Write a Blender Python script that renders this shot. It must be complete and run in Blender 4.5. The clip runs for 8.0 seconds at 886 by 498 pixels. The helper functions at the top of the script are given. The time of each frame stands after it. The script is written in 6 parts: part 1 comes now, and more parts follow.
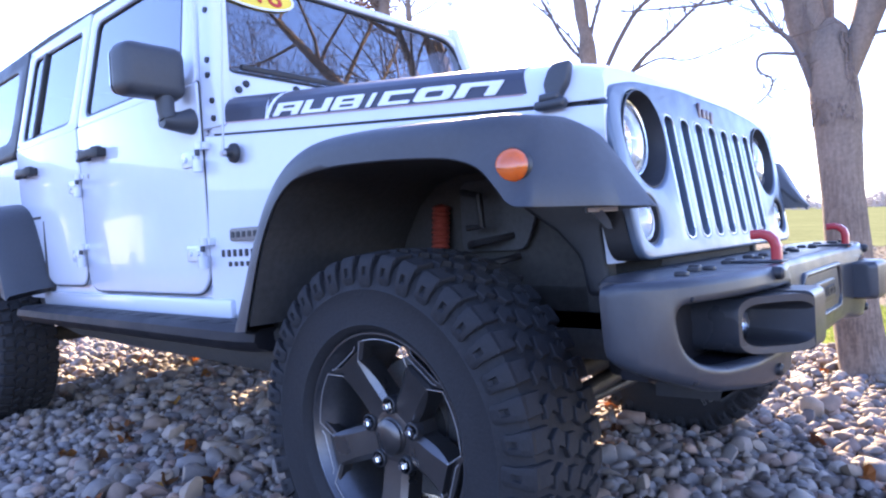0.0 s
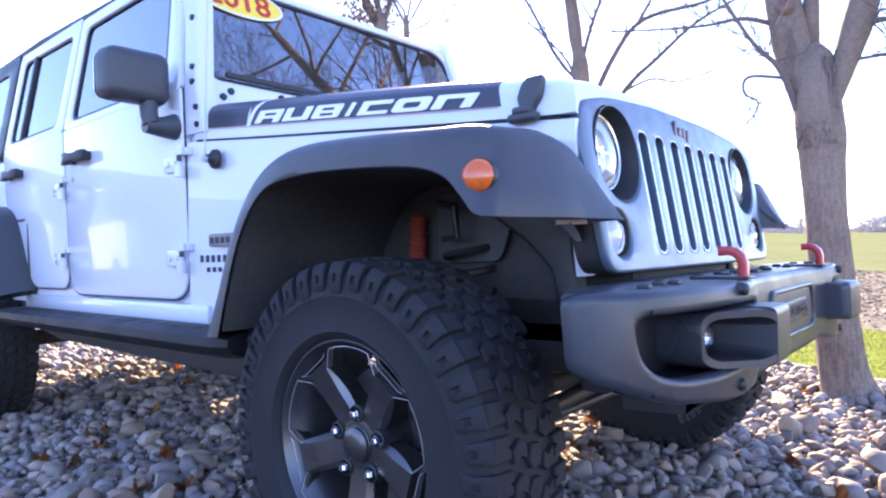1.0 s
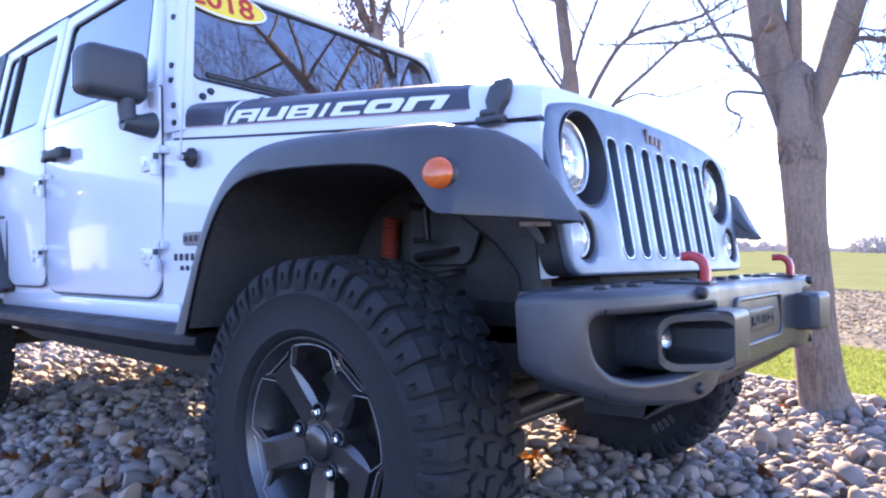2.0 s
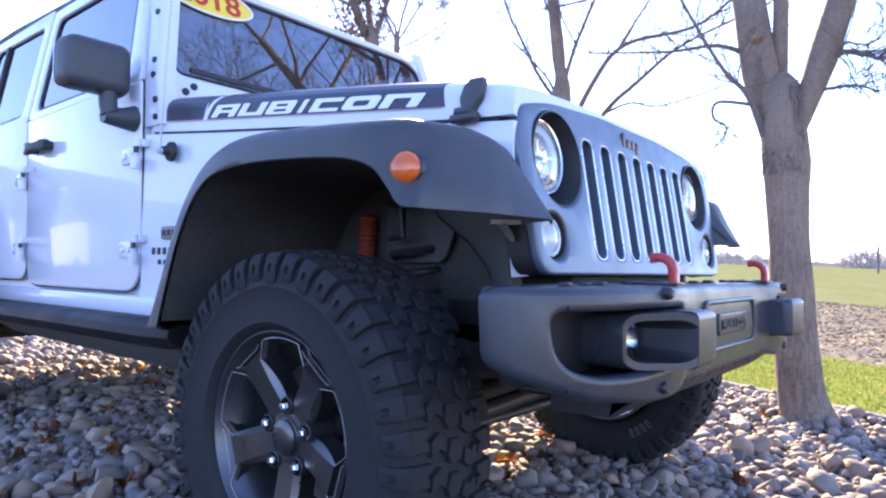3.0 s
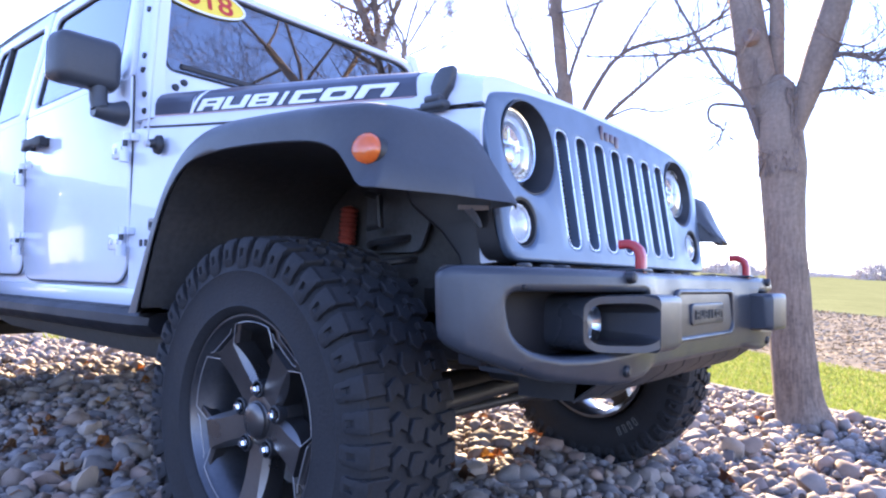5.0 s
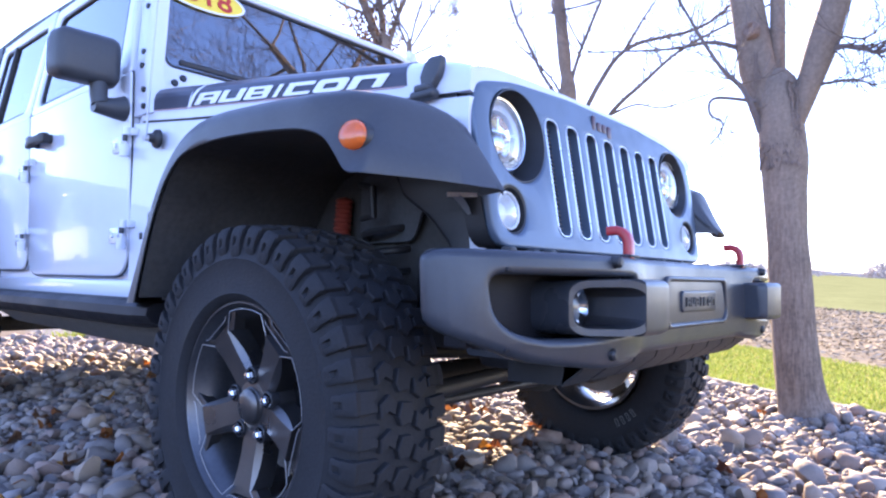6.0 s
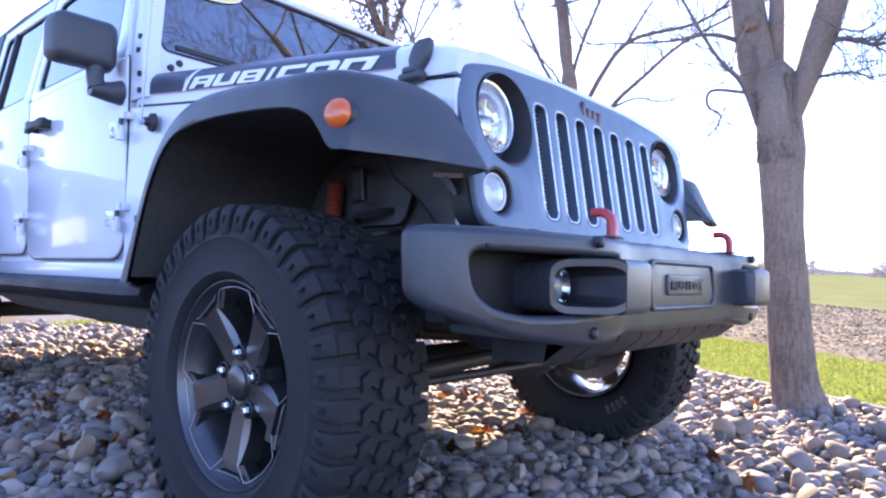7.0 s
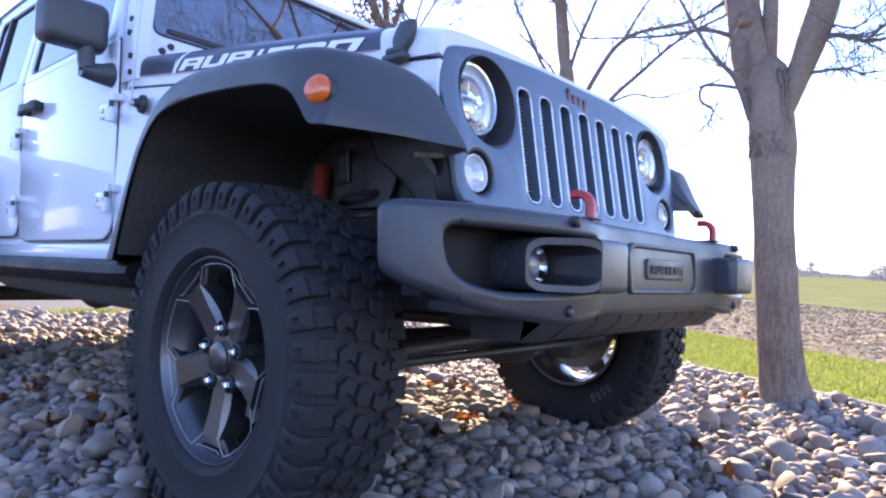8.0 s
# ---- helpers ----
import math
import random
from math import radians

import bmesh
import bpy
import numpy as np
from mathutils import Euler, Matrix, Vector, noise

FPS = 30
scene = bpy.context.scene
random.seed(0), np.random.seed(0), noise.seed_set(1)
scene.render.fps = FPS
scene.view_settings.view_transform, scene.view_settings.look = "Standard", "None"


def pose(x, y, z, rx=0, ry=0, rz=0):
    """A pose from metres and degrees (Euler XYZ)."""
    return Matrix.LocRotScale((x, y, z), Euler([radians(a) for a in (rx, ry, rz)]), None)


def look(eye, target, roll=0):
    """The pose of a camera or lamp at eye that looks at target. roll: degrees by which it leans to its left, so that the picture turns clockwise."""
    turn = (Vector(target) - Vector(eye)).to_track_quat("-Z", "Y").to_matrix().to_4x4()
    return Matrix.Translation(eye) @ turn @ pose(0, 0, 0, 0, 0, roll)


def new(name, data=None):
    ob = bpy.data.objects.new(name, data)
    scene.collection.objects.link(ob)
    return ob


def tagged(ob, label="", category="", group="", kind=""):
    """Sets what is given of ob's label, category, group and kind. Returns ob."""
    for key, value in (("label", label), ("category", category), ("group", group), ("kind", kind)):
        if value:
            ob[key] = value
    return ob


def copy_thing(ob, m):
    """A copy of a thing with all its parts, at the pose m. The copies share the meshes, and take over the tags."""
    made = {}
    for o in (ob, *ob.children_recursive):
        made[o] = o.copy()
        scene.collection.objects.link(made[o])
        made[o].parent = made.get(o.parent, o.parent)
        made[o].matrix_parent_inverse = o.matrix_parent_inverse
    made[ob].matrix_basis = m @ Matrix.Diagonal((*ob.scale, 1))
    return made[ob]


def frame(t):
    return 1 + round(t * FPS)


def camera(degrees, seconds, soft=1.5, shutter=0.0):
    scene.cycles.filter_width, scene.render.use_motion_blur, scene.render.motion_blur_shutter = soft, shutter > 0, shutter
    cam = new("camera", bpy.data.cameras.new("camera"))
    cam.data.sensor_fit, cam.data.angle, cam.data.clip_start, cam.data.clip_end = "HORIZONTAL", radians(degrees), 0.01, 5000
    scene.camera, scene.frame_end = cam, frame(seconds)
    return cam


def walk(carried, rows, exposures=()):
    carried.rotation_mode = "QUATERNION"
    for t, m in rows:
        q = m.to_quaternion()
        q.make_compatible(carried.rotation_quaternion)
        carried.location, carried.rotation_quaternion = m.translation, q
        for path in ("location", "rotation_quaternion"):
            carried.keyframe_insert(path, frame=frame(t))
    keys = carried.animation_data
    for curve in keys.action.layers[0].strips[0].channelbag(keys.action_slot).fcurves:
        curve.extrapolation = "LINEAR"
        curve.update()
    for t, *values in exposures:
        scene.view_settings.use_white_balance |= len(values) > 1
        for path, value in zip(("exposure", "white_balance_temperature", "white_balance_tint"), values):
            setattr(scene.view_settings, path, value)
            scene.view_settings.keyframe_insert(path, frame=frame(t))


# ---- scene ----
cam = camera(69.2, 8.0, soft=2.2)
PATH = [
    (0, (1.003, -1.787, 0.842), (-0.308, -0.278, 0.806), -3.0),
    (0.5, (1.023, -1.774, 0.834), (-0.281, -0.258, 0.824), -2.3),
    (1, (1.045, -1.761, 0.828), (-0.253, -0.239, 0.838), -1.6),
    (1.5, (1.07, -1.743, 0.815), (-0.221, -0.216, 0.845), -1.0),
    (3, (1.132, -1.701, 0.782), (-0.134, -0.154, 0.848), 0.8),
    (3.5, (1.151, -1.688, 0.77), (-0.116, -0.142, 0.846), 1.3),
    (4, (1.172, -1.675, 0.757), (-0.101, -0.135, 0.843), 1.5),
    (4.5, (1.189, -1.665, 0.745), (-0.092, -0.131, 0.836), 1.4),
    (6, (1.248, -1.641, 0.705), (-0.063, -0.133, 0.801), 0.9),
    (6.5, (1.265, -1.637, 0.689), (-0.05, -0.132, 0.779), 1.1),
    (7, (1.287, -1.628, 0.672), (-0.032, -0.127, 0.754), 1.4),
    (7.5, (1.31, -1.619, 0.653), (-0.01, -0.118, 0.73), 1.8),
    (8, (1.328, -1.611, 0.634), (0.011, -0.108, 0.708), 2.2),
]
EXPOSURES = [(0, 2.46, 6100, 37), (1.5, 2.41, 6100, 37), (3.0, 2.18, 6120, 35), (3.5, 2.18, 6120, 35), (4.5, 2.44, 6100, 37), (6.5, 2.40, 6100, 37), (7.3, 2.20, 6120, 36), (8.0, 2.08, 6140, 35)]
walk(cam, [(t, look(eye, target, roll)) for t, eye, target, roll in PATH], EXPOSURES)

# ---- light ----
SUN_AZ, SUN_EL = radians(127), radians(27)
SUN_DIR = Vector((math.cos(SUN_AZ) * math.cos(SUN_EL), math.sin(SUN_AZ) * math.cos(SUN_EL), math.sin(SUN_EL)))
world = bpy.data.worlds.new("sky")
scene.world = world
world.use_nodes = True
wn = world.node_tree.nodes
sky = wn.new("ShaderNodeTexSky")
sky.sky_type, sky.sun_disc = "NISHITA", False
sky.sun_elevation, sky.sun_rotation = SUN_EL, math.pi / 2 - SUN_AZ
sky.air_density, sky.dust_density, sky.ozone_density = 1.1, 0.08, 4.0
wn["Background"].inputs["Strength"].default_value = 0.15
world.node_tree.links.new(sky.outputs[0], wn["Background"].inputs["Color"])
sun = new("sun", bpy.data.lights.new("sun", "SUN"))
sun.data.energy, sun.data.angle, sun.data.color = 4.6, radians(0.5), (1.0, 0.83, 0.43)
sun.matrix_world = look((0, 0, 30), Vector((0, 0, 30)) - SUN_DIR)

# ---- materials ----
def material(name, rgb, rough=0.5, metal=0.0, vary=0.1, scale=8.0, bump=0.0, bump_scale=60.0, coat=0.0, rough_vary=0.08, per="", **more):
    """A surface with its colour varied at two scales, fine relief and uneven gloss. per: 'object' or 'island' tints each piece."""
    m = bpy.data.materials.new(name)
    m.use_nodes = True
    n, l = m.node_tree.nodes, m.node_tree.links
    b = n["Principled BSDF"]
    b.inputs["Metallic"].default_value = metal
    b.inputs["Coat Weight"].default_value = coat
    b.inputs["Coat Roughness"].default_value = 0.012
    for key, value in more.items():
        b.inputs[key.replace("_", " ")].default_value = value
    co = n.new("ShaderNodeTexCoord")
    big, small = n.new("ShaderNodeTexNoise"), n.new("ShaderNodeTexNoise")
    big.inputs["Scale"].default_value, small.inputs["Scale"].default_value = scale, scale * 11
    big.inputs["Detail"].default_value, small.inputs["Detail"].default_value = 4, 3
    for t in (big, small):
        l.new(co.outputs["Object"], t.inputs["Vector"])
    mixed = n.new("ShaderNodeMath")
    mixed.operation = "ADD"
    l.new(big.outputs["Fac"], mixed.inputs[0]), l.new(small.outputs["Fac"], mixed.inputs[1])
    ramp = n.new("ShaderNodeMapRange")
    ramp.inputs["From Min"].default_value, ramp.inputs["From Max"].default_value = 0.6, 1.4
    ramp.inputs["To Min"].default_value, ramp.inputs["To Max"].default_value = 1 - vary, 1 + vary
    l.new(mixed.outputs[0], ramp.inputs["Value"])
    tint = n.new("ShaderNodeVectorMath")
    tint.operation = "SCALE"
    tint.inputs[0].default_value = rgb
    l.new(ramp.outputs[0], tint.inputs["Scale"])
    l.new(tint.outputs[0], b.inputs["Base Color"])
    rr = n.new("ShaderNodeMapRange")
    rr.inputs["From Min"].default_value, rr.inputs["From Max"].default_value = 0.3, 0.7
    rr.inputs["To Min"].default_value, rr.inputs["To Max"].default_value = max(0.0, rough - rough_vary), min(1.0, rough + rough_vary)
    l.new(big.outputs["Fac"], rr.inputs["Value"]), l.new(rr.outputs[0], b.inputs["Roughness"])
    if bump:
        grain = n.new("ShaderNodeTexNoise")
        grain.inputs["Scale"].default_value, grain.inputs["Detail"].default_value = bump_scale, 3
        bp = n.new("ShaderNodeBump")
        bp.inputs["Strength"].default_value, bp.inputs["Distance"].default_value = bump, 0.004
        l.new(co.outputs["Object"], grain.inputs["Vector"]), l.new(grain.outputs["Fac"], bp.inputs["Height"])
        l.new(bp.outputs[0], b.inputs["Normal"])
    return m


def many_coloured(name, stops, source, rough=0.7, vary=0.25, scale=30.0, bump=0.3, bump_scale=70.0):
    """Pieces that each take one colour out of the stops, by object or by island, with grain of their own."""
    m = material(name, (1, 1, 1), rough, vary=vary, scale=scale, bump=bump, bump_scale=bump_scale)
    n, l = m.node_tree.nodes, m.node_tree.links
    pick = n.new("ShaderNodeObjectInfo" if source == "object" else "ShaderNodeNewGeometry")
    ramp = n.new("ShaderNodeValToRGB")
    ramp.color_ramp.interpolation = "CONSTANT"
    els = ramp.color_ramp.elements
    while len(els) < len(stops):
        els.new(0.5)
    for k, rgb in enumerate(stops):
        els[k].position, els[k].color = k / len(stops), (*rgb, 1)
    l.new(pick.outputs["Random" if source == "object" else "Random Per Island"], ramp.inputs["Fac"])
    tint = next(x for x in n if x.bl_idname == "ShaderNodeVectorMath")
    l.new(ramp.outputs["Color"], tint.inputs[0])
    return m


WHITE = material("white paint", (0.63, 0.662, 0.735), 0.22, vary=0.015, scale=2, coat=0.6, Specular_IOR_Level=0.2, bump=0.004, bump_scale=4, rough_vary=0.04)
SILVER = material("silver grille paint", (0.086, 0.120, 0.168), 0.36, metal=0.15, vary=0.04, coat=0.2, scale=20)
PLASTIC = material("dark grained plastic", (0.042, 0.045, 0.051), 0.45, vary=0.12, scale=10, bump=0.15, bump_scale=420)
STEEL = material("grey powder coated steel", (0.034, 0.038, 0.046), 0.34, vary=0.12, scale=9, bump=0.09, bump_scale=520, metal=0.1)
BLACK = material("black plastic", (0.020, 0.020, 0.022), 0.5, vary=0.2, bump=0.1, bump_scale=300)
UNDER = material("dusty black underbody", (0.045, 0.043, 0.041), 0.75, vary=0.35, scale=6, bump=0.3, bump_scale=60)
RUBBER = material("tyre rubber", (0.019, 0.019, 0.021), 0.72, vary=0.3, scale=14, bump=0.3, bump_scale=160, Specular_IOR_Level=0.28)
TRIM = material("satin bright trim", (0.55, 0.57, 0.60), 0.3, metal=0.7, vary=0.06)
EMBLEM = material("dark red emblem", (0.075, 0.028, 0.038), 0.35, vary=0.1)
DUSTY_WHITE = material("dusty pale rubber", (0.13, 0.125, 0.12), 0.7, vary=0.2, scale=20)
# dark grey stands in for body paint seen in hazy shadow
SHADE_GREY = material("inner paint greyed for shade", (0.060, 0.064, 0.070), 0.65, vary=0.3, scale=9, bump=0.1, bump_scale=60)
ALLOY = material("granite grey alloy", (0.120, 0.115, 0.114), 0.33, metal=0.9, vary=0.08, scale=12, bump=0.04, bump_scale=300)
LAMP = material("bright faceted reflector", (0.92, 0.93, 0.95), 0.40, metal=0.15, vary=0.08, scale=60, bump=0.25, bump_scale=90)
EDGE = material("machined alloy edge", (0.38, 0.37, 0.37), 0.42, metal=0.6, vary=0.06)
LIP = material("dark rim lip", (0.105, 0.107, 0.115), 0.36, metal=0.8, vary=0.15, scale=10)
MIRRORED = material("silvered reflector", (0.86, 0.87, 0.90), 0.14, metal=1.0, vary=0.05, scale=40, rough_vary=0.04)
BRIGHT = material("machined metal", (0.45, 0.45, 0.46), 0.38, metal=0.6, vary=0.06)
CHROME = material("chrome", (0.75, 0.76, 0.78), 0.08, metal=1.0, vary=0.03, rough_vary=0.02)
DULLMETAL = material("dull cast metal", (0.22, 0.21, 0.2), 0.5, metal=0.6, vary=0.25, scale=14)
RED = material("red enamel", (0.42, 0.02, 0.025), 0.35, vary=0.1, coat=0.3)
ORANGE = material("amber lens", (0.85, 0.14, 0.012), 0.12, vary=0.08, scale=40, coat=0.6, Transmission_Weight=0.25)
DECAL = material("charcoal decal", (0.035, 0.037, 0.055), 0.4, vary=0.08, coat=0.15)
DECAL_WHITE = material("white decal", (0.78, 0.78, 0.8), 0.35, vary=0.03)
DECAL_RED = material("red decal line", (0.58, 0.36, 0.38), 0.4, vary=0.05)
YELLOW = material("yellow sticker", (0.85, 0.62, 0.06), 0.4, vary=0.04)
STICKER_RED = material("red print", (0.5, 0.03, 0.02), 0.4, vary=0.04)
SHOCK = material("red shock absorber", (0.28, 0.05, 0.03), 0.5, vary=0.15)
STEP = material("black step coating", (0.012, 0.012, 0.015), 0.55, vary=0.2, scale=9, bump=0.2, bump_scale=200, Specular_IOR_Level=0.25)
SEAT = material("black seat cloth", (0.015, 0.015, 0.016), 0.85, vary=0.2)
TOP = material("black hard top", (0.035, 0.036, 0.04), 0.48, vary=0.12, bump=0.12, bump_scale=350)


def glass(name, rgb, rough=0.0, ior=1.5):
    m = material(name, rgb, rough, vary=0.02, rough_vary=0.0, Transmission_Weight=1.0, IOR=ior)
    return m


GLASS = glass("tinted glass", (0.22, 0.25, 0.29), ior=2.7)
SHIELD = glass("windshield glass", (0.20, 0.24, 0.29), ior=2.9)
CLEAR = glass("clear lens", (0.92, 0.94, 0.95))

STONE_STOPS = [(0.234, 0.188, 0.158), (0.174, 0.151, 0.141), (0.294, 0.221, 0.165), (0.129, 0.106, 0.096), (0.325, 0.265, 0.222), (0.22, 0.151, 0.109),
               (0.258, 0.221, 0.2), (0.308, 0.203, 0.15), (0.198, 0.17, 0.152), (0.342, 0.283, 0.235), (0.158, 0.12, 0.096), (0.282, 0.235, 0.201),
               (0.241, 0.166, 0.132), (0.214, 0.188, 0.177), (0.313, 0.237, 0.178), (0.182, 0.144, 0.114)]
STONE = many_coloured("river stone", STONE_STOPS, "object")
STONES = many_coloured("river stones", STONE_STOPS, "island")
LEAF = many_coloured("dry leaf", [(0.34, 0.12, 0.025), (0.40, 0.20, 0.04), (0.17, 0.06, 0.025), (0.30, 0.13, 0.04), (0.11, 0.05, 0.025), (0.22, 0.10, 0.04)], "object", rough=0.6, scale=40, bump=0.2)
BARK = material("grey brown bark", (0.205, 0.157, 0.125), 0.9, vary=0.3, scale=5, Specular_IOR_Level=0.2)


def furrow(m, depth):
    """Ridges that run up the stem, and pale and dark blotches; fainter and paler higher up."""
    n, l = m.node_tree.nodes, m.node_tree.links
    co, mp, ns, bp = n.new("ShaderNodeTexCoord"), n.new("ShaderNodeMapping"), n.new("ShaderNodeTexNoise"), n.new("ShaderNodeBump")
    mp.inputs["Scale"].default_value = (1, 1, 0.13)
    ns.inputs["Scale"].default_value, ns.inputs["Detail"].default_value, ns.inputs["Roughness"].default_value = 70, 5, 0.65
    bp.inputs["Strength"].default_value, bp.inputs["Distance"].default_value = depth, 0.007
    l.new(co.outputs["Object"], mp.inputs["Vector"]), l.new(mp.outputs[0], ns.inputs["Vector"])
    l.new(ns.outputs["Fac"], bp.inputs["Height"]), l.new(bp.outputs[0], n["Principled BSDF"].inputs["Normal"])
    old = n["Principled BSDF"].inputs["Base Color"].links[0].from_socket
    rng_, mul = n.new("ShaderNodeMapRange"), n.new("ShaderNodeVectorMath")
    rng_.inputs["From Min"].default_value, rng_.inputs["From Max"].default_value = 0.40, 0.58
    rng_.inputs["To Min"].default_value, rng_.inputs["To Max"].default_value = 0.70, 1.08
    xyz, by_height, deep, calm = n.new("ShaderNodeSeparateXYZ"), n.new("ShaderNodeMapRange"), n.new("ShaderNodeMath"), n.new("ShaderNodeMix")
    by_height.inputs["From Min"].default_value, by_height.inputs["From Max"].default_value = 0.6, 1.5
    by_height.inputs["To Min"].default_value, by_height.inputs["To Max"].default_value = 1.0, 0.3
    l.new(co.outputs["Object"], xyz.inputs[0]), l.new(xyz.outputs["Z"], by_height.inputs["Value"])
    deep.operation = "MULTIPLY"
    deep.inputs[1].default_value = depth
    l.new(by_height.outputs[0], deep.inputs[0]), l.new(deep.outputs[0], bp.inputs["Strength"])
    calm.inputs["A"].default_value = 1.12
    l.new(by_height.outputs[0], calm.inputs["Factor"])
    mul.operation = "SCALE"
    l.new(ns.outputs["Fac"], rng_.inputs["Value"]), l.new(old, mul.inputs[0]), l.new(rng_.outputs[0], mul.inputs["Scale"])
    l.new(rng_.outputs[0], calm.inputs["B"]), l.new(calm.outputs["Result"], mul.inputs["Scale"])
    l.new(mul.outputs[0], n["Principled BSDF"].inputs["Base Color"])


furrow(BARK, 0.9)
KNOT = material("healed knot", (0.20, 0.135, 0.105), 0.9, vary=0.5, scale=20, bump=0.6, bump_scale=60)
OLD_BARK = material("rough old bark", (0.175, 0.132, 0.110), 0.95, vary=0.4, scale=14, bump=0.5, bump_scale=80)
TWIG = material("twig bark", (0.15, 0.12, 0.11), 0.85, vary=0.2, scale=12, bump=0.3, bump_scale=60)
RUSTY = many_coloured("rusty leaves", [(0.14, 0.088, 0.062), (0.115, 0.075, 0.055), (0.17, 0.105, 0.068)], "island", rough=0.7)
SOIL = material("bare soil", (0.10, 0.08, 0.062), 0.95, vary=0.3, scale=3, bump=0.5, bump_scale=30, Specular_IOR_Level=0.1)
def see_through(m, share):
    """Lets some light pass through thin leaves and blades."""
    n, l = m.node_tree.nodes, m.node_tree.links
    b, out = n["Principled BSDF"], n["Material Output"]
    tr, mix = n.new("ShaderNodeBsdfTranslucent"), n.new("ShaderNodeMixShader")
    source = b.inputs["Base Color"].links[0].from_socket
    mix.inputs[0].default_value = share
    l.new(source, tr.inputs["Color"]), l.new(b.outputs[0], mix.inputs[1]), l.new(tr.outputs[0], mix.inputs[2]), l.new(mix.outputs[0], out.inputs["Surface"])
    return m


GRASS = many_coloured("grass blades", [(0.16, 0.22, 0.035), (0.20, 0.26, 0.05), (0.14, 0.18, 0.03), (0.30, 0.29, 0.10), (0.18, 0.23, 0.045)], "island", rough=0.6, bump=0, scale=5)
see_through(GRASS, 0.5), see_through(LEAF, 0.4), see_through(RUSTY, 0.4)
CONCRETE = material("weathered concrete", (0.22, 0.205, 0.185), 0.85, vary=0.15, scale=5, bump=0.3, bump_scale=80, Specular_IOR_Level=0.1)
ASPHALT = material("sunlit asphalt", (0.11, 0.11, 0.115), 0.85, vary=0.2, scale=2, bump=0.4, bump_scale=120, Specular_IOR_Level=0.1)
# aerial haze is put into these three base colours, pale or bluish with distance
FARWOODS = material("woods with haze in the colour", (0.42, 0.37, 0.35), 0.9, vary=0.25, scale=0.3, Specular_IOR_Level=0.1)
TREELINE = material("bare wood with blue haze in the colour", (0.22, 0.265, 0.34), 0.9, vary=0.2, scale=0.3, Specular_IOR_Level=0.1)
FARTREE = material("bare wood with pale haze in the colour", (0.40, 0.36, 0.345), 0.9, vary=0.25, scale=0.3, Specular_IOR_Level=0.1)

# ---- building helpers ----
def part(name, bm, mat, parent=None, label="", angle=35):
    """Links a bmesh (or mesh) as one mesh object under a thing or under a part."""
    if isinstance(bm, bmesh.types.BMesh):
        bmesh.ops.recalc_face_normals(bm, faces=bm.faces)
        if bm.calc_volume(signed=True) < 0:
            bmesh.ops.reverse_faces(bm, faces=bm.faces)
        me = bpy.data.meshes.new(name)
        bm.to_mesh(me)
        bm.free()
    else:
        me = bm
    me.polygons.foreach_set("use_smooth", [True] * len(me.polygons))
    me.set_sharp_from_angle(angle=radians(angle))
    me.materials.clear()
    me.materials.append(mat)
    ob = new(name, me)
    if parent and parent.parent and parent.parent.parent:
        parent = parent.parent  # thing, part, sub-part, and no deeper
    ob.parent = parent
    if label:
        ob["label"] = label
    return ob


def thing(name, label, category, at=(0, 0, 0), group="", kind=""):
    ob = new(name)
    ob.location = at
    ob.empty_display_size = 0.1
    return tagged(ob, label, category, group, kind)


def box(bm, c, s, bevel=0.0, seg=2, turn=None):
    """A box about c with the sizes s, its edges rounded."""
    made = bmesh.ops.create_cube(bm, size=1.0)["verts"]
    m = Matrix.Translation(c) @ (turn or Matrix()) @ Matrix.Diagonal((*s, 1))
    bmesh.ops.transform(bm, matrix=m, verts=made)
    if bevel:
        edges = list({e for v in made for e in v.link_edges})
        bmesh.ops.bevel(bm, geom=edges, offset=min(bevel, min(s) * 0.49), segments=seg, profile=0.5, affect="EDGES")
    return bm


def loft(bm, rings, close=True, caps=True):
    """Skins rings of points, one after the other."""
    rows = [[bm.verts.new(p) for p in ring] for ring in rings]
    n = len(rows[0])
    for a, b in zip(rows, rows[1:]):
        for k in range(n if close else n - 1):
            q = (a[k], a[(k + 1) % n], b[(k + 1) % n], b[k])
            if len(set(q)) == 4:
                bm.faces.new(q)
    if caps and close:
        bm.faces.new(rows[0][::-1]), bm.faces.new(rows[-1])
    return bm


def frame_of(d):
    d = Vector(d).normalized()
    u = d.orthogonal().normalized()
    return u, d.cross(u)


def tube(bm, pts, radii, n=8, caps=True):
    """A round bar along pts, with a radius or one for each point."""
    pts = [Vector(p) for p in pts]
    if not hasattr(radii, "__len__"):
        radii = [radii] * len(pts)
    rings, u = [], None
    for k, p in enumerate(pts):
        d = (pts[min(k + 1, len(pts) - 1)] - pts[max(k - 1, 0)]).normalized()
        if u is None:
            u = d.orthogonal().normalized()
        u = (u - d * u.dot(d)).normalized()
        v = d.cross(u)
        rings.append([p + (u * math.cos(a) + v * math.sin(a)) * radii[k] for a in (2 * math.pi * i / n for i in range(n))])
    return loft(bm, rings, True, caps)


def cyl(bm, p0, p1, r0, r1=None, n=20):
    return tube(bm, [p0, p1], [r0, r0 if r1 is None else r1], n)


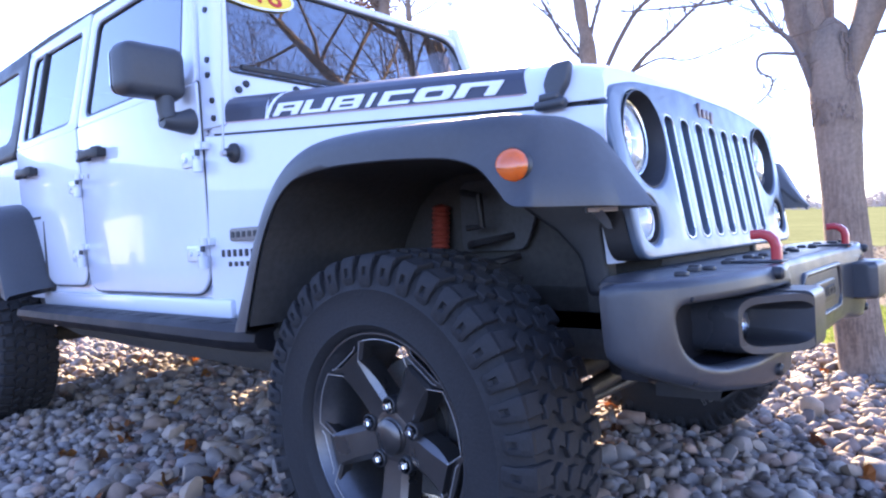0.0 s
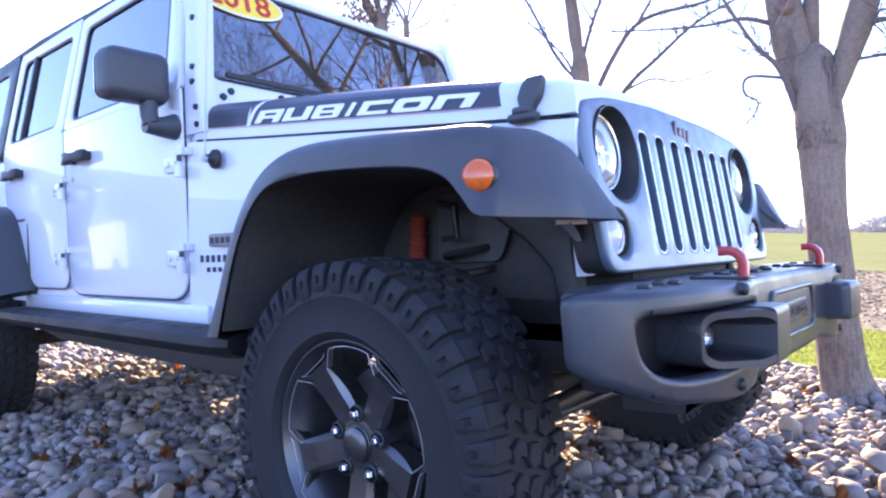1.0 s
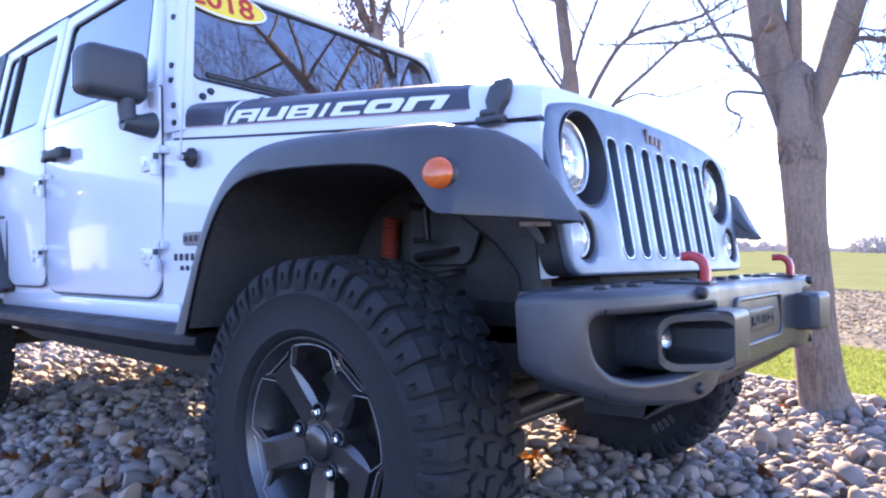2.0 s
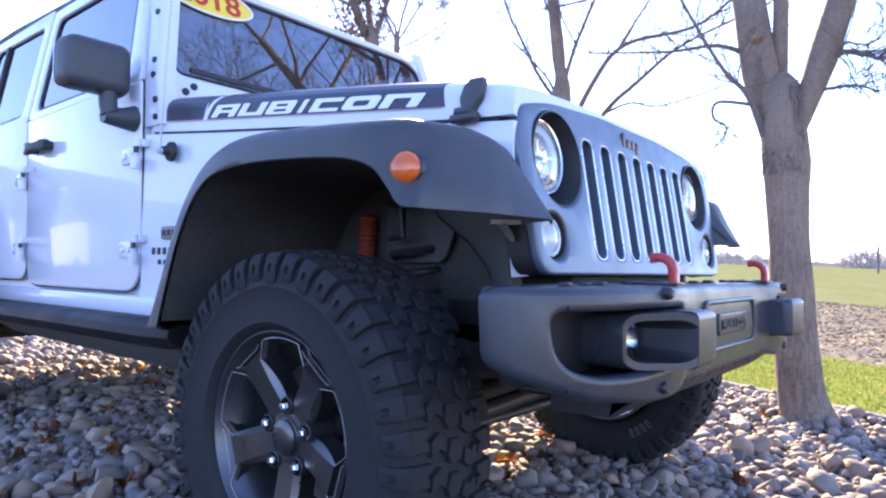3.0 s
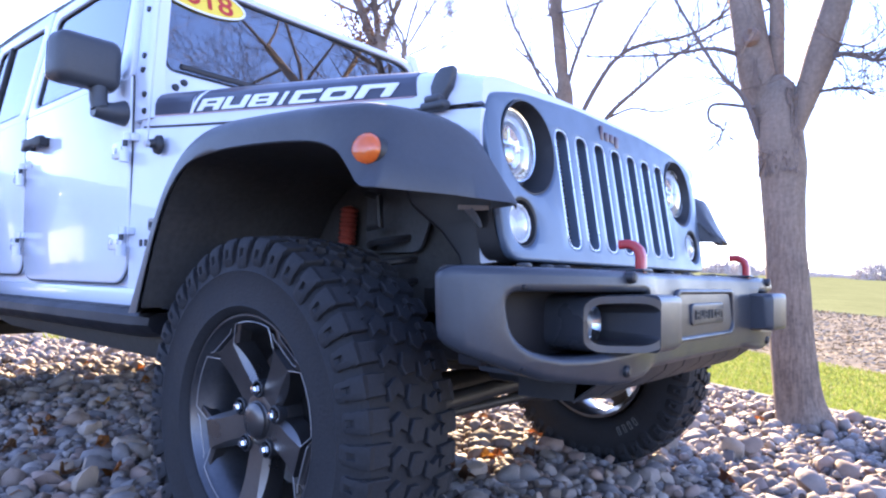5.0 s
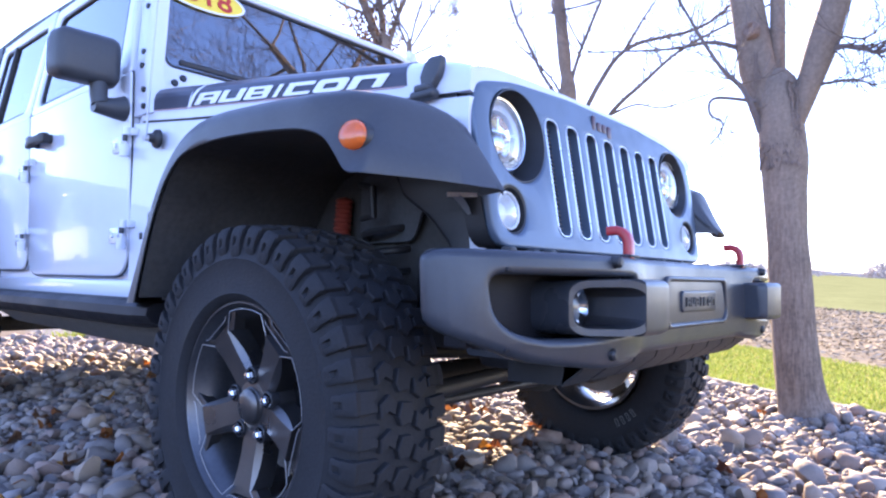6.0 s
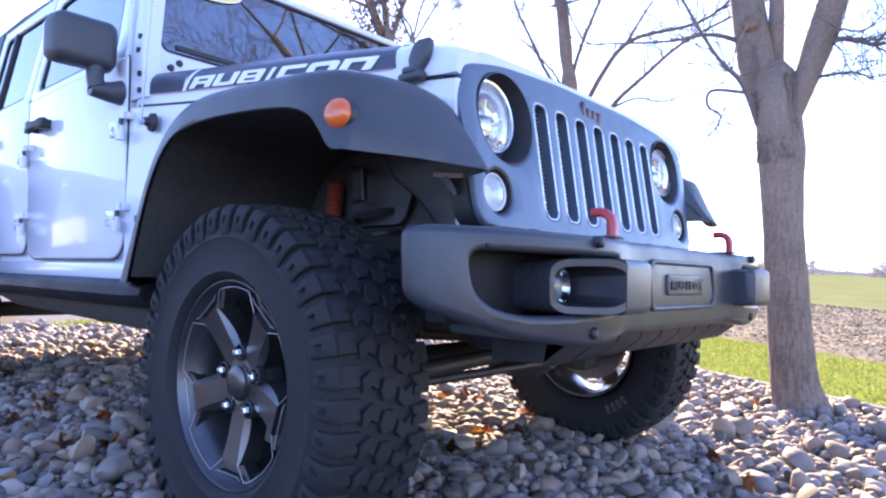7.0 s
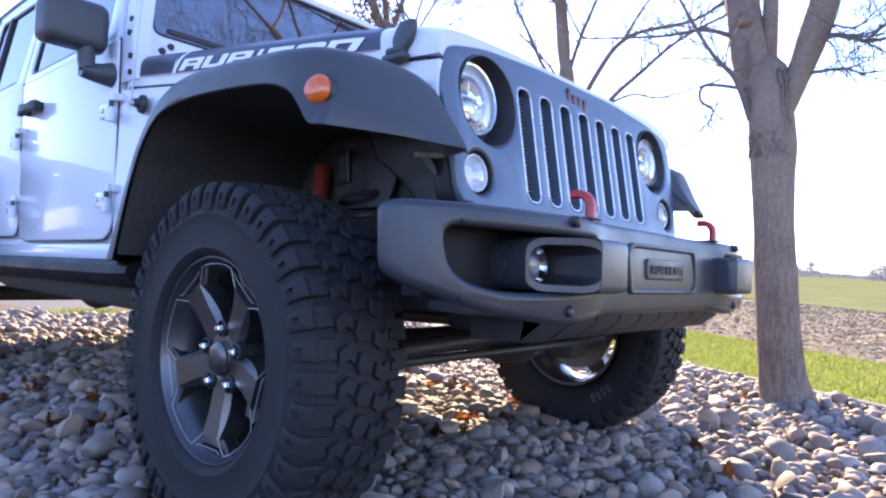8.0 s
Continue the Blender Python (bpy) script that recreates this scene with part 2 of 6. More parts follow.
def lathe(bm, profile, origin, axis, n=48, closed=False):
    """Turns (radius, height) pairs about an axis."""
    u, v = frame_of(axis)
    d, o = Vector(axis).normalized(), Vector(origin)
    rings = [[o + d * h + (u * math.cos(a) + v * math.sin(a)) * r for r, h in profile] for a in (2 * math.pi * i / n for i in range(n))]
    rows = [[bm.verts.new(p) for p in ring] for ring in rings]
    m = len(profile)
    for i in range(n):
        a, b = rows[i], rows[(i + 1) % n]
        for k in range(m if closed else m - 1):
            bm.faces.new((a[k], a[(k + 1) % m], b[(k + 1) % m], b[k]))
    bmesh.ops.remove_doubles(bm, verts=[w for row in rows for w in row], dist=1e-5)
    return bm


def rounded(pts, r=0.02, n=5, radii=None):
    """A polygon with its corners rounded."""
    out = []
    for k, p in enumerate(pts):
        p, a, b = Vector(p), Vector(pts[k - 1]), Vector(pts[(k + 1) % len(pts)])
        rr = radii[k] if radii else r
        da, db = (a - p), (b - p)
        rr_a, rr_b = min(rr, da.length * 0.48), min(rr, db.length * 0.48)
        s, e = p + da.normalized() * rr_a, p + db.normalized() * rr_b
        for i in range(n + 1):
            t = i / n
            out.append((1 - t) ** 2 * s + 2 * t * (1 - t) * p + t * t * e)
    return out


def oval(cx, cy, rx, ry=None, n=32, start=0.0):
    ry = rx if ry is None else ry
    return [Vector((cx + rx * math.cos(start + 2 * math.pi * k / n), cy + ry * math.sin(start + 2 * math.pi * k / n))) for k in range(n)]


def plate(outlines, thick, bevel=0.0, place=None, res=2):
    """A flat plate with holes from closed outlines in 2D; place maps (u, v, w) into the world, w being its thickness from -thick/2."""
    cu = bpy.data.curves.new("outline", "CURVE")
    cu.dimensions, cu.fill_mode = "2D", "BOTH"
    cu.extrude, cu.bevel_depth, cu.bevel_resolution, cu.offset = max(thick / 2 - bevel, 0), bevel, res, -bevel
    for pts in outlines:
        sp = cu.splines.new("POLY")
        sp.points.add(len(pts) - 1)
        for q, p in zip(sp.points, pts):
            q.co = (p[0], p[1], 0, 1)
        sp.use_cyclic_u = True
    ob = bpy.data.objects.new("outline", cu)
    scene.collection.objects.link(ob)
    bpy.context.view_layer.update()
    me = bpy.data.meshes.new_from_object(ob.evaluated_get(bpy.context.evaluated_depsgraph_get()))
    bpy.data.objects.remove(ob)
    bm = bmesh.new()
    bm.from_mesh(me)
    bpy.data.meshes.remove(me)
    bmesh.ops.remove_doubles(bm, verts=bm.verts, dist=1e-5)
    if place:
        for v in bm.verts:
            v.co = place(*v.co)
    return bm


def lettering(words, size, place, thick=0.002):
    """Words as a flat mesh, mapped by place(u, v, w), centred about 0."""
    cu = bpy.data.curves.new("words", "FONT")
    cu.body, cu.size, cu.align_x, cu.align_y, cu.extrude = words, size, "CENTER", "CENTER", thick / 2
    cu.offset = size * 0.012
    ob = bpy.data.objects.new("words", cu)
    scene.collection.objects.link(ob)
    bpy.context.view_layer.update()
    me = bpy.data.meshes.new_from_object(ob.evaluated_get(bpy.context.evaluated_depsgraph_get()))
    bpy.data.objects.remove(ob)
    bm = bmesh.new()
    bm.from_mesh(me)
    for v in bm.verts:
        v.co = place(*v.co)
    return bm


def lerp(table, x):
    return float(np.interp(x, [a for a, _ in table], [b for _, b in table]))

# ---- ground ----
EDGE_AT, EDGE_DIR, EDGE_N = Vector((0.84, 2.53)), Vector((-0.870, 0.494)), Vector((0.494, 0.870))


def beyond(x, y):
    """How far a place lies past the edging of the stone bed, out towards the fields."""
    return (Vector((x, y)) - EDGE_AT).dot(EDGE_N)


def ground_z(x, y):
    hump = 0.045 * math.exp(-min(50, ((y - 0.15) / 0.8) ** 2)) * (0.5 - 0.5 * math.tanh((x - 0.35) / 0.3))
    low = 0.035 * (0.5 + 0.5 * math.tanh((x + 0.4 * y - 0.5) / 0.4))
    p = beyond(x, y)
    z = 0.035 + hump - low
    fade = min(1, max(0, (p + 0.4) / 0.5))
    along_edge = (Vector((x, y)) - EDGE_AT).dot(EDGE_DIR)
    rise = -0.011 * (p - 1.0) + 0.038 * along_edge * (1 - 1 / p) if p > 1 else 0.0
    return z * (1 - fade) + rise


def sheet(us, vs, place):
    bm = bmesh.new()
    rows = [[bm.verts.new(place(u, v)) for v in vs] for u in us]
    for a, b in zip(rows, rows[1:]):
        for k in range(len(vs) - 1):
            bm.faces.new((a[k], a[k + 1], b[k + 1], b[k]))
    return bm


def spread(near, far, step, grow=1.35):
    out, x, s = [0.0], 0.0, step
    while x < far:
        if x > near:
            s *= grow
        x += s
        out.append(x)
    return out


def edge_place(along, out, lift=0.0):
    q = EDGE_AT + EDGE_DIR * along + EDGE_N * out
    return Vector((q.x, q.y, ground_z(q.x, q.y) + lift))


wide = spread(6, 3000, 0.2)
axis_u = [-a for a in wide[:0:-1]] + wide
ground = part("ground", sheet(axis_u, axis_u, lambda u, v: edge_place(u + 2.0, v - 3.0, -0.012)), SOIL)
tagged(ground, "brown bare soil under the stones and out to the horizon", "ground", kind="structure")


PLOUGHED = material("ploughed field", (0.235, 0.206, 0.158), 0.95, vary=0.30, scale=9, bump=0.6, bump_scale=38, Specular_IOR_Level=0.0)
MEADOW = material("thin green crop", (0.165, 0.18, 0.085), 0.9, vary=0.25, scale=0.6, bump=0.5, bump_scale=25, Specular_IOR_Level=0.0)
LAWN = material("lawn", (0.21, 0.25, 0.065), 0.9, vary=0.12, scale=6, bump=0.6, bump_scale=60, Specular_IOR_Level=0.0)

lawn_out = [0.06, 0.3, 0.6, 0.9, 1.2, 1.55, 1.85]
along = [a for a in axis_u if abs(a) < 400]
lawn = part("lawn", sheet(along, lawn_out, lambda u, v: edge_place(u, v + (0.06 * math.sin(u * 2.3) + 0.05 * math.sin(u * 5.1) if v > 1.8 else 0), 0.004)), LAWN)
tagged(lawn, "strip of bright green mown lawn beside the stones", "lawn", kind="structure")


def clods(u, v):
    p = edge_place(u, v, 0.0)
    n = noise.noise(Vector((p.x * 2.2, p.y * 2.2, 0.3))) * 0.022 + noise.noise(Vector((p.x * 7, p.y * 7, 2.3))) * 0.014
    p.z += n * min(1, (v - 1.7) / 0.4) - 0.006
    return p


fine = [a * 0.13 for a in range(-60, 90)]
fine = [-400, -150, -60, -25, -12] + fine + [14, 20, 35, 80, 200, 400]
field = part("ploughed_field", sheet(fine, [1.75 + 0.11 * k for k in range(72)], clods), PLOUGHED)
tagged(field, "brown ploughed field with clods and straw", "field", kind="structure")
far_out = [9.5] + [9.5 + a for a in spread(6, 2600, 0.6)[1:]]
meadow = part("meadow", sheet([a for a in axis_u if abs(a) < 2600], far_out, lambda u, v: edge_place(u, v, 0.012)), MEADOW)
tagged(meadow, "thin yellow-green crop field reaching the horizon", "field", kind="structure")

# a road past the rear of the car
bm = bmesh.new()
road_pts = [(-6.1, -40), (-6.05, -6), (-6.15, 0.6), (-6.9, 1.7), (-30, 9.5), (-60, 19)]
for (x0, y0), (x1, y1) in zip(road_pts, road_pts[1:]):
    d = Vector((x1 - x0, y1 - y0)).normalized()
    w = Vector((-d.y, d.x))
    if w.x > 0:
        w = -w
    a, b = Vector((x0, y0)), Vector((x1, y1))
    vs = [bm.verts.new((*q, 0.045)) for q in (a, b, b + Vector((-26, -12)), a + Vector((-26, -12)))]
    bm.faces.new(vs)
road = part("road", bm, ASPHALT)
tagged(road, "pale grey sunlit asphalt road behind the stone bed", "road", kind="structure")
bm = bmesh.new()
bm.faces.new([bm.verts.new((x, y, 0.041)) for x, y in ((-60, -60), (70, -60), (70, -4.6), (-6.05, -4.6))])
lot = part("pavement", bm, ASPHALT)
tagged(lot, "grey asphalt car park in front of the stone bed", "pavement", kind="structure")

# concrete edging between stones and lawn
bm = bmesh.new()
rings = []
for k in range(90):
    u = -14 + k * 0.4
    c = edge_place(u, 0.0)
    rings.append([Vector((c.x, c.y, max(c.z, 0))) + Vector((*(EDGE_N * o), h)) for o, h in ((-0.03, -0.05), (-0.03, 0.016), (-0.024, 0.022), (0.024, 0.022), (0.03, 0.016), (0.03, -0.05))])
loft(bm, rings)
tagged(part("edging", bm, CONCRETE), "low grey concrete edging between stones and lawn", "edging", kind="structure")

# ---- the car: x ahead, y to its left, z up; the front axle stands over the origin ----
car = thing("car", "white four-door off-road car with black fender flares parked on stones", "car")
AXLE_Z, REAR_X, TRACK, TYRE_R = 0.425, -2.93, 0.770, 0.408
AXLE_X = 0.013


def seam_z(x):
    return 1.142 - 0.083 * x


def half_width(x):
    return lerp([(-3.8, 0.755), (-0.85, 0.750), (-0.58, 0.712), (0.20, 0.632), (0.43, 0.618)], x)


# hood: a crowned shell, described by how far across (d) and up (e) from its seam
HOOD_SECTION = [(0.0, -0.012), (0.0, 0.012), (0.003, 0.030), (0.007, 0.050), (0.015, 0.066), (0.030, 0.080), (0.058, 0.091), (0.12, 0.102), (0.28, 0.110)]
HOOD_RISE = [(-0.86, 1.12), (-0.30, 1.08), (0.10, 1.0), (0.28, 0.93), (0.34, 0.87), (0.38, 0.79), (0.405, 0.70), (0.426, 0.58)]


def hood_at(x, k, lift=0.0, side=-1):
    """A place on the hood: x along the car, k (0 to 9) across from its seam to its middle."""
    rise = lerp(HOOD_RISE, x)
    ds = [d for d, _ in HOOD_SECTION] + [half_width(x)]
    es = [e * rise for _, e in HOOD_SECTION] + [0.113 * rise]
    ks = range(len(ds))
    d, e = np.interp(k, ks, ds), np.interp(k, ks, es)
    d2, e2 = np.interp(k + 0.05, ks, ds), np.interp(k + 0.05, ks, es)
    n = Vector((0, -(e2 - e), (d2 - d)))
    n = n.normalized() if n.length > 1e-9 else Vector((0, -1, 0))
    p = Vector((x, -(half_width(x) - d), seam_z(x) + e)) + n * lift
    return Vector((p.x, p.y if side < 0 else -p.y, p.z))


def hood_band(x0, x1, k0, k1, lift, nx=24, nk=10, slant=0.0, thick=0.004):
    bm = bmesh.new()
    rings = []
    for i in range(nx + 1):
        ks = [k0 + (k1 - k0) * j / nk for j in range(nk + 1)]
        xs = [x0 + (x1 - x0) * i / nx + slant * (k - k0) for k in ks]
        rings.append([hood_at(x, k, lift) for x, k in zip(xs, ks)] + [hood_at(x, k, lift - thick) for x, k in list(zip(xs, ks))[::-1]])
    return loft(bm, rings)


bm = bmesh.new()
rings = []
for i in range(37):
    x = -0.815 + 1.241 * i / 36
    ks = [0.4 * j for j in range(23)]
    end = lambda k: x if x < 0.36 else 0.36 + (x - 0.36) * lerp([(0, 1), (2, 1), (6, 0.70), (9, 0.66)], k)
    a = [hood_at(end(k), k) for k in ks] + [hood_at(end(9), 9)]
    b = [hood_at(end(k), k, side=1) for k in ks[::-1]]
    ring = a + b
    deep = lerp([(-0.815, 0.02), (0.28, 0.02), (0.39, 0.05)], x)
    rings.append(ring + [Vector((p.x, p.y * 0.985, max(p.z - deep, seam_z(p.x) - 0.010))) for p in ring[::-1]])
loft(bm, rings)
hood = part("hood", bm, WHITE, car, "white crowned hood with charcoal side stripe")
part("stripe", hood_band(-0.562, 0.254, 1.30, 6.7, 0.0025, nk=26, slant=-0.005), DECAL, hood, "charcoal vinyl stripe")
part("stripe", hood_band(-0.812, -0.582, 1.30, 6.5, 0.0025, nx=8, nk=26), DECAL, hood, "charcoal vinyl stripe")
part("pinstripe", hood_band(-0.582, -0.567, 1.1, 6.2, 0.003, nx=1, nk=22, slant=0.009), DECAL_WHITE, hood)
part("pinstripe", hood_band(-0.812, 0.246, 1.12, 1.22, 0.0032, nk=1), DECAL_RED, hood, "thin dark red line")


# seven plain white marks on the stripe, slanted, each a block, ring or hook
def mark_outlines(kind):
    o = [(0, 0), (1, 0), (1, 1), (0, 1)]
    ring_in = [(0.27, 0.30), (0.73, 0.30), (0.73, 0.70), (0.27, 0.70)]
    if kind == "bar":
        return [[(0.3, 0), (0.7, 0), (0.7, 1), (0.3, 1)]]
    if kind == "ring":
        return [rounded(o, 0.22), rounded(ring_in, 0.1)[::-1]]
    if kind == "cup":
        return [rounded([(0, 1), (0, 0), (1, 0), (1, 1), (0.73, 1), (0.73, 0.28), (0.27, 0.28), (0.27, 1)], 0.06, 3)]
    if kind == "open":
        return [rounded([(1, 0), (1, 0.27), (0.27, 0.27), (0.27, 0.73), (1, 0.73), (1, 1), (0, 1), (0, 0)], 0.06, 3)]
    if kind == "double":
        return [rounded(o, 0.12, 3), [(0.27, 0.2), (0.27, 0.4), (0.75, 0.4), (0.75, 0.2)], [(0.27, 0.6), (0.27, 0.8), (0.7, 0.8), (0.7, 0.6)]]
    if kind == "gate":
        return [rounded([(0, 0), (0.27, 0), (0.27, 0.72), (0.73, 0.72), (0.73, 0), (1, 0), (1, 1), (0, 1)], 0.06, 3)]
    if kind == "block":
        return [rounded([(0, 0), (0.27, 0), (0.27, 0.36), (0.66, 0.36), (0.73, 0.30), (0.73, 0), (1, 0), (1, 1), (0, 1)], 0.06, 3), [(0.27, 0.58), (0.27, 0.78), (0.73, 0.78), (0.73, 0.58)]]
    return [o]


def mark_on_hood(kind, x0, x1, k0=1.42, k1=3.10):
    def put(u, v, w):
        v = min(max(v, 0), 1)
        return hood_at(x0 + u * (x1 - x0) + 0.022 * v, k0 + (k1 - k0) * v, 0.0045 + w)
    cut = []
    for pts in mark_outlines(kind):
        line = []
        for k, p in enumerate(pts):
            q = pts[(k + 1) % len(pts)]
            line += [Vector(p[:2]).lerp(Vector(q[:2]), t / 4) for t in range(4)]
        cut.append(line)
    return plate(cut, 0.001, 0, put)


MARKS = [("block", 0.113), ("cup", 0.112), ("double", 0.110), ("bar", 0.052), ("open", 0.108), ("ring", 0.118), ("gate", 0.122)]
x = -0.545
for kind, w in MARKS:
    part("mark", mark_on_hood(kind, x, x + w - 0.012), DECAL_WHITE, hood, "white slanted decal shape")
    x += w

# dark rubber strip in the seam under the hood
for s in (-1, 1):
    part("hood_seal", tube(bmesh.new(), [(x, s * (half_width(x) - 0.0075), seam_z(x) - 0.0158) for x in (-0.81, -0.6, -0.4, -0.2, 0, 0.2, 0.39)], 0.0062, 6), BLACK, hood)

# hood latches: a foot, a narrow neck and a broad grip that stands off the hood
LATCH_GRIP = [(-0.014, 0.010), (0.014, 0.010), (0.019, 0.026), (0.028, 0.044), (0.028, 0.074), (0.025, 0.089), (-0.012, 0.090), (-0.024, 0.076), (-0.028, 0.048), (-0.017, 0.026)]
for s in (-1, 1):
    base, tip = hood_at(0.318, -0.5, 0.012, s), hood_at(0.322, 4.6, 0.030, s)
    up = (tip - base).normalized()
    out = up.cross(Vector((1, 0, 0))).normalized() * -s
    out = out if out.y * s > 0 else -out
    bm = plate([rounded(LATCH_GRIP, 0.005, 3)], 0.020, 0.005, lambda u, v, w: base + Vector((u + v * 0.15, 0, 0)) + up * (v - 0.008) + out * (w - 0.004 + 0.05 * v))
    grip = part("hood_latch", bm, PLASTIC, car, "black rubber hood latch")
    bm = bmesh.new()
    box(bm, base + Vector((0, s * 0.004, -0.004)), (0.070, 0.028, 0.020), 0.008, 3)
    box(bm, base + Vector((0, s * 0.006, 0.010)), (0.046, 0.024, 0.018), 0.007, 3)
    part("latch_foot", bm, PLASTIC, grip)

# front side panels and cowl
for s in (-1, 1):
    bm = bmesh.new()
    rings = []
    for i in range(21):
        x = -0.856 + 1.280 * i / 20
        y, lo, hi = half_width(x), lerp([(-0.86, 0.64), (-0.60, 0.64), (-0.56, 0.84), (-0.45, 0.99), (-0.36, 1.03), (0.43, 1.0)], x), seam_z(x) - 0.0195
        rings.append([Vector((x, s * q, z)) for q, z in ((y, lo), (y + 0.002, (lo + hi) / 2), (y, hi - 0.003), (y - 0.003, hi), (y - 0.03, hi), (y - 0.03, lo))])
    loft(bm, rings)
    side_panel = part("front_side_panel", bm, WHITE, car)
    if s < 0:
        antenna = part("antenna_base", lathe(bmesh.new(), [(0.0, 0.03), (0.012, 0.028), (0.016, 0.012), (0.028, 0.006), (0.03, -0.004), (0.0, -0.004)], (-0.698, -0.747, 1.123), (0, -1, 0), 24), BLACK, car, "black antenna base")
        bm = bmesh.new()
        cyl(bm, (-0.698, -0.787, 1.118), (-0.698, -0.762, 1.123), 0.009, 0.011, 12)
        tube(bm, [(-0.698, -0.783, 1.118), (-0.697, -0.780, 1.16), (-0.690, -0.762, 1.6), (-0.683, -0.745, 1.95)], [0.006, 0.0034, 0.0028, 0.002], 6)
        part("antenna_mast", bm, BRIGHT, antenna, "thin antenna mast")
        # small plain badge plates
        bm = plate([rounded([(-0.755, 0.864), (-0.60, 0.864), (-0.60, 0.902), (-0.755, 0.902)], 0.012)], 0.004, 0.001, lambda u, v, w: Vector((u, -0.7405 - w - 0.006 * (u + 0.7), v)))
        part("badge", bm, DULLMETAL, car, "small outlined metal badge")
        for k in range(5):
            part("badge_bar", box(bmesh.new(), (-0.737 + 0.03 * k, -0.7435, 0.883), (0.018, 0.003, 0.018), 0.002, 1), BLACK, car)
        for z0, n, h in ((0.828, 8, 0.022), (0.795, 7, 0.015)):
            for k in range(n):
                xx = -0.792 + (0.03 if n == 7 else 0) + 0.026 * k
                part("badge_bar", box(bmesh.new(), (xx, -(half_width(xx) + 0.003), z0), (0.017, 0.004, h), 0.002, 1), BLACK, car, "dark raised badge mark")

# windshield frame, leaning back
def shield(u, v, w):
    return Vector((-0.875 - (v - 1.38) * 0.27 + w, u, v))


def shield_loop(grow, top):
    return rounded([(-0.653 - grow, 1.411 - grow), (0.653 + grow, 1.411 - grow), (0.650 + grow, top), (-0.650 - grow, top)], radii=[0.03, 0.03, 0.13, 0.13], n=8)


outer = rounded([(-0.735, 1.21), (0.735, 1.21), (0.690, 1.815), (-0.690, 1.815)], radii=[0.03, 0.03, 0.15, 0.15], n=8)
inner = shield_loop(0, 1.785)
wf = part("windshield_frame", plate([outer, inner[::-1]], 0.06, 0.012, shield), WHITE, car)
part("windshield", plate([shield_loop(0.007, 1.795)], 0.006, 0, lambda u, v, w: shield(u, v, w + 0.008)), SHIELD, wf, "clear windshield mirroring bare branches")
part("seal", plate([inner, shield_loop(-0.010, 1.775)[::-1]], 0.012, 0.002, lambda u, v, w: shield(u, v, w + 0.012)), BLACK, wf)
bm = bmesh.new()
box(bm, shield(-0.30, 1.432, 0.035), (0.02, 0.62, 0.018), 0.006)
part("wiper", bm, BLACK, wf)
sticker = part("sticker", plate([oval(-0.492, 1.737, 0.185, 0.062, 48)], 0.003, 0, lambda u, v, w: shield(u, v, w + 0.016)), YELLOW, wf, "yellow oval sticker with red year")
part("rim_line", plate([oval(-0.492, 1.737, 0.185, 0.062, 48), oval(-0.492, 1.737, 0.176, 0.055, 48)[::-1]], 0.001, 0, lambda u, v, w: shield(u, v, w + 0.0195)), DECAL_WHITE, sticker)
part("year", lettering("2018", 0.105, lambda u, v, w: shield(-0.492 + u * 1.25, 1.735 + v, 0.0195 + w)), STICKER_RED, sticker, "red digits")
for y, z in ((-0.600, 1.375), (-0.632, 1.351), (-0.40, 1.385)):
    p = shield(y, z, 0.031)
    part("frame_bolt", cyl(bmesh.new(), p, p + Vector((0.007, 0, 0.002)), 0.0125, 0.011, 14), BLACK, wf)
for s in (-1, 1):
    bm = bmesh.new()
    rings = []
    for z in (1.215, 1.36, 1.5, 1.7, 1.84):
        x0, x1, y = (-0.79 if s < 0 else -0.83) - (z - 1.38) * 0.27, -0.86 - max(0, z - 1.36) * 0.267, 0.752 - max(0, z - 1.36) * 0.17
        rings.append([Vector((p[0], s * p[1], z)) for p in rounded([(x1, y - 0.06), (x0, y - 0.06), (x0, y - 0.004), (x1, y)], radii=[0.004, 0.004, 0.02, 0.006], n=4)])
    loft(bm, rings)
    pillar = part("pillar", bm, WHITE, wf)
    for z in (1.24, 1.294, 1.376, 1.427, 1.60):
        p = Vector((-0.790 - max(0, z - 1.28) * 0.27, s * (0.751 - max(0, z - 1.36) * 0.17), z))
        part("pillar_bolt", cyl(bmesh.new(), p - Vector((0, s * 0.006, 0)), p + Vector((0, s * 0.005, 0)), 0.0105, 0.009, 14), BLACK, wf, "black pillar bolt")
bm = bmesh.new()
box(bm, (-0.845, 0, 1.25), (0.09, 1.44, 0.09), 0.01)
part("cowl", bm, WHITE, car)


# doors: a lower panel and a window frame that leans in
def flank(u, v, w, out=0.755, s=-1):
    lean = (1.0 - min(v, 1.36)) * 0.0175 + max(0.0, v - 1.36) * 0.17
    return Vector((u, s * (out - lean + w), v))


